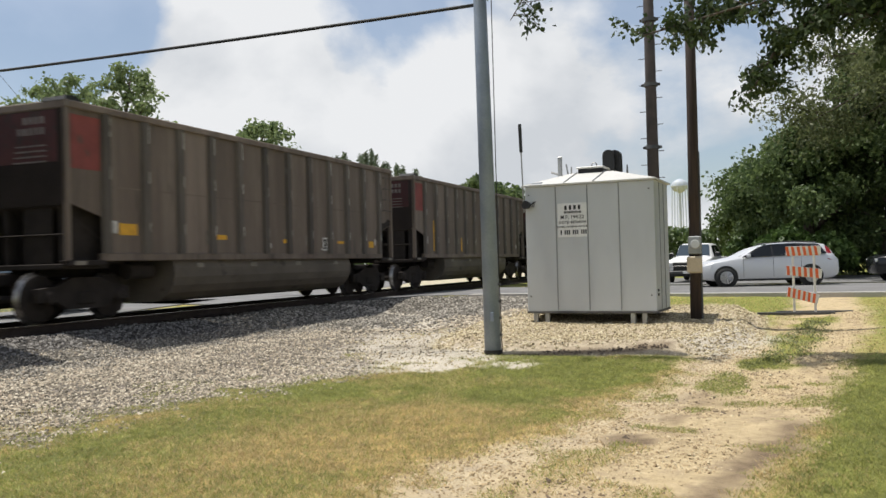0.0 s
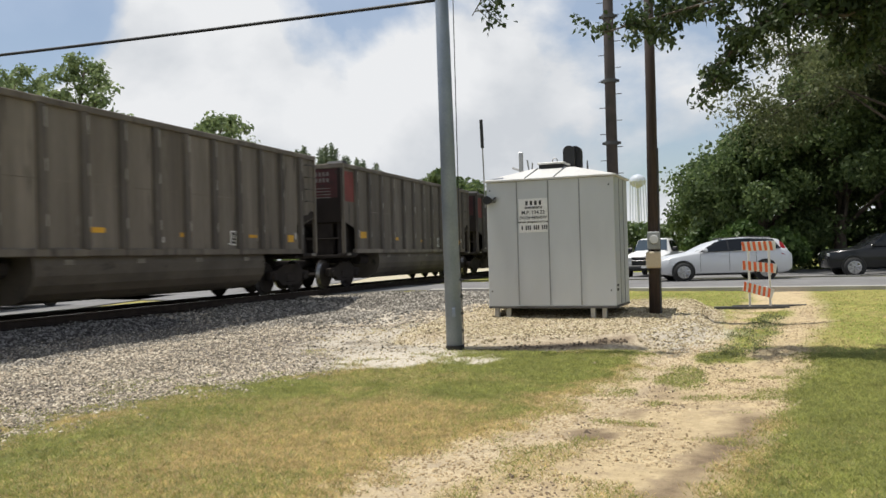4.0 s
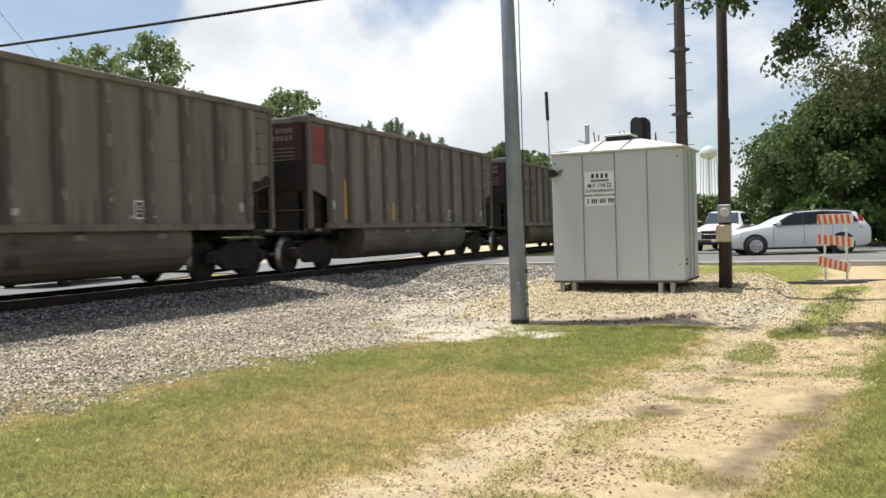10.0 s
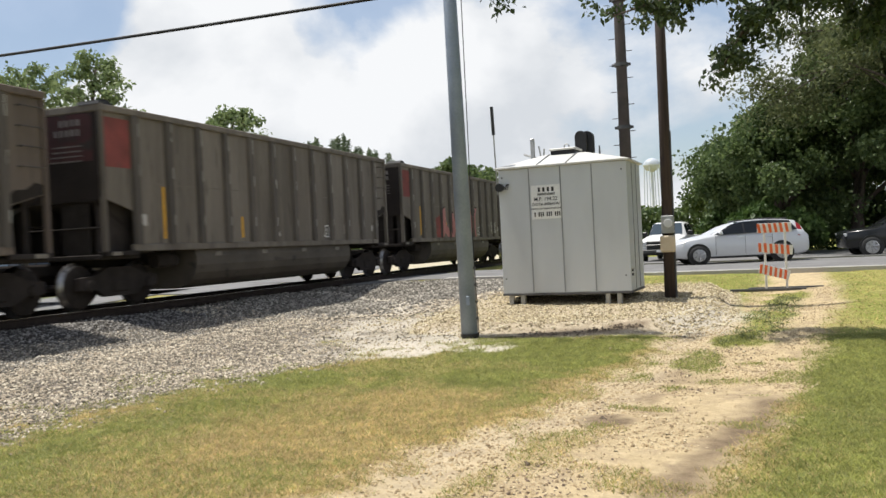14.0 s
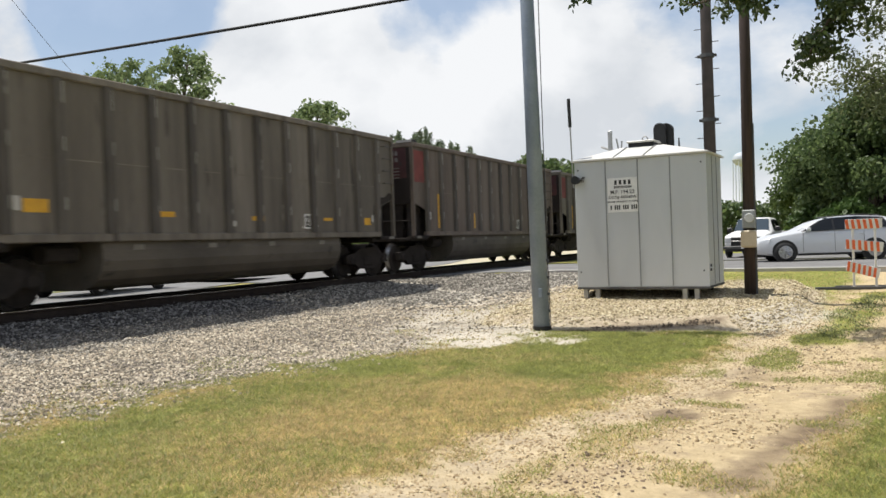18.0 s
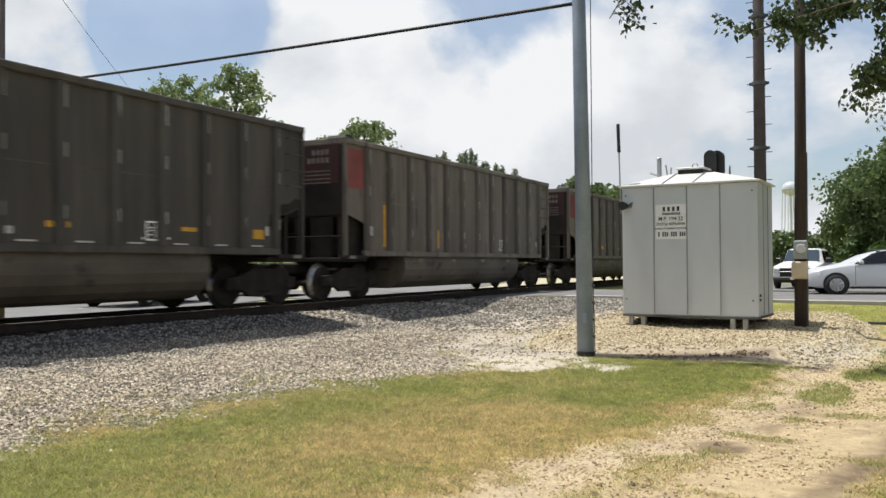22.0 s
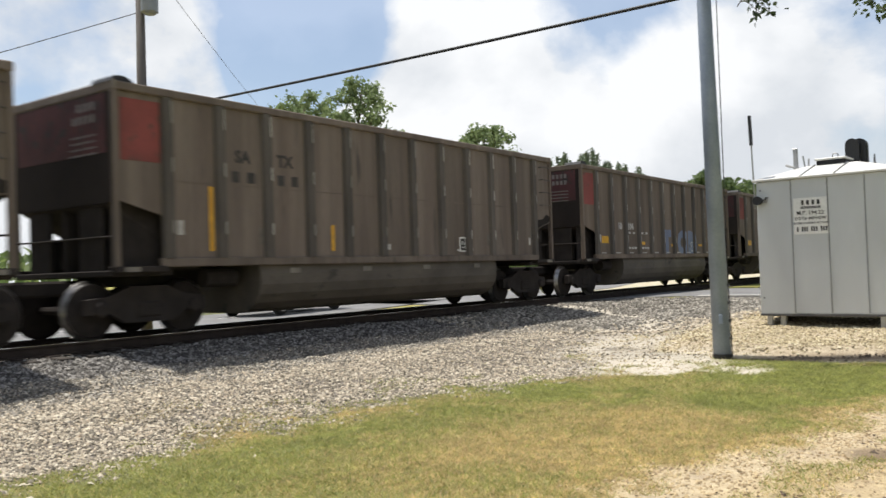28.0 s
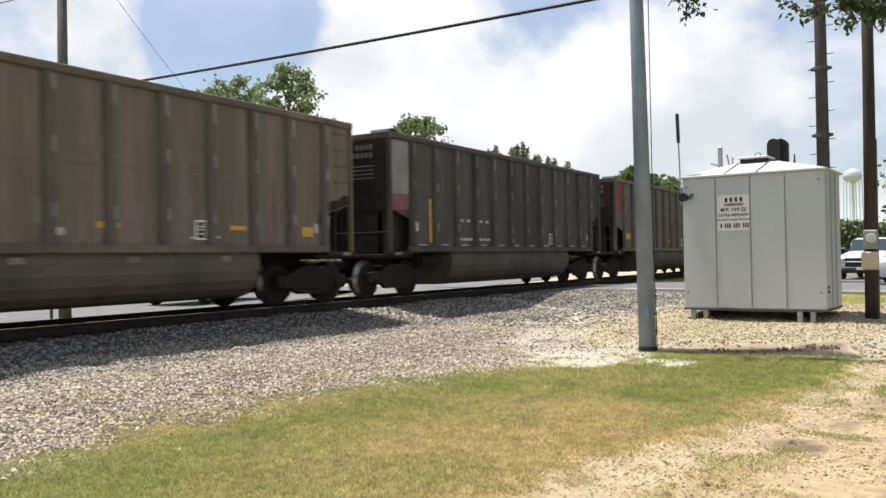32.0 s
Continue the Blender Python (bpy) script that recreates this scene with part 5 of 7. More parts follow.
def dress(car, n, look_):
    """The markings that tell one car from the next."""
    kind, extra = look_
    r = random.Random(n * 13 + 1)
    y0, y1 = -BODY + 0.10, -SPAN - 0.10
    panel = "red" if "red" in extra else {"A": "red", "B": "red", "C": "pink", "D": "grey_panel", "E": "red", "P": "red", "O": "orange_panel"}[kind]
    if kind == "C":
        decal(car, "end_panel", y0, y1, 2.30, 3.97, M["pink"])
    elif "tall_panel" in extra:
        decal(car, "end_panel", y0, y1, 2.62, 3.95, M["pink" if kind == "B" else "dusty_panel"])
        decal(car, "end_panel", y0, y1, 2.22, 2.617, M["pink" if kind == "D" else "side_warm"])
    elif kind == "D" and "red" not in extra:
        decal(car, "end_panel", y0 + 0.05, y1, 3.15, 3.96, M["grey_panel"])
    elif kind != "P" or n % 2:
        decal(car, "end_panel", y0 + 0.04, y1 - 0.02, 2.88 if kind != "O" else 2.5, 3.88, M[panel])
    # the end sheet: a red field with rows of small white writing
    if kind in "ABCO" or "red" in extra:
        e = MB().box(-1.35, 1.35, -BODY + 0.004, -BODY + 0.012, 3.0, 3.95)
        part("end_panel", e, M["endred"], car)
    if "end" not in DEC:
        mb = MB()
        for k, (z, h) in enumerate(((3.72, 0.13), (3.52, 0.13))):
            for j in range(4 if k == 0 else 5):
                x = 1.15 - 0.14 * (j + 1)
                mb.box(x - 0.045, x + 0.045, -BODY - 0.002, -BODY + 0.003, z, z + h)
        for k in range(4):
            mb.box(0.35 - 0.02 * k, 1.1, -BODY - 0.002, -BODY + 0.003, 3.30 - 0.10 * k, 3.325 - 0.10 * k)
        DEC["end"] = mb.mesh("end_lettering", M["endmark"])
    tagged(part("end_lettering", DEC["end"], None, car, "rows of small pale writing"), kind="stuff")
    if "unbarred" not in extra and (kind in "AECOP" or (kind == "D" and "bar" in extra)):
        for b, z1 in ((-5.20, 2.55), (-2.15, 1.95), (0.62, 1.90)):
            if b > -5 and kind == "D":
                continue
            decal(car, "yellow_bar", b, b + 0.10, 1.42, z1, M["yellow"])
    if kind in "B" or "square" in extra:
        for b, w, z0, z1 in ((-5.69, 0.50, 1.67, 1.90), (-2.63, 0.45, 1.63, 1.74), (0.30, 0.45, 1.58, 1.68), (3.26, 0.40, 1.60, 1.68), (5.33, 0.34, 1.50, 1.70)):
            decal(car, "yellow_plate", b, b + w, z0, z1, M["yellow"])
    decal(car, "white_plate", -0.58, -0.28, 1.45, 1.57, M["whitemark"])
    decal(car, "white_plate", -5.86, -5.74, 1.70, 1.94, M["whitemark"])
    decal(car, "white_plate", 5.74, 5.83, 1.58, 1.78, M["whitemark"])
    # a framed stencil with lines of small writing
    a = 2.38
    if "frame" not in DEC:
        mb = MB()
        for q in ((0, 0.46, 1.40, 1.432), (0, 0.46, 1.728, 1.76), (0, 0.038, 1.432, 1.728), (0.422, 0.46, 1.432, 1.728), (0.22, 0.242, 1.45, 1.71), (0.07, 0.18, 1.58, 1.60), (0.07, 0.18, 1.63, 1.65), (0.07, 0.18, 1.50, 1.52), (0.28, 0.39, 1.63, 1.65), (0.28, 0.39, 1.57, 1.59), (0.28, 0.39, 1.49, 1.51), (-0.09, -0.04, 1.42, 1.46), (0.52, 0.58, 1.43, 1.47)):
            mb.box(FACE + 0.001, FACE + 0.006, a + q[0], a + q[1], q[2], q[3])
        DEC["frame"] = mb.mesh("stencil_frame", M["chalk"])
    decal(car, "black_field", a, a + 0.46, 1.40, 1.76, M["blackmark"], 0.003)
    tagged(part("stencil_frame", DEC["frame"], None, car, "framed white stencil"), kind="stuff")
    if kind != "D":
        r = random.Random(700 + n)
        for i in range(BAYS):
            if r.random() < 0.42:
                a, b = bay(i, 0.80, 0.88 + 0.04 * r.random())
                z = 1.46 + 0.2 * r.random()
                decal(car, "scuff", a, b, z, z + 0.22 + 0.2 * r.random(), M["scuff"], 0.003)
    if kind in "ABEPCO":
        for y in (-3.3, -1.2, 0.9, 3.0):
            decal(car, "tub_plate", y, y + 0.26, 1.00, 1.10, M["tubmark"], face=1.521)
    if kind == "D":
        for i in range(BAYS):
            a, b = bay(i, 0.3, 0.62)
            decal(car, "sill_mark", a, b, 1.335, 1.365, M["whitemark"])
        stencil(car, 2, 2.0, M["whitemark"], n, 2, 0.07)
    if "dark_letters" in extra:
        lettered(car, "SA", -4.42, 3.12, 0.31, M["blackmark"], 0.012, 0.003, "stencil_mark")
        lettered(car, "TX", -3.38, 3.12, 0.31, M["blackmark"], 0.012, 0.003, "stencil_mark")
        stencil(car, 1, 2.66, M["blackmark"], n, 1, 0.2)
    if "white_letters" in extra:
        for i in (1, 2):
            a, b = bay(i, 0.10, 0.90)
            decal(car, "black_field", a, b, 2.04, 2.94, M["blackmark"], 0.003)
            lettered(car, "SA" if i == 1 else "TX", -4.34 if i == 1 else -3.46, 2.72, 0.40 if kind == "C" else 0.29, M["whitemark"], 0.012, 0.006, "stencil_mark")
        if not any(k in extra for k in ("n014", "n061", "n102", "n104", "n9066")):
            stencil(car, 1, 2.16, M["whitemark"], n, 1, 0.22)
    for key, txts in (("n014", ("11", "014")), ("n061", ("10", "061")), ("n102", ("10", "102")), ("n104", ("10", "104")), ("n9066", ("90", "66"))):
        if key in extra:
            for i, tx in zip((1, 2), txts):
                lettered(car, tx, -4.26 if i == 1 else -3.40, 2.24, 0.38 if kind == "C" else 0.31, M["whitemark"], 0.012, 0.006)
    if "scrawl" in extra:
        for y, w, p in ((-1.6, 0.62, [(0.0, 0.2), (0.1, 1.0), (0.3, 0.85), (0.62, 0.2), (0.85, 0.15), (1.0, 0.3)]),
                        (-0.65, 0.42, [(0.1, 0.7), (0.6, 1.0), (0.75, 0.35), (0.4, 0.0), (0.1, 0.05)]),
                        (0.12, 0.83, [(1.0, 0.9), (0.12, 0.95), (0.0, 0.05), (0.8, 0.1), (0.9, 0.5), (0.45, 0.5)]),
                        (1.13, 0.72, [(0.05, 0.95), (0.45, 1.0), (0.85, 0.7), (0.95, 0.25), (0.6, 0.0), (0.1, 0.15)])):
            ribbon(car, M["spray_white"], [(y + u * w, 1.52 + v * 0.86) for u, v in p], 0.045)
        for y, w in ((-2.25, 1.05), (-1.1, 0.8), (-0.2, 0.95), (0.85, 1.0)):
            ribbon(car, M["spray_white"], [(y + u * w, 0.62 + v * 0.48) for u, v in ((0, 1), (0.05, 0.45), (0.35, 0.0), (0.75, 0.1), (0.95, 0.6), (0.9, 1))], 0.06, 1.515)
        ribbon(car, M["spray_white"], [(-2.18, 1.42), (-2.28, 1.8), (-2.1, 2.25)], 0.05)
        strokes(car, M["spray_white"], -3.0, -2.45, 1.45, 2.05, 3, n + 2, 0.018)
    if "pink_piece" in extra:
        shapes = ([(0, 0), (0.05, 0.92), (0.42, 1.0), (0.5, 0.42), (0.72, 0.3), (0.95, 0.0), (0.62, 0.0), (0.4, 0.14)],
                  [(0, 0), (0.0, 0.75), (0.3, 0.85), (0.5, 0.5), (0.45, 1.05), (0.9, 1.1), (1.0, 0), (0.7, 0), (0.62, 0.35), (0.4, 0.12), (0.3, 0)],
                  [(0, 0), (0.12, 0.9), (0.55, 1.0), (0.95, 0.55), (1.0, 0), (0.7, 0.0), (0.6, 0.28), (0.35, 0.3), (0.3, 0)],
                  [(0, 0), (0.3, 0.5), (0.0, 0.95), (0.22, 1.2), (0.5, 0.72), (0.8, 1.08), (1.08, 1.05), (0.75, 0.5), (1.0, 0), (0.62, 0), (0.5, 0.3), (0.36, 0)])
        for k, sh in enumerate(shapes):
            a, w = PINK_AT + 1.2 * k, 1.34
            blob(car, M["under"], [(a - 0.05 + u * w * 1.06, 1.32 + v * 1.31) for u, v in sh], "graffiti_outline", 0.001)
            blob(car, M["spray_pink"], [(a + u * w, 1.32 + v * 1.25) for u, v in sh], "graffiti_fill", 0.006 + 0.004 * (k % 2))
        blob(car, M["red"], [(PINK_AT - 0.55, 1.32), (PINK_AT - 0.6, 2.1), (PINK_AT - 0.1, 2.25), (PINK_AT, 1.32)], "graffiti_fill", 0.003)
        strokes(car, M["whitemark"], 4.55, 5.4, 1.45, 2.05, 3, n + 5, 0.022)
    if "teal_piece" in extra:
        for k, (a, b_) in enumerate([bay(i, 0.04, 0.96) for i in range(2, 7)]):
            blob(car, M["spray_teal"] if k % 3 else M["pink"], [(a, 1.33), (a, 2.1 + 0.2 * (k % 2)), ((a + b_) / 2, 2.35), (b_, 2.15), (b_, 1.33)])
        for k in range(5):
            sheet_blob(car, M["spray_teal"] if k < 4 else M["pink"], -3.4 + 1.15 * k, -2.3 + 1.15 * k, 0.0)
    if "green_piece" in extra:
        glyphs = ([(0, 1), (0.12, 0.05), (0.4, 0.8), (0.62, 0.0), (0.9, 0.95)], [(0.95, 0.95), (0.1, 0.9), (0.08, 0.05), (0.95, 0.1)], [(0.1, 0.5), (0.8, 0.5)], [(0.95, 0.95), (0.2, 0.95), (0.15, 0.55), (0.85, 0.5), (0.85, 0.05), (0.05, 0.1)])
        for a, p in zip((GREEN_AT, GREEN_AT + 1.0, GREEN_AT + 1.0, GREEN_AT + 1.95), glyphs):
            ribbon(car, M["spray_green"], [(a + u * 0.9, 1.36 + v * 0.85) for u, v in p], 0.11)
    if "blue_piece" in extra:
        for ch, y in (("T", -0.10), ("O", 1.46), ("B", 2.42)):
            lettered(car, ch, y, 1.69, 1.12, M["spray_blue"], 0.09, 0.003, "graffiti_letter")
    if "vmx" in extra:
        for k, ch in enumerate("VMX"):
            y = -2.30 + 0.985 * k
            lettered(car, ch, y, 1.68, 1.16, M["whitemark"], 0.095, 0.001, "graffiti_outline")
            lettered(car, ch, y, 1.68, 1.15, M["under"], 0.07, 0.0045, "graffiti_outline")
            lettered(car, ch, y, 1.68, 1.14, M["spray_white"], 0.035, 0.008, "graffiti_letter")
            strokes(car, M["whitemark"], y - 0.35, y + 0.3, 2.18, 2.42, 3, n + k, 0.016)
        strokes(car, M["whitemark"], 5.25, 5.6, 1.45, 1.95, 1, n + 9, 0.02)
        for y0, y1, s in ((-3.75, -3.35, 0.3), (-3.0, -2.3, 0.35), (-2.05, -1.45, 0.2), (-1.2, -0.55, 0.1), (-0.4, 0.35, 0.0), (1.75, 1.92, 0.1), (2.5, 2.66, 0.15)):
            sheet_blob(car, M["spray_white"], y0, y1, s)


def sheet_blob(car, m, y0, y1, lean):
    """A sprayed letter shape that follows the round of the tub."""
    curve = [(1.478, 1.16), (1.522, 1.0), (1.518, 0.80), (1.464, 0.62), (1.355, 0.46)]
    mb = MB()
    n = len(curve)
    vs = []
    for i, (x, z) in enumerate(curve):
        u = i / (n - 1)
        pinch = 0.12 * math.sin(3.1 * u + y0)
        vs += [(x + 0.006, y0 - lean * u + pinch, z), (x + 0.006, y1 - lean * u - pinch * 0.6, z)]
    vs += [(x - 0.02, y, z) for x, y, z in vs]
    fs = []
    for i in range(n - 1):
        a = 2 * i
        fs += [(a, a + 1, a + 3, a + 2), (a + 2 * n, a + 2 + 2 * n, a + 3 + 2 * n, a + 1 + 2 * n), (a, a + 2, a + 2 + 2 * n, a + 2 * n), (a + 1, a + 1 + 2 * n, a + 3 + 2 * n, a + 3)]
    fs += [(0, 2 * n, 2 * n + 1, 1), (2 * n - 2, 2 * n - 1, 4 * n - 1, 4 * n - 2)]
    part("graffiti_fill", mb.add(vs, fs), m, car)


def over_ribs(car):
    """Spray lies on the ribs' outer faces too: each sprayed shape is cut to the ribs that it crosses."""
    for o in [c for c in car.children if c.name.startswith("graffiti")]:
        co = [o.matrix_basis @ v.co for v in o.data.vertices]
        if max(p.z for p in co) < 1.26:
            continue
        y0, y1 = min(p.y for p in co), max(p.y for p in co)
        for i in range(BAYS + 1):
            y = -SPAN + PITCH * i
            if y1 < y - 0.08 or y0 > y + 0.08:
                continue
            bm = bmesh.new()
            bm.from_mesh(o.data)
            bm.transform(o.matrix_basis)
            for side in (-1, 1):
                bmesh.ops.bisect_plane(bm, geom=bm.verts[:] + bm.edges[:] + bm.faces[:], plane_co=(0, y + side * 0.085, 0), plane_no=(0, side, 0), clear_outer=True)
            if bm.faces:
                me = bpy.data.meshes.new("graffiti_on_rib")
                bm.to_mesh(me)
                me.materials.append(o.data.materials[0])
                part("sprayed_rib", me, None, car, at=pose(0.0865, 0, 0))
            bm.free()


LOOKS = {}
for n_, v_ in {1: ("B", ""), 2: ("A", ""), 3: ("A", ""), 4: ("D", "square n061 red"), 5: ("B", ""), 6: ("B", ""), 7: ("B", ""), 8: ("B", ""), 9: ("D", "n102 red"), 10: ("A", "scrawl"),
               11: ("A", ""), 12: ("C", "white_letters"), 13: ("C", "white_letters"), 14: ("O", ""), 15: ("P", ""), 16: ("A", ""), 17: ("A", ""), 18: ("E", "dark_letters pale unbarred"), 19: ("D", "dark"),
               20: ("D", "white_letters bar dark n9066"), 21: ("A", ""), 22: ("B", "maroon tall_panel"), 23: ("A", ""), 24: ("E", "pink_piece"), 25: ("B", ""), 28: ("A", "teal_piece"), 29: ("B", ""), 30: ("A", "maroon"),
               31: ("A", ""), 32: ("A", "dark_letters"), 33: ("A", ""), 34: ("D", "bar dark"), 35: ("D", "square green_piece"), 36: ("A", ""), 37: ("B", ""), 38: ("B", ""), 39: ("A", ""), 40: ("A", "dark_letters"),
               41: ("A", ""), 45: ("A", "dark_letters"), 46: ("D", "n104 red square blue_piece warm"), 47: ("B", ""), 48: ("A", "dark_letters"), 49: ("C", "white_letters"), 50: ("C", "vmx n014 white_letters"), 51: ("B", ""), 52: ("D", "dark bar tall_panel")}.items():
    LOOKS[n_] = v_
WORDS = {"A": "brown coal gondola with yellow bars, red panel", "B": "brown coal gondola with yellow plates, red panel",
         "C": "brown coal gondola with chalky maroon end panel", "D": "sooty dark coal gondola with worn white marks",
         "E": "brown coal gondola with a red panel", "P": "plain brown coal gondola, dusty and unmarked", "O": "brown coal gondola with a faded orange end panel"}
MORE = {"scrawl": " and white scrawled graffiti", "pink_piece": " and pink graffiti letters", "teal_piece": " and teal graffiti", "green_piece": " and green graffiti",
        "blue_piece": " and pale blue graffiti", "vmx": " and white sprayed letters", "dark_letters": " and dark stencilled marks", "pale": " in a paler shade"}
CARS = []


def build_train():
    first = build_car()
    for n in range(0, 64):
        look_ = LOOKS.get(n, (("A", ""), ("B", ""), ("A", ""), ("D", "red"))[n % 4])
        car = first if n == 0 else copy_thing(first, pose(0, 0, -50))
        CARS.append((n, car, look_))
    for n, car, look_ in CARS:
        kind, extra = look_
        skin = M["side_warm"] if "warm" in extra else M["side_pale"] if "pale" in extra else M["side_maroon"] if (n >= 44 or n <= 2) and kind != "D" else M["side_maroon"] if "maroon" in extra or kind == "C" else M["side_dark"] if kind == "D" else None
        if skin:
            for o in car.children:
                if o.data.materials and o.data.materials[0] == M["side"]:
                    o.material_slots[0].link = "OBJECT"
                    o.material_slots[0].material = skin
        if kind == "D" and "warm" not in extra:
            for o in car.children:
                if o.data.materials and o.data.materials[0] == M["rib"]:
                    o.material_slots[0].link = "OBJECT"
                    o.material_slots[0].material = M["rib_dark"]
        dress(car, n, look_)
        over_ribs(car)
        tagged(car, WORDS[kind] + ([v for k, v in MORE.items() if k in extra] or [""])[0], "railway wagon", "coal train")


build_train()


SLACK = (0.06, 0.07, 0.29, 0.24, -0.44, -0.64, -0.46, -0.23, 0.03, -0.18, 0.24, -0.08, -0.17, 0.47, 0.07, -0.19, -0.11, -0.13, 0.42, -0.13, -0.28, 0.22, -0.25, -0.57, -0.79, -0.52, -0.41, -0.27, -0.07, 0.02, -0.41, -0.62, -0.41, 0.23, 0.37, -0.26, -0.28, 0.42, -0.10, -0.33, -0.17, -0.31, -0.23, -0.16, -0.08, -0.23, 0.02, -0.07, 0.04, -0.01, -0.12, 0.03, -0.19, -0.15, -0.12, -0.09, -0.04, -0.01, 0.01, 0.02, 0.03, 0.03, 0.04, 0.04)


def train_y(n, t):
    """Where car n stands along the track at t seconds."""
    return -3.984 - 24.121 * t - 0.09621 * t * t / 2 + 0.003710 * t**3 / 6 + SPACING * n + BODY + SLACK[n]


# ---- signal cabin ----
def build_cabin():
    z0 = 0.35
    cab = thing("signal_cabin", "pale grey sheet-metal signal cabin on short legs", "cabin", pose(-3.32, 16.28, z0 + 0.01, 0, 0, -3))
    W, D, H0, H1 = 1.265, 1.45, 0.14, 2.60
    part("body", MB().box(-W, W, 0, D, H0, H1, 0.012), M["box"], cab)
    for x in (-0.64, -0.01, 0.60):
        part("seam", MB().box(x - 0.012, x + 0.012, -0.010, 0.0, H0 + 0.02, H1 - 0.02, 0.003), M["meter"], cab)
    for y in (0.5, 0.95):
        part("seam", MB().box(W, W + 0.010, y - 0.012, y + 0.012, H0 + 0.02, H1 - 0.02, 0.003), M["meter"], cab)
    part("base_rail", MB().box(-W - 0.01, W + 0.01, -0.012, D + 0.01, H0 - 0.04, H0 + 0.0, 0.004), M["boxdark"], cab)
    # a low hipped roof with a flat crown
    e, zr = 0.055, H1
    v = [(-W - e, -e, zr), (W + e, -e, zr), (W + e, D + e, zr), (-W - e, D + e, zr), (-W - e, -e, zr + 0.03), (W + e, -e, zr + 0.03), (W + e, D + e, zr + 0.03), (-W - e, D + e, zr + 0.03),
         (-0.42, 0.38, zr + 0.25), (0.42, 0.38, zr + 0.25), (0.42, D - 0.38, zr + 0.25), (-0.42, D - 0.38, zr + 0.25)]
    part("roof", MB().add(v, [(3, 2, 1, 0), (0, 1, 5, 4), (1, 2, 6, 5), (2, 3, 7, 6), (3, 0, 4, 7), (4, 5, 9, 8), (5, 6, 10, 9), (6, 7, 11, 10), (7, 4, 8, 11), (8, 9, 10, 11)]), M["roofpaint"], cab, "off-white hipped metal roof")
    for x0, x1 in ((-0.46, -0.30), (0.12, 0.26)):
        part("roof_seam", MB().tube([(x0, -e + 0.01, zr + 0.04), (x1, 0.38, zr + 0.262)], 0.012, 5), M["galv"], cab)
    part("roof_vent", MB().box(-0.27, 0.21, 0.36, D - 0.40, zr + 0.24, zr + 0.325, 0.006), M["blackplastic"], cab, "black slotted ridge vent")
    part("vent_cap", MB().box(-0.30, 0.24, 0.34, D - 0.33, zr + 0.325, zr + 0.365, 0.01), M["roofpaint"], cab)
    for x, w in ((0.21, 0.12), (0.31, 0.12)):
        y = 0.92 if x < 0.25 else 1.04
        arch = [(-w, 0), (w, 0)] + [(w * math.cos(a), 0.42 + 0.12 * math.sin(a)) for a in [i * math.pi / 10 for i in range(11)]]
        part("vent_hood", MB().prism([(x + u, zr + 0.20 + q) for u, q in arch], "y", y, y + 0.18), M["blackplastic"], cab, "black arched hood")
    ringp = [(-0.03 + 0.05 * math.cos(i * math.pi / 8), 0.72, zr + 0.425 + 0.05 * math.sin(i * math.pi / 8)) for i in range(17)]
    part("lifting_eye", MB().tube(ringp, 0.012, 6, False), M["galv"], cab)
    part("vent_pipe", MB().tube([(0.57, 1.0, zr + 0.1), (0.57, 1.0, zr + 0.42)], [0.03, 0.012], 6), M["boxdark"], cab)
    part("roof_post", MB().box(-0.87, -0.79, 1.0, 1.06, zr, zr + 0.68, 0.006), M["galv"], cab)
    part("post_arm", MB().tube([(-1.02, 1.03, zr + 0.37), (-0.78, 1.03, zr + 0.28)], 0.026, 6), M["galv"], cab)
    part("bracket", MB().tube([(-0.66, 0.9, zr + 0.50), (-0.62, 0.9, zr + 0.26), (-0.56, 0.9, zr + 0.28), (-0.55, 0.9, zr + 0.44)], 0.016, 6), M["galv"], cab)
    for x in (-1.12, -0.88, 0.80, 1.02):
        part("leg", MB().box(x - 0.045, x + 0.045, 0.03, 0.12, -0.22, H0 - 0.03, 0.006), M["galv"], cab)
        part("rear_leg", MB().box(x - 0.045, x + 0.045, D - 0.12, D - 0.03, -0.22, H0 - 0.03, 0.006), M["boxdark"], cab)
    part("floor_pan", MB().box(-W + 0.1, W - 0.1, 0.15, D - 0.15, 0.08, H0 - 0.03), M["boxdark"], cab)
    for z in (0.42, 0.50):
        part("side_latch", MB().box(W, W + 0.03, 0.08, 0.12, z, z + 0.05, 0.004), M["boxdark"], cab)
    for x in (-1.19, 1.17):
        part("corner_bolt", MB().box(x - 0.012, x + 0.012, -0.012, 0.0, 0.42, 0.45), M["boxdark"], cab)
        part("corner_bolt", MB().box(x - 0.012, x + 0.012, -0.012, 0.0, 2.42, 2.45), M["boxdark"], cab)
    # the white notice
    s = part("notice", MB().box(-0.60, -0.02, -0.018, -0.012, 1.58, 2.24), M["sign"], cab, "white notice with black lettering")
    turn = Matrix(((1, 0, 0, 0), (0, 0, -1, 0), (0, 1, 0, 0), (0, 0, 0, 1)))
    for txt, z, size in (("M.P. 194.22", 1.965, 0.100), ("DOT# 447645W", 1.865, 0.077)):
        tagged(part("lettering", textmesh(txt, size, M["ink"], "lettering", 0.0012), None, s, at=Matrix.Translation((-0.31, -0.0195, z)) @ turn), kind="stuff")
    tagged(part("lettering", textmesh("GRADE CROSSING HOTLINE", 0.047, M["ink"], "lettering", 0.0008), None, s, at=Matrix.Translation((-0.31, -0.0195, 1.78)) @ turn), kind="stuff")
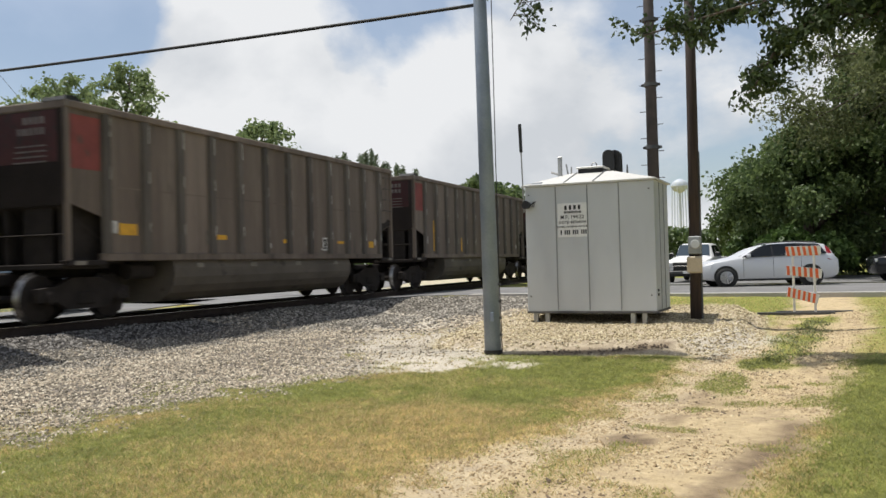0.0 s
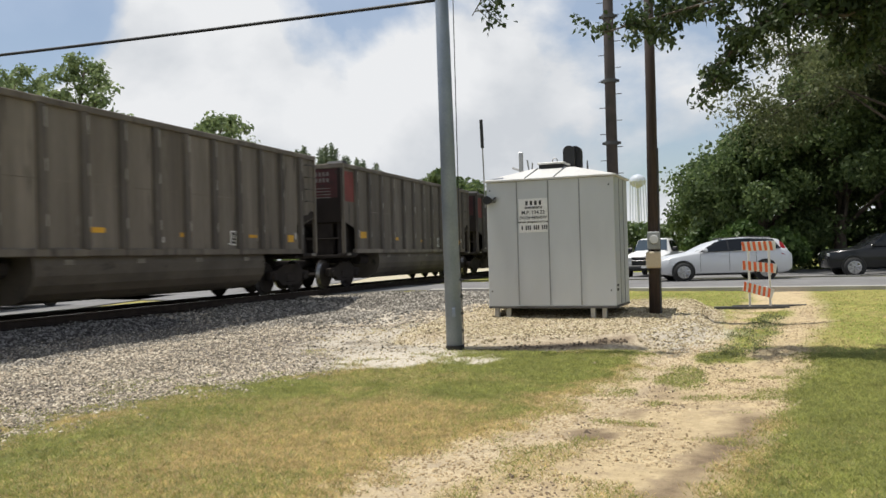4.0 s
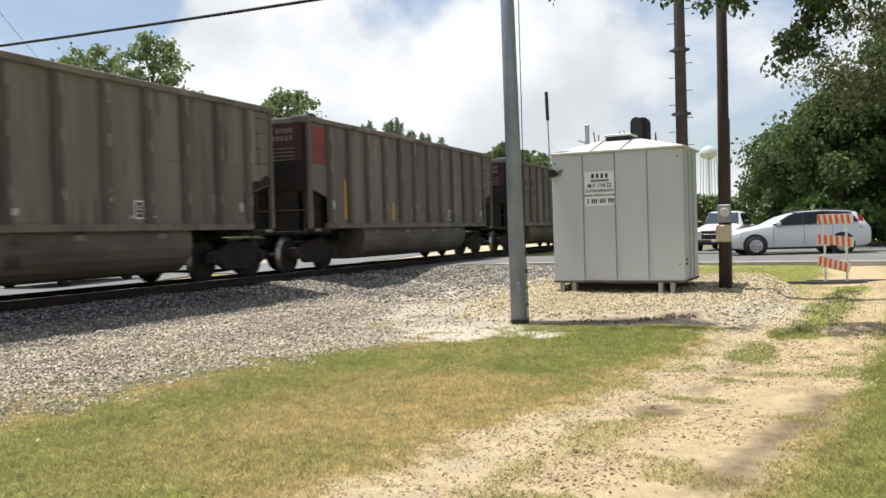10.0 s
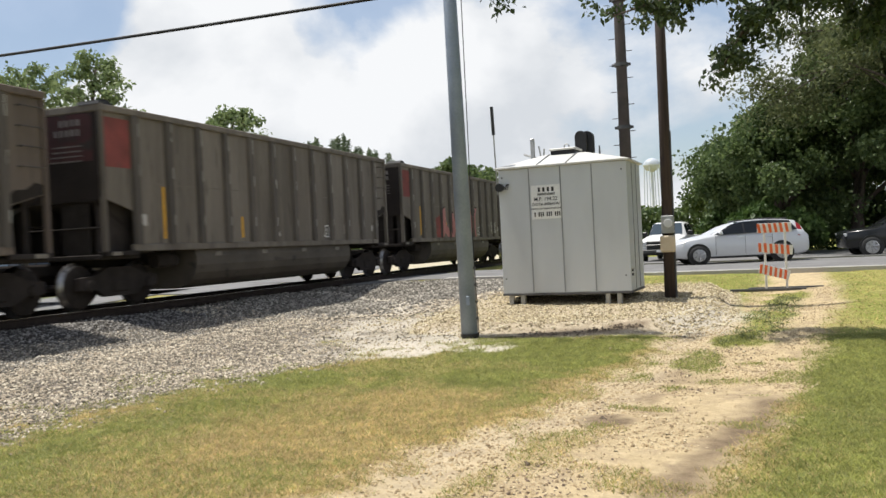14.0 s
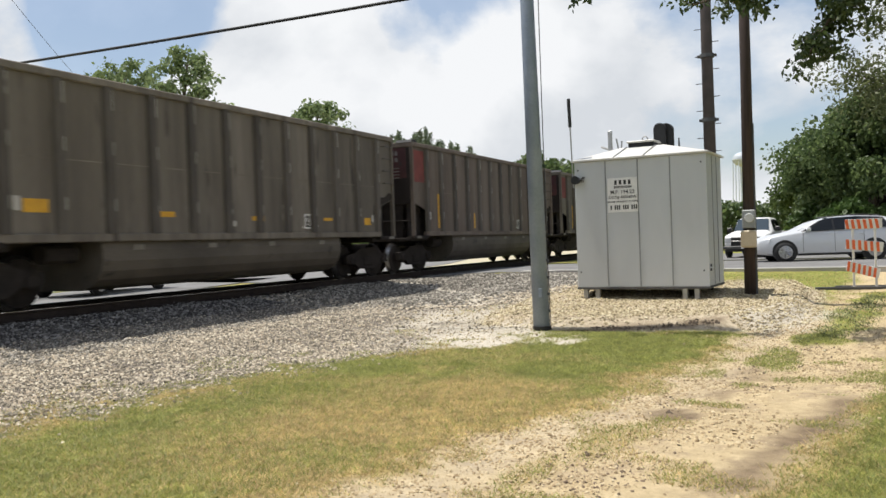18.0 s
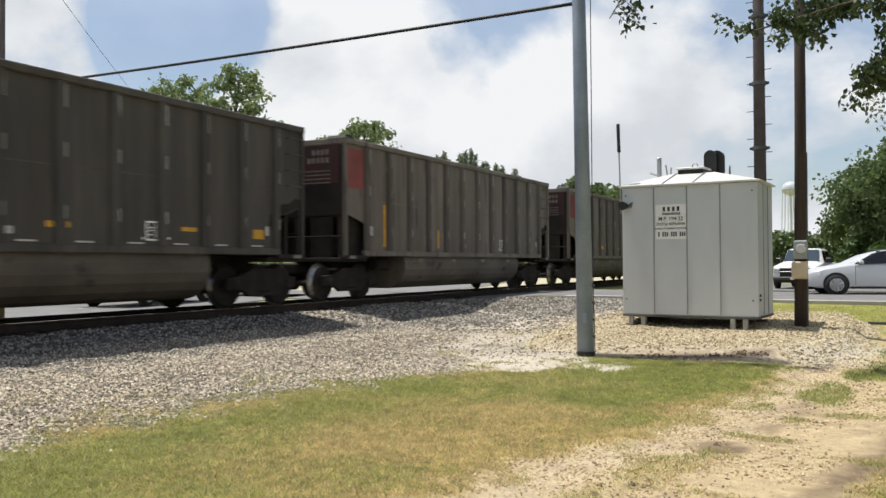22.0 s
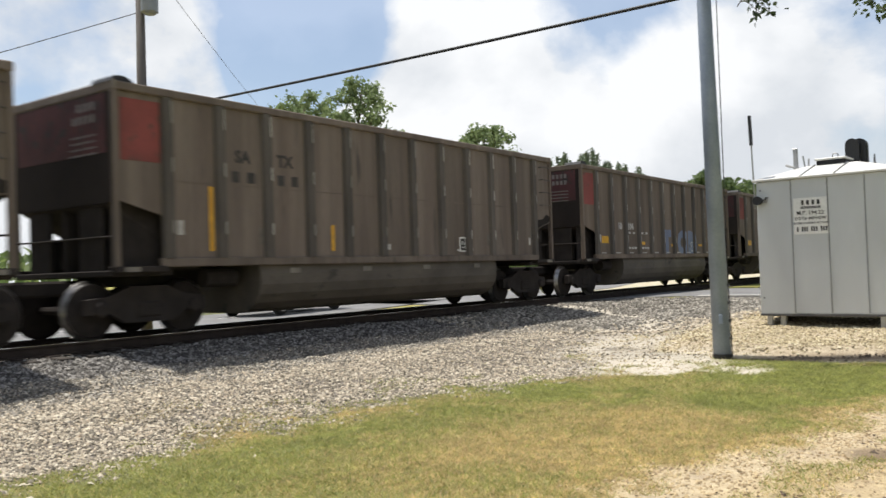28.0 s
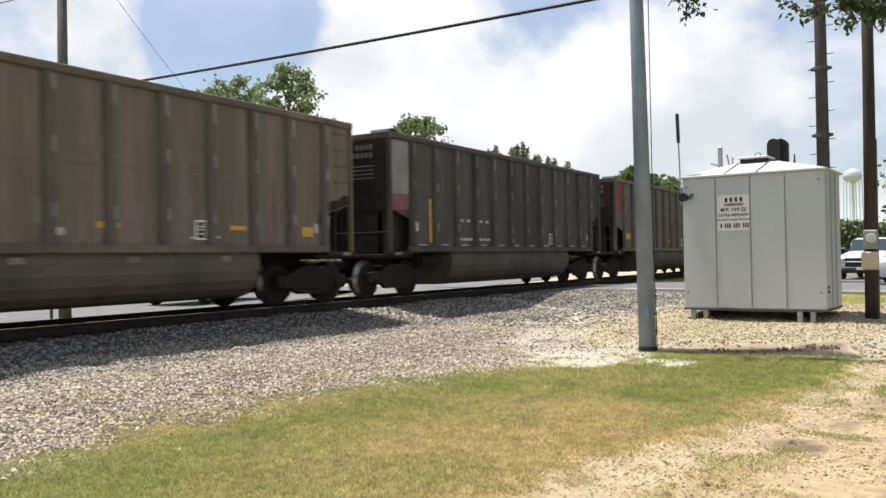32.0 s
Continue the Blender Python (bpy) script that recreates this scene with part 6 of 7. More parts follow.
    for z, h, xs in ((2.11, 0.085, [-0.46, -0.37, -0.28, -0.19]), (2.04, 0.045, [-0.47 + 0.027 * i for i in range(13)]), (1.63, 0.085, [-0.55 + 0.041 * i for i in range(13) if i not in (1, 5, 9)])):
        w = 0.045 if h > 0.08 and len(xs) < 6 else 0.026 if h > 0.05 else 0.018
        for x in xs:
            part("notice_bar", MB().box(x, x + w, -0.021, -0.018, z, z + h), M["ink"], s)
    # a small lamp and the whip aerial at the corner
    lamp = part("wall_lamp", MB().tube([(-W + 0.06, -0.02, 2.24), (-W + 0.06, -0.16, 2.24)], [0.07, 0.085], 10), M["blackplastic"], cab, "black round wall lamp")
    part("lamp_arm", MB().tube([(-W + 0.06, 0.0, 2.20), (-W - 0.03, -0.06, 2.20)], 0.025, 6), M["boxdark"], lamp)
    for k in range(3):
        part("cable_loop", MB().tube([(-W + 0.10 + 0.04 * k, -0.02, 2.20), (-W + 0.16 + 0.03 * k, -0.09, 2.25), (-W + 0.18 + 0.02 * k, -0.02, 2.30)], 0.010, 5), M["blackplastic"], lamp)
    part("aerial_mast", MB().tube([(-W - 0.02, -0.02, 2.1), (-W - 0.05, -0.02, 3.33)], 0.014, 6), M["galv"], cab)
    part("aerial", MB().tube([(-W - 0.05, -0.02, 3.30), (-W - 0.065, -0.02, 3.86)], 0.035, 8), M["blackplastic"], cab, "black aerial rod")
    return cab


build_cabin()


# ---- poles and wires ----
def ground_z(x, y):
    return float(surface(x, y))


def build_poles():
    z = ground_z(-4.4, 13.5)
    p = thing("steel_pole", "tapered blue-grey galvanised steel pole", "pole", pose(-4.42, 13.55, z, 0, -0.7, 0))
    part("shaft", MB().tube([(0, 0, -0.1), (0, 0, 4.5), (0, 0, 9.5)], [0.142, 0.118, 0.09], 20), M["steelpole"], p, smooth=True)
    part("base_collar", MB().tube([(0, 0, -0.05), (0, 0, 0.07)], 0.152, 20), M["blackplastic"], p, "black collar at the foot")
    part("hand_hole", MB().box(0.02, 0.08, -0.147, -0.13, 0.55, 0.70, 0.004), M["steelpole"], p)
    part("ground_wire", MB().tube([(0.16, 0, 0.02), (0.15, 0.0, 1.4), (0.19, 0, 5.0), (0.24, 0, 9.3)], 0.008, 5), M["wire"], p)
    for k in range(4):
        part("wire_clip", MB().box(0.13, 0.17, -0.02, 0.02, 0.3 + 0.28 * k, 0.34 + 0.28 * k), M["boxdark"], p)
    q = thing("wooden_pole", "dark creosoted wooden service pole with meter boxes", "pole", pose(-1.42, 16.95, ground_z(-1.42, 16.95), 0, 0.3, 0))
    part("shaft", MB().tube([(0, 0, -0.1), (0.01, 0, 4), (0, 0, 9)], [0.115, 0.10, 0.085], 14), M["woodpole"], q, smooth=True)
    part("conduit", MB().tube([(0.115, -0.04, 0), (0.11, -0.04, 3.2)], 0.022, 6), M["boxdark"], q)
    mb_ = part("meter_box", MB().box(-0.10, 0.13, -0.26, -0.10, 1.24, 1.58, 0.015), M["meter"], q, "grey electricity meter box")
    part("meter", MB().lathe([(0.075, -0.32), (0.085, -0.31), (0.085, -0.26)], "y", 14, (0.03, 0, 1.43)), M["lamp_clear"], mb_, "round glass meter")
    tb = part("tan_box", MB().box(-0.12, 0.14, -0.28, -0.10, 0.88, 1.20, 0.015), M["tanbox"], q, "tan painted switch box")
    part("box_lid", MB().box(-0.13, 0.15, -0.30, -0.28, 0.90, 1.18, 0.01), M["tanbox"], tb)
    s = thing("transmission_pole", "tall dark steel transmission pole with step pegs", "pole", pose(-4.3, 33.9, 0.4))
    part("shaft", MB().tube([(0, 0, -0.1), (0, 0, 9), (0, 0, 20)], [0.24, 0.205, 0.17], 16), M["darkpole"], s, smooth=True)
    for zc in (5.4, 7.85, 10.4, 13.0):
        part("clamp", MB().tube([(0, 0, zc - 0.07), (0, 0, zc + 0.07)], 0.27, 14), M["boxdark"], s, "bolted band clamp")
        for a in (-1, 1):
            part("clamp_lug", MB().box(a * 0.24, a * 0.36, -0.05, 0.05, zc - 0.05, zc + 0.05, 0.01), M["boxdark"], s)
    for k in range(18):
        zz, a = 4.2 + 0.52 * k, (-1) ** k
        part("step_peg", MB().tube([(a * 0.15, -0.05, zz), (a * 0.44, -0.05, zz)], 0.016, 5), M["boxdark"], s)
    u = thing("utility_pole", "weathered grey utility pole with a transformer can", "pole", pose(-19.9, 13.72, 0.12, 0, 0.3, 0))
    part("shaft", MB().tube([(0, 0, -0.1), (0, 0, 5), (0, 0, 11)], [0.16, 0.135, 0.105], 12), M["oldpole"], u, smooth=True)
    can = part("transformer", MB().lathe([(0.14, 8.5), (0.23, 8.56), (0.23, 9.4), (0.15, 9.48)], "z", 16, (0.34, 0.05, 0)), M["meter"], u, "grey transformer can")
    part("bushing", MB().tube([(0.34, 0.05, 9.45), (0.34, 0.05, 9.7)], 0.035, 8), M["tanbox"], can)
    part("crossarm", MB().box(-1.1, 1.1, -0.06, 0.06, 10.5, 10.62, 0.01), M["oldpole"], u)

    def wire(name, a, b, sag, r, label):
        a, b = Vector(a), Vector(b)
        pts = [a + (b - a) * i / 24 - Vector((0, 0, sag * 4 * (i / 24) * (1 - i / 24))) for i in range(25)]
        tagged(new(name, MB().tube(pts, r, 6).mesh(name, M["wire"], True)), label, "cable")

    wire("overhead_cable", (-4.45, 13.55, 5.84), (-19.9, 13.75, 6.01), 0.05, 0.03, "thick black overhead cable slung across the track")
    wire("service_wire", (-19.9, 13.72, 8.75), (-34.0, 9.0, 7.2), 0.1, 0.012, "thin wire from the utility pole")
    wire("service_wire", (-19.9, 13.72, 10.5), (-60.0, 60.0, 13.0), 0.5, 0.010, "thin far wire from the utility pole")


build_poles()


# ---- barricade ----
def build_barricade():
    b = thing("barricade", "white barricade with orange-striped boards tilted out of line", "barricade", pose(0.56, 19.3, ground_z(0.56, 19.3) + 0.03, 0, 0, 6))
    for x in (-0.20, 0.21):
        part("upright", MB().box(x - 0.022, x + 0.022, -0.02, 0.02, 0, 1.36, 0.004), M["whitesheet"], b)
        part("foot", MB().box(x - 0.75, x + 0.75, -0.04 + x, 0.04 + x, -0.02, 0.04, 0.008), M["boxdark"], b, "dark skid foot")
    for z, tilt, w in ((1.30, 0, 0.34), (0.86, 7, 0.345), (0.37, 16, 0.31)):
        rail = part("board", MB().box(-w, w, -0.012, 0.012, -0.10, 0.10, 0.003), M["whitesheet"], b, "white board with orange stripes", at=pose(0.0 - (0.34 - w), -0.035, z, 0, tilt, 0))
        n = 6
        for k in range(n):
            x = -w + 0.02 + (2 * w - 0.02) * k / n
            part("stripe", MB().prism([(x, -0.096), (x + w / n, -0.096), (x + w / n + 0.03 * (-1 if z < 1.2 else -1), 0.096), (x - 0.03, 0.096)], "y", -0.016, -0.0125), M["orange"], rail)


build_barricade()


# ---- vehicles ----
def vehicle(name, label, st, wheels, paint, at, width, group=""):
    """A body lofted through stations along its length: (u, underside, belt, roof, half width at the belt, half width at the roof)."""
    v = thing(name, label, "car" if "pickup" not in name else "pickup truck", at, group)
    vs, fs, n = [], [], 0
    for u, zb, zw, zr, wb, wr in st:
        half = [(0, zb), (wb * 0.90, zb), (wb * 0.985, zb + 0.10), (wb, (zb + zw) / 2), (wb * 0.985, zw - 0.06), (wb * 0.95, zw), (wr, zr - 0.05), (wr * 0.86, zr), (0, zr + 0.015)]
        ring = half + [(-x, z) for x, z in half[-2:0:-1]]
        n = len(ring)
        vs += [(x, u, z) for x, z in ring]
    for i in range(len(st) - 1):
        for k in range(n):
            fs.append((i * n + k, i * n + (k + 1) % n, (i + 1) * n + (k + 1) % n, (i + 1) * n + k))
    fs += [tuple(range(n)), tuple((len(st) - 1) * n + k for k in range(n))]
    part("body", MB().add(vs, fs), paint, v, smooth=True)
    for y, r in wheels:
        for s in (-1, 1):
            x = s * (width - 0.11)
            part("wheel_arch", MB().lathe([(r + 0.07, -0.012), (r + 0.07, 0.016)], "x", 22, (s * (width - 0.012), y, r + 0.02)), M["blackplastic"], v)
            w = part("wheel", MB().lathe([(r * 0.7, -0.10), (r * 0.95, -0.09), (r, -0.06), (r, 0.06), (r * 0.95, 0.09), (r * 0.7, 0.10)], "x", 24, (x + s * 0.06, y, r)), M["tyre"], v, smooth=True)
            part("rim", MB().lathe([(r * 0.66, 0.0), (r * 0.66, 0.03), (r * 0.56, 0.02)], "x", 20, (x + s * 0.165 - (0.03 if s < 0 else 0), y, r)), M["boxdark"], w)
            part("rim_lip", MB().lathe([(r * 0.67, 0.0), (r * 0.67, 0.012), (r * 0.60, 0.016), (r * 0.60, 0.0)], "x", 24, (x + s * 0.195 - (0.012 if s < 0 else 0), y, r)), M["alloy"], w)
            for k in range(7):
                a = k * 2 * math.pi / 7 + 0.3
                ox = x + s * (0.06 + 0.105)
                p0, p1 = (ox + s * 0.02, y + 0.05 * math.cos(a), r + 0.05 * math.sin(a)), (ox + s * 0.02, y + r * 0.62 * math.cos(a), r + r * 0.62 * math.sin(a))
                part("spoke", MB().tube([p0, p1], [0.05, 0.038], 5), M["alloy"], w)
    return v


def pane(v, name, pts, m, label=""):
    """A pane between four points, 8 mm thick."""
    pts = [Vector(p) for p in pts]
    nrm = (pts[1] - pts[0]).cross(pts[2] - pts[0]).normalized() * 0.004
    k = len(pts)
    part(name, MB().add([p + nrm for p in pts] + [p - nrm for p in pts], [tuple(range(k)), tuple(range(2 * k - 1, k - 1, -1))] + [(i, (i + 1) % k, (i + 1) % k + k, i + k) for i in range(k)]), m, v, label)


def build_wagon():
    # nose at -y in its own space
    st = [(-2.22, 0.34, 0.62, 0.63, 0.62, 0.50), (-2.12, 0.26, 0.74, 0.76, 0.80, 0.66), (-1.75, 0.20, 0.86, 0.88, 0.87, 0.72), (-1.20, 0.19, 0.95, 0.98, 0.88, 0.74), (-0.98, 0.19, 0.98, 1.03, 0.885, 0.74),
          (-0.45, 0.19, 0.98, 1.30, 0.885, 0.66), (0.05, 0.19, 0.985, 1.44, 0.885, 0.62), (0.8, 0.19, 1.0, 1.485, 0.885, 0.61), (1.55, 0.20, 1.03, 1.45, 0.88, 0.60), (1.85, 0.22, 1.05, 1.40, 0.87, 0.58), (2.08, 0.27, 1.02, 1.16, 0.83, 0.62), (2.24, 0.36, 0.86, 0.90, 0.74, 0.6), (2.26, 0.42, 0.70, 0.71, 0.68, 0.55)]
    at = pose(-0.38, 29.6, 0.505, 0, 0, -75) @ Matrix.Diagonal((0.96, 0.96, 0.92, 1))
    v = vehicle("station_wagon", "silver compact station wagon waiting on the street", st, ((-1.38, 0.32), (1.32, 0.32)), M["silver"], at, 0.885)
    for s in (-1, 1):
        x, xr = s * 0.872, s * 0.652
        pane(v, "window_trim", [(x, -0.86, 1.0), (x * 0.99, 1.84, 1.075), (xr * 0.95, 1.66, 1.40), (xr * 0.985, 0.9, 1.45), (xr * 1.0, 0.1, 1.425), (xr * 1.04, -0.28, 1.345)], M["blackplastic"], "black window surround")
        x, xr = x + s * 0.006, xr + s * 0.006
        pane(v, "side_window", [(x, -0.72, 1.02), (x, 0.10, 1.025), (xr * 1.0, 0.10, 1.415), (xr * 1.03, -0.20, 1.355)], M["glass"], "tinted window")
        pane(v, "side_window", [(x, 0.16, 1.03), (x, 0.98, 1.05), (xr * 0.99, 0.90, 1.438), (xr, 0.16, 1.42)], M["glass"], "tinted window")
        pane(v, "side_window", [(x, 1.04, 1.06), (x * 0.99, 1.78, 1.09), (xr * 0.96, 1.62, 1.39), (xr * 0.985, 0.96, 1.438)], M["glass"], "tinted window")
        pane(v, "tail_lamp", [(s * 0.80, 2.12, 0.82), (s * 0.872, 1.86, 0.88), (s * 0.68, 1.84, 1.34), (s * 0.62, 1.98, 1.26)], M["lamp_red"], "red tail lamp")
        pane(v, "head_lamp", [(s * 0.62, -2.20, 0.60), (s * 0.86, -1.86, 0.66), (s * 0.86, -1.80, 0.78), (s * 0.66, -2.10, 0.72)], M["lamp_clear"], "clear head lamp")
        part("mirror", MB().box(s * 0.88, s * 1.05, -0.72, -0.60, 1.0, 1.13, 0.03), M["silver"], v)
        for y in (-0.05, 0.86):
            part("door_handle", MB().box(s * 0.885, s * 0.905, y, y + 0.17, 0.86, 0.89, 0.006), M["silver"], v)
        part("roof_rail", MB().tube([(s * 0.56, -0.05, 1.47), (s * 0.56, 0.8, 1.52), (s * 0.56, 1.6, 1.48)], 0.018, 6), M["boxdark"], v)
        for y in (-0.82, 0.14, 1.02):
            part("door_seam", MB().box(s * 0.8845, s * 0.8875, y, y + 0.010, 0.32, 0.97), M["blackplastic"], v)
        part("sill_trim", MB().box(s * 0.83, s * 0.87, -1.0, 1.0, 0.19, 0.26, 0.01), M["blackplastic"], v)
    pane(v, "windscreen", [(-0.70, -0.93, 1.03), (0.70, -0.93, 1.03), (0.60, 0.0, 1.44), (-0.60, 0.0, 1.44)], M["windshield"])
    pane(v, "rear_window", [(-0.6, 2.06, 1.06), (0.6, 2.06, 1.06), (0.54, 1.88, 1.37), (-0.54, 1.88, 1.37)], M["glass"])
    part("rear_reflector", MB().box(-0.82, -0.70, 2.14, 2.2, 0.42, 0.47), M["lamp_red"], v)
    part("grille", MB().box(-0.4, 0.4, -2.24, -2.18, 0.40, 0.52, 0.01), M["blackplastic"], v)
    return v


def build_pickup(name, label, paint, at, plain=False):
    st = [(-2.80, 0.50, 0.98, 1.00, 0.86, 0.74), (-2.72, 0.42, 1.08, 1.11, 0.96, 0.80), (-1.5, 0.40, 1.20, 1.24, 1.0, 0.82), (-1.30, 0.40, 1.24, 1.31, 1.0, 0.80), (-0.72, 0.40, 1.26, 1.86, 1.0, 0.74), (-0.3, 0.40, 1.26, 1.92, 1.0, 0.73), (0.9, 0.40, 1.26, 1.91, 1.0, 0.73), (1.10, 0.40, 1.26, 1.86, 1.0, 0.74), (1.14, 0.42, 1.22, 1.24, 1.0, 0.93), (2.90, 0.46, 1.22, 1.24, 1.0, 0.93), (2.94, 0.50, 1.20, 1.22, 0.98, 0.9)]
    v = vehicle(name, label, st, ((-1.85, 0.40), (1.85, 0.40)), paint, at, 1.0)
    pane(v, "windscreen", [(-0.80, -1.31, 1.315), (0.80, -1.31, 1.315), (0.70, -0.75, 1.855), (-0.70, -0.75, 1.855)], M["windshield"])
    for s in (-1, 1):
        pane(v, "side_window", [(s * 0.975, -0.95, 1.26), (s * 0.975, 0.02, 1.26), (s * 0.76, 0.02, 1.82), (s * 0.775, -0.6, 1.78)], M["glass"])
        pane(v, "side_window", [(s * 0.975, 0.10, 1.26), (s * 0.975, 0.98, 1.26), (s * 0.765, 0.92, 1.80), (s * 0.76, 0.10, 1.82)], M["glass"])
        part("mirror", MB().box(s * 1.0, s * 1.24, -0.95, -0.82, 1.25, 1.47, 0.03), M["blackplastic"], v)
        part("head_lamp", MB().box(s * 0.66, s * 0.92, -2.83, -2.70, 0.76, 0.98, 0.02), M["lamp_clear"], v, "clear head lamp")
    part("grille", MB().box(-0.65, 0.65, -2.84, -2.70, 0.60, 1.0, 0.02), M["blackplastic"], v)
    part("grille_bar", MB().box(-0.66, 0.66, -2.86, -2.80, 0.79, 0.84, 0.01), M["chrome"], v)
    part("bumper", MB().box(-0.98, 0.98, -2.95, -2.74, 0.44, 0.60, 0.04), M["boxdark"] if not plain else M["blackplastic"], v)
    part("air_dam", MB().box(-0.9, 0.9, -2.86, -2.7, 0.32, 0.48, 0.03), M["blackplastic"], v)
    part("frame_rail", MB().box(-0.5, 0.5, -2.2, 2.6, 0.34, 0.46), M["blackplastic"], v)
    part("number_plate", MB().box(-0.16, 0.16, -2.965, -2.95, 0.46, 0.58), M["sign"], v, "plain pale plate")
    return v


build_wagon()
build_pickup("pickup_truck", "white pickup truck facing the crossing", M["whitepaint"], pose(-3.22, 40.0, 0.37, 0, 0, -6) @ Matrix.Diagonal((0.89, 0.89, 0.89, 1)))
build_pickup("pickup_truck", "dark grey pickup truck parked on the far lane", M["greypaint"], pose(-22.9, 21.6, 0.16, 0, 0, 14), True)
build_pickup("pickup_truck", "dark pickup truck parked under the trees", M["greypaint"], pose(9.2, 45.0, 0.34, 0, 0, 80), True)


def build_suv():
    st = [(-2.25, 0.42, 0.86, 0.88, 0.78, 0.64), (-2.15, 0.34, 0.96, 0.99, 0.9, 0.74), (-1.2, 0.30, 1.05, 1.09, 0.93, 0.76), (-1.0, 0.30, 1.08, 1.14, 0.93, 0.75), (-0.4, 0.30, 1.09, 1.55, 0.93, 0.68), (0.2, 0.30, 1.10, 1.66, 0.93, 0.67), (1.5, 0.30, 1.12, 1.63, 0.93, 0.66), (2.0, 0.34, 1.12, 1.5, 0.9, 0.66), (2.25, 0.42, 1.0, 1.06, 0.84, 0.7)]
    v = vehicle("suv", "black sport utility car parked under the trees", st, ((-1.35, 0.36), (1.35, 0.36)), M["blackpaint"], pose(5.6, 35.9, 0.345, 0, 0, -84), 0.93)
    for s in (-1, 1):
        pane(v, "side_window", [(s * 0.915, -0.75, 1.13), (s * 0.915, 0.25, 1.13), (s * 0.71, 0.25, 1.60), (s * 0.715, -0.25, 1.55)], M["glass"])
        pane(v, "side_window", [(s * 0.915, 0.33, 1.14), (s * 0.915, 1.6, 1.15), (s * 0.70, 1.45, 1.58), (s * 0.71, 0.33, 1.60)], M["glass"])
        part("mirror", MB().box(s * 0.93, s * 1.1, -0.75, -0.63, 1.1, 1.24, 0.03), M["blackpaint"], v)
        part("head_lamp", MB().box(s * 0.55, s * 0.86, -2.24, -2.1, 0.78, 0.90, 0.02), M["lamp_clear"], v, "clear head lamp")
    pane(v, "windscreen", [(-0.72, -0.98, 1.13), (0.72, -0.98, 1.13), (0.65, -0.1, 1.6), (-0.65, -0.1, 1.6)], M["windshield"])


build_suv()


# ---- trees ----
def leaves(pts, size, r, m, name, stretch=1.0):
    """Single bent leaves, each a folded diamond, about the given places."""
    n = len(pts)
    d = r.normal(size=(n, 3)); d /= np.linalg.norm(d, axis=1, keepdims=True)
    d[:, 2] -= 0.25
    e = np.cross(d, r.normal(size=(n, 3))); e /= np.linalg.norm(e, axis=1, keepdims=True)
    s = (size * r.uniform(0.6, 1.4, n))[:, None]
    up = np.cross(d, e)
    tip, mid = pts + d * s * stretch, pts + d * s * 0.45 * stretch
    v = np.stack([pts, mid + e * s * 0.42 + up * s * 0.12, tip, mid - e * s * 0.42 + up * s * 0.12], 1)
    f = np.arange(n * 4).reshape(-1, 4)
    return raw(name, v.reshape(-1, 3), f, m)


def limbs(base, top, spread, count, r, trunk_r, droop=0.0, start=0.3):
    """Trunk and limbs as tapered tubes; gives the mesh and the ends of the twigs."""
    mb, tips = MB(), []
    h = top - base[2]
    line = [Vector(base)]
    for i in range(1, 7):
        line.append(Vector((base[0] + r.uniform(-0.02, 0.02) * h, base[1] + r.uniform(-0.02, 0.02) * h, base[2] + h * 0.85 * i / 6)))
    mb.tube(line, [trunk_r * (1.15 - 0.95 * i / 6) for i in range(7)], 8)
    for k in range(count):
        u = start + (1 - start) * (k + 0.5) / count
        i = min(5, int(u * 6))
        p = line[i].lerp(line[i + 1], u * 6 - i)
        a = k * 2.4 + r.uniform(-0.4, 0.4)
        reach = spread * (1.05 - 0.75 * ((u - start) / (1 - start)) ** 1.5) * r.uniform(0.7, 1.1)
        out = Vector((math.cos(a), math.sin(a), 0))
        q1 = p + out * reach * 0.5 + Vector((0, 0, reach * r.uniform(0.25, 0.5)))
        q2 = q1 + out * reach * 0.5 + Vector((0, 0, reach * (r.uniform(0.0, 0.35) - droop)))
        rr = trunk_r * 0.38 * (1.1 - u)
        mb.tube([p, q1, q2], [rr + 0.01, rr * 0.6 + 0.008, 0.012], 5)
        tips += [q2, q1.lerp(q2, 0.5), q1]
        for _ in range(3):
            q = q1.lerp(q2, r.uniform(0.1, 0.9))
            e = q + Vector((r.uniform(-1, 1), r.uniform(-1, 1), r.uniform(-0.3, 0.8))) * reach * 0.35
            mb.tube([q, e], [rr * 0.35 + 0.006, 0.008], 4)
            tips += [e, q.lerp(e, 0.5)]
    return mb, tips


def tree(name, label, base, top, spread, count, leaf, size, per, clump, m, seed, trunk_r, droop=0.0, start=0.3, group="", flat=0.7):
    r = np.random.default_rng(seed)
    t = thing(name, label, "tree", None, group)
    mb, tips = limbs(base, top, spread, count, r, trunk_r, droop, start)
    part("trunk", mb, M["bark"], t, smooth=True)
    tips = np.array([tuple(p) for p in tips])
    idx = np.repeat(np.arange(len(tips)), per)
    # leaves sit in tufts on a shell about each twig, leaving gaps between
    off = r.normal(size=(len(idx), 3)); off /= np.linalg.norm(off, axis=1, keepdims=True)
    off *= (clump * r.uniform(0.25, 1.0, len(idx)) ** 0.6)[:, None] * np.repeat(r.uniform(0.55, 1.25, len(tips)), per)[:, None]
    off[:, 2] *= flat
    part("crown", leaves(tips[idx] + off, size, r, M[m], "crown", 1.3), None, t)
    return t


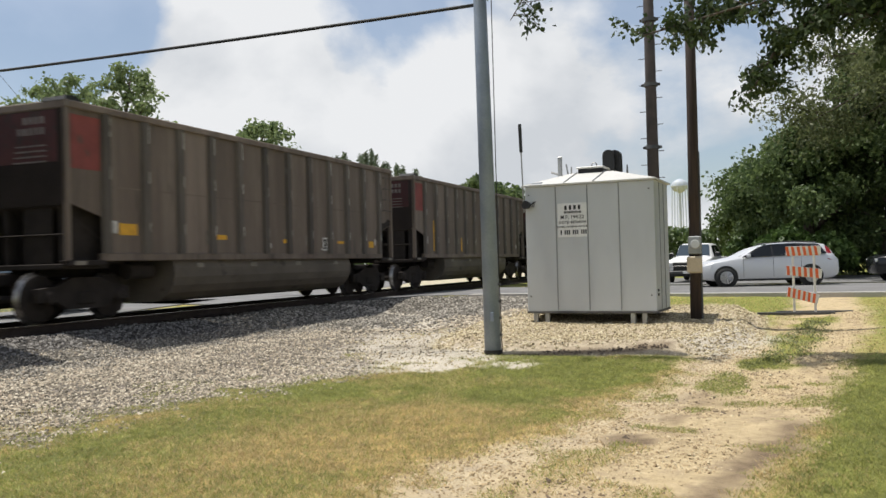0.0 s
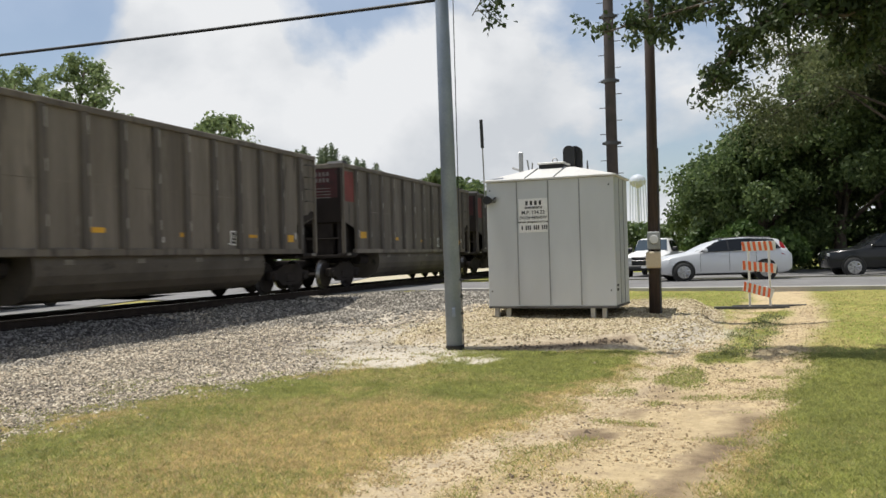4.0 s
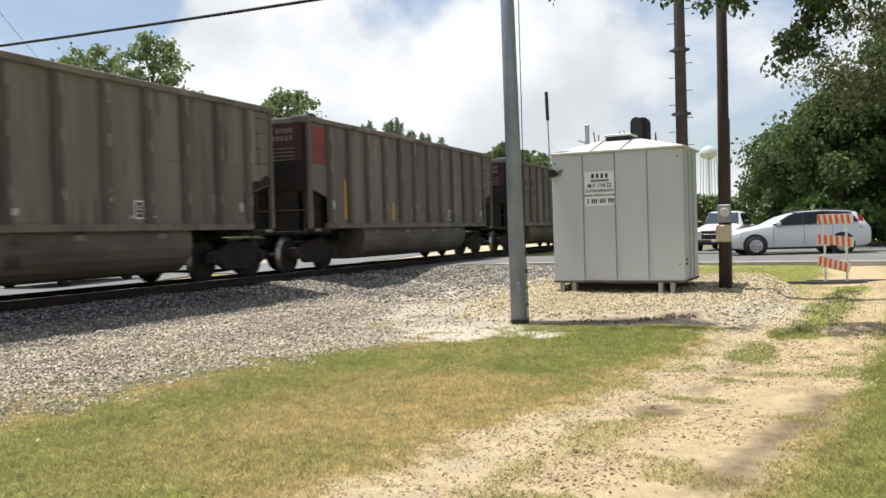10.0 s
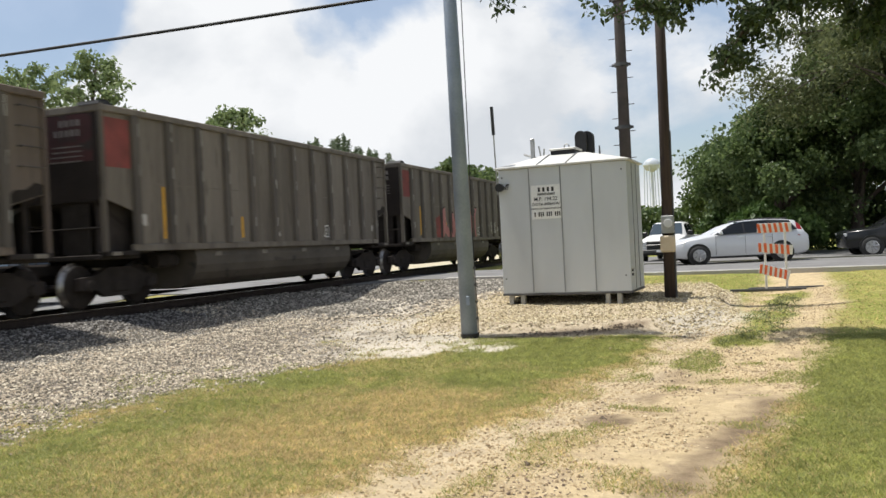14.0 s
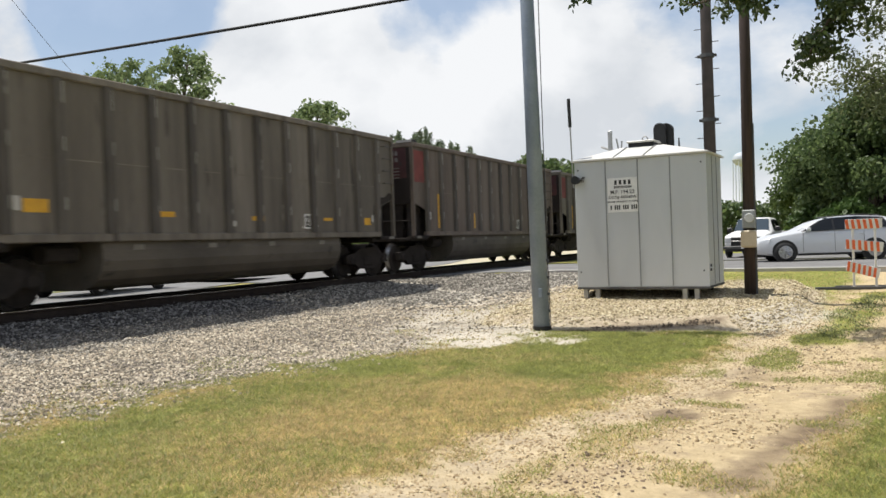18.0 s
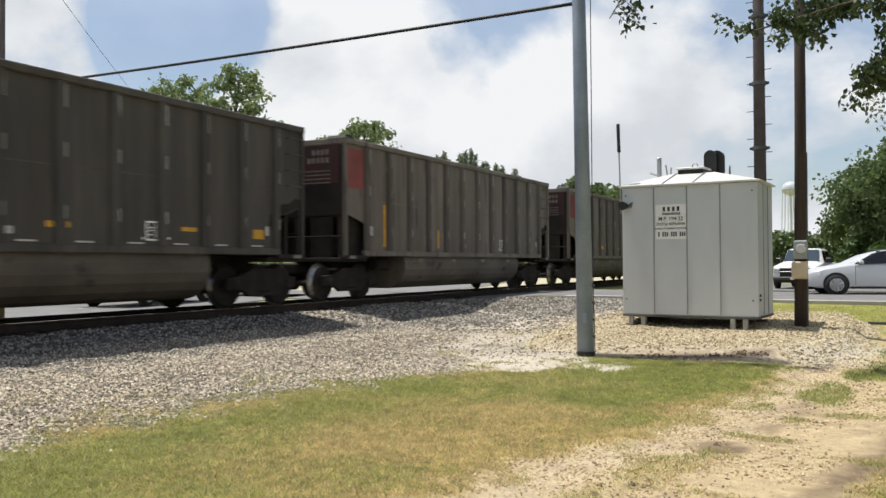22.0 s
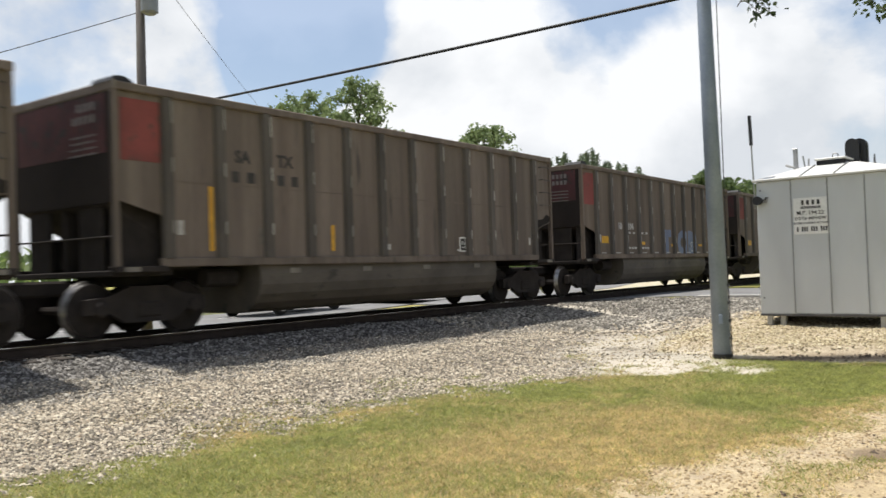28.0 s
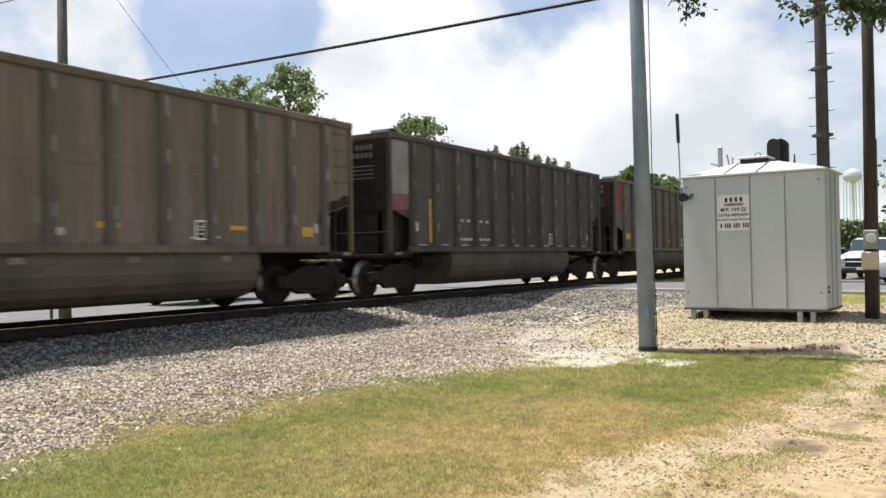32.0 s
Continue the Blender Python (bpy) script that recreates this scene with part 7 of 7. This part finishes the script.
def conifer(x, y, h, seed):
    """Upright shoots like candles round a straight trunk."""
    r = np.random.default_rng(seed)
    t = thing("conifer", "far spiky-topped dark conifer", "tree", None, "far conifers")
    pts = []
    for k in range(11):
        a, d = k * 2.4, 0.0 if k == 0 else r.uniform(0.9, 3.1)
        top = h - 0.30 * d + r.uniform(-1.1, 0.3) - 0.2
        sx, sy = x + d * math.cos(a), y + d * math.sin(a)
        stem = MB().tube([(x, y, 0.2 if k == 0 else h * 0.4), (sx, sy, top - 3.5), (sx, sy, top)], [0.25 if k == 0 else 0.1, 0.07, 0.015], 6)
        part("trunk" if k == 0 else "shoot", stem, M["bark"], t, smooth=True)
        u = r.random(300)
        wide = 0.62 * u ** 0.7 + 0.03
        b, q = r.uniform(0, 6.283, 300), r.random(300) ** 0.5
        pts.append(np.stack([sx + np.cos(b) * wide * q, sy + np.sin(b) * wide * q, top - 4.5 * u], -1))
    part("crown", leaves(np.concatenate(pts), 0.20, r, M["conifer"], "crown", 2.0), None, t)


def build_trees():
    g = ground_z
    # beyond the track, seen over the wagons
    tree("pecan_tree", "tall open pecan tree with an airy green crown", (-48.0, 47.4, 0.2), 17.0, 5.4, 28, "", 0.25, 17, 0.62, "leaf_far", 41, 0.34, 0, 0.45)
    tree("pecan_tree", "tall open pecan tree with a rounded top", (-41.75, 47.45, 0.2), 17.9, 3.7, 26, "", 0.25, 18, 0.62, "leaf_far", 42, 0.34, 0, 0.45)
    tree("pecan_tree", "distant green tree behind the train", (-49.0, 74.7, 0.2), 18.3, 5.2, 22, "", 0.34, 22, 0.85, "leaf_far", 43, 0.36, 0, 0.45)
    tree("pecan_tree", "smaller distant tree behind the train", (-54.4, 76.0, 0.2), 17.3, 3.8, 16, "", 0.34, 20, 0.8, "leaf_far", 44, 0.3, 0, 0.45)
    for k, (x, y, h) in enumerate(((-51.5, 98, 16.4), (-47.6, 98, 16.3), (-44.6, 99, 14.7))):
        conifer(x, y, h, 50 + k)
    for k, (x, y, h) in enumerate(((-43.5, 127, 16.8), (-40, 126, 15.0), (-37.0, 125, 13.4))):
        tree("far_tree", "far dark tree over the train", (x, y, 0.2), h, 3.6, 12, "", 0.6, 50, 1.2, "leaf_oak", 60 + k, 0.3, 0, 0.3, "far trees")
    # the grove across the street
    spots = [(1.6, 44.5, 7.6, 4.0, "leaf_oak", 0.28), (5.2, 45.5, 12.5, 5.0, "leaf_oak", 0.3), (10.5, 43.5, 14.5, 6.0, "leaf_oak", 0.3), (16, 47, 14, 6.0, "leaf_oak", 0.32), (7.6, 50.5, 12, 5.5, "leaf_oak", 0.32), (0.2, 52, 7.0, 4.0, "leaf_oak", 0.3), (13.5, 53, 12, 6, "leaf_oak", 0.34)]
    for k, (x, y, h, s, m, z) in enumerate(spots):
        tree("oak_tree", "broad dark-green oak across the street", (x, y, 0.4), h, s, 24, "", z * 0.56, 170, 0.95, m, 70 + k, 0.3, 0.12, 0.16, "grove across the street", 0.8)
    tree("oak_tree", "olive-tinged tree with fine drooping twigs", (7.1, 39.5, 0.4), 17.5, 6.0, 30, "", 0.12, 240, 1.3, "leaf_olive", 81, 0.26, 0.3, 0.35, "grove across the street", 0.9)
    for k, (x, y, h) in enumerate(((0.6, 41.0, 2.6), (2.0, 41.2, 2.2), (-0.5, 47, 3.2))):
        tree("shrub", "bright green leafy shrub behind the street", (x, y, 0.4), h, 1.3, 12, "", 0.2, 70, 0.5, "leaf_bright", 90 + k, 0.06, 0, 0.1)


build_trees()


def build_overhang():
    """The near tree, whose trunk stands aside and whose boughs hang into the view."""
    r = np.random.default_rng(5)
    t = thing("shade_tree", "near shade tree with dark leafy boughs hanging low", "tree")
    mb = MB()
    z = ground_z(6.5, 9.5)
    mb.tube([(7.9, 11.6, z - 0.1), (7.8, 11.7, 2.7), (7.5, 11.8, 5.1), (6.8, 12.2, 9.4)], [0.32, 0.26, 0.2, 0.12], 10)
    boughs = [[(6.2, 9.7, 4.4), (3.5, 10.3, 5.2), (1.2, 10.5, 4.65), (-0.3, 10.5, 4.4), (-1.4, 10.5, 4.2)],
              [(1.2, 10.5, 4.65), (0.45, 10.5, 4.15), (0.05, 10.5, 3.8), (-0.15, 10.5, 3.45)],
              [(3.5, 10.3, 5.2), (0.0, 10.7, 5.5), (-2.0, 10.7, 5.5), (-3.0, 10.6, 5.25), (-3.6, 10.5, 5.15)],
              [(-2.0, 10.7, 5.5), (-2.5, 10.6, 5.0), (-2.72, 10.5, 4.6)],
              [(3.5, 10.3, 5.2), (2.2, 10.5, 4.4), (1.3, 10.5, 4.1), (0.6, 10.5, 4.2)],
              [(3.5, 10.3, 5.2), (1.5, 10.9, 5.2), (-0.1, 10.9, 5.0), (-0.9, 10.8, 4.85)],
              [(1.2, 10.5, 4.65), (0.4, 10.9, 4.7), (-0.5, 11.0, 4.55), (-1.0, 11.0, 4.3)],
              [(3.5, 10.3, 5.2), (1.9, 10.7, 4.75), (0.9, 10.9, 4.5), (0.25, 10.9, 4.05)],
              [(3.5, 10.3, 5.2), (2.3, 11.0, 4.9), (1.2, 11.2, 5.0), (0.3, 11.2, 4.85)],
              [(3.5, 10.3, 5.2), (2.6, 10.9, 4.3), (1.8, 11.0, 3.9), (1.3, 11.0, 3.75)],
              [(3.5, 10.3, 5.2), (2.0, 10.4, 4.7), (1.4, 10.4, 4.5), (0.8, 10.4, 4.45)],
              [(3.5, 10.3, 5.2), (2.2, 10.6, 4.2), (1.6, 10.6, 4.05), (1.0, 10.6, 4.2)]]
    pts = []
    out = Vector((0.0, 0.0, 1.5))
    boughs = [[tuple(out + (Vector(q) - out) * 1.25 - Vector((0.44 if nb in (2, 3) and (i or nb == 3) else 0, 0, 0))) for i, q in enumerate(b)] for nb, b in enumerate(boughs)]
    for nb, b in enumerate(boughs):
        mb.tube(b, [(0.012 if nb in (2, 3) else 0.032) * (1 - 0.75 * i / (len(b) - 1)) + 0.005 for i in range(len(b))], 6)
        b = [Vector(p) for p in b]
        for i in range(len(b) - 1):
            for k in range(7):
                p = b[i].lerp(b[i + 1], (k + r.random()) / 7)
                w = (1.0 if i else 0.6)
                for _ in range(1 if nb in (2, 3) else 2):
                    e = p + Vector((r.uniform(-0.36, 0.36), r.uniform(-0.36, 0.36), r.uniform(-0.32, 0.22))) * w
                    mb.tube([p, e], [0.008, 0.004], 4)
                    for u in (0.4, 0.7, 0.9, 1.0):
                        pts += [tuple(p.lerp(e, u) + Vector(r.normal(size=3) * 0.075)) for _ in range(4 if nb in (2, 3) else 10)]
    part("trunk", mb, M["bark"], t, smooth=True)
    part("crown", leaves(np.array(pts), 0.07, r, M["leaf_near"], "crown", 1.35), None, t)
    # the upper crown, outside the view, that shades the path
    up = r.normal(size=(9000, 3)) * np.array([2.0, 1.7, 1.2]) + np.array([7.8, 11.7, 10.2])
    up = np.concatenate([up, r.normal(size=(3500, 3)) * np.array([0.9, 1.6, 0.7]) + np.array([4.4, 16.5, 11.0])])
    part("upper_crown", leaves(up, 0.12, r, M["leaf_near"], "upper_crown", 1.3), None, t)


build_overhang()


# ---- far things ----
def build_far():
    w = thing("water_tower", "white spherical water tower on slim legs", "water tower", pose(-58.5, 597, 0.3))
    prof = [(0.4, -5.4)] + [(5.6 * math.cos(a), 4.6 * math.sin(a)) for a in [radians(-75 + 15 * i) for i in range(11)]] + [(0.3, 4.8)]
    part("tank", MB().lathe(prof, "z", 24, (0, 0, 49.5)), M["tower"], w, smooth=True)
    part("riser", MB().tube([(0, 0, 0), (0, 0, 45)], 0.9, 10), M["tower"], w)
    part("catwalk", MB().lathe([(5.5, 49), (6.1, 49), (6.1, 49.5), (5.5, 49.5)], "z", 24), M["tower"], w)
    for k in range(6):
        a = k * math.pi / 3 + 0.3
        part("leg", MB().tube([(6.4 * math.cos(a), 6.4 * math.sin(a), 0), (5.2 * math.cos(a), 5.2 * math.sin(a), 48)], 0.35, 6), M["tower"], w)
    r = np.random.default_rng(9)
    n = 26000
    a = r.uniform(0, 6.283, n)
    d = r.uniform(170, 330, n)
    x, y = np.cos(a) * d, np.sin(a) * d
    keep = (np.abs(x + 13.5) > 14)
    x, y = x[keep], y[keep]
    top = 5.5 + 3.5 * smooth_noise(x + 900, y + 900, 18, 4)
    z = r.random(len(x)) ** 0.7 * top
    tagged(new("far_woods", leaves(np.stack([x, y, z], -1), 2.6, r, M["leaf_oak"], "far_woods", 1.1)), "low line of distant dark-green woods", "woods", kind="stuff")
    # hedge and fence line behind the white pickup
    n = 5000
    x = r.uniform(-9.5, -1.2, n)
    pts = np.stack([x, 56 + 0.4 * (x + 5) * 0 + r.normal(size=n) * 0.7, 0.4 + r.random(n) ** 0.8 * (2.7 + 0.9 * smooth_noise(x + 50, x * 0, 2.2, 8))], -1)
    tagged(new("hedge", leaves(pts, 0.24, r, M["leaf_oak"], "hedge", 1.2)), "dark hedge behind the waiting pickup", "hedge", kind="stuff")
    n = 11000
    x = r.uniform(2.8, 22, n)
    pts = np.stack([x, 48.5 + r.normal(size=n) * 0.8, 0.4 + r.random(n) ** 0.8 * (2.4 + 1.2 * smooth_noise(x + 90, x * 0, 1.7, 12))], -1)
    tagged(new("hedge", leaves(pts, 0.26, r, M["leaf_oak"], "hedge", 1.2)), "dark hedge behind the shaded lot", "hedge", kind="stuff")
    for x, y, h in ((-19.6, 9.6, 0.95), (-19.7, 9.1, 0.95), (-20.0, 13.4, 0.8)):
        p = thing("marker_post", "thin dark metal marker post by the far lane", "post", pose(x, y, 0.1), "marker posts")
        part("post", MB().box(-0.03, 0.03, -0.03, 0.03, -0.05, h, 0.006), M["boxdark"], p)
        part("cap", MB().box(-0.036, 0.036, -0.036, 0.036, h, h + 0.02, 0.006), M["galv"], p)
    # clods and stray stones on the ruts
    rr = random.Random(8)
    for k in range(34):
        if k < 5:
            x, y, s = -1.3 + rr.uniform(-0.25, 0.2), 8.0 + rr.uniform(-0.2, 0.2), rr.uniform(0.025, 0.05)
        else:
            y = rr.uniform(5.8, 11.0)
            x, s = -1.1 + 0.11 * (y - 5.8) + rr.uniform(-0.8, 0.9), rr.uniform(0.01, 0.026)
        v = [Vector(p) * s * rr.uniform(0.8, 1.2) for p in ((1, 0, 0), (0.3, 0.95, 0), (-0.8, 0.6, 0), (-0.8, -0.6, 0), (0.3, -0.95, 0), (0.4, 0.2, 0.7), (-0.4, -0.1, 0.6))]
        mb = MB().add(v, [(0, 1, 5), (1, 2, 5), (2, 6, 5), (2, 3, 6), (3, 4, 6), (4, 0, 5), (4, 5, 6), (4, 3, 2, 1, 0)])
        tagged(part("clod", mb, M["clod"] if k < 12 else M["pathstone"], None, at=pose(x, y, ground_z(x, y) - 0.01, 0, 0, rr.uniform(0, 360))), "small dark clod of earth on the bare path" if k < 12 else "small pale stone on the bare path", "clod" if k < 12 else "stone", "clods and stones on the path")


build_far()


# ---- what moves ----
def motions():
    for n, car, look_ in CARS:
        walk(car, [(float(t), pose(TRACK_X, train_y(n, t), RAIL_Z)) for t in range(0, 33)])


motions()
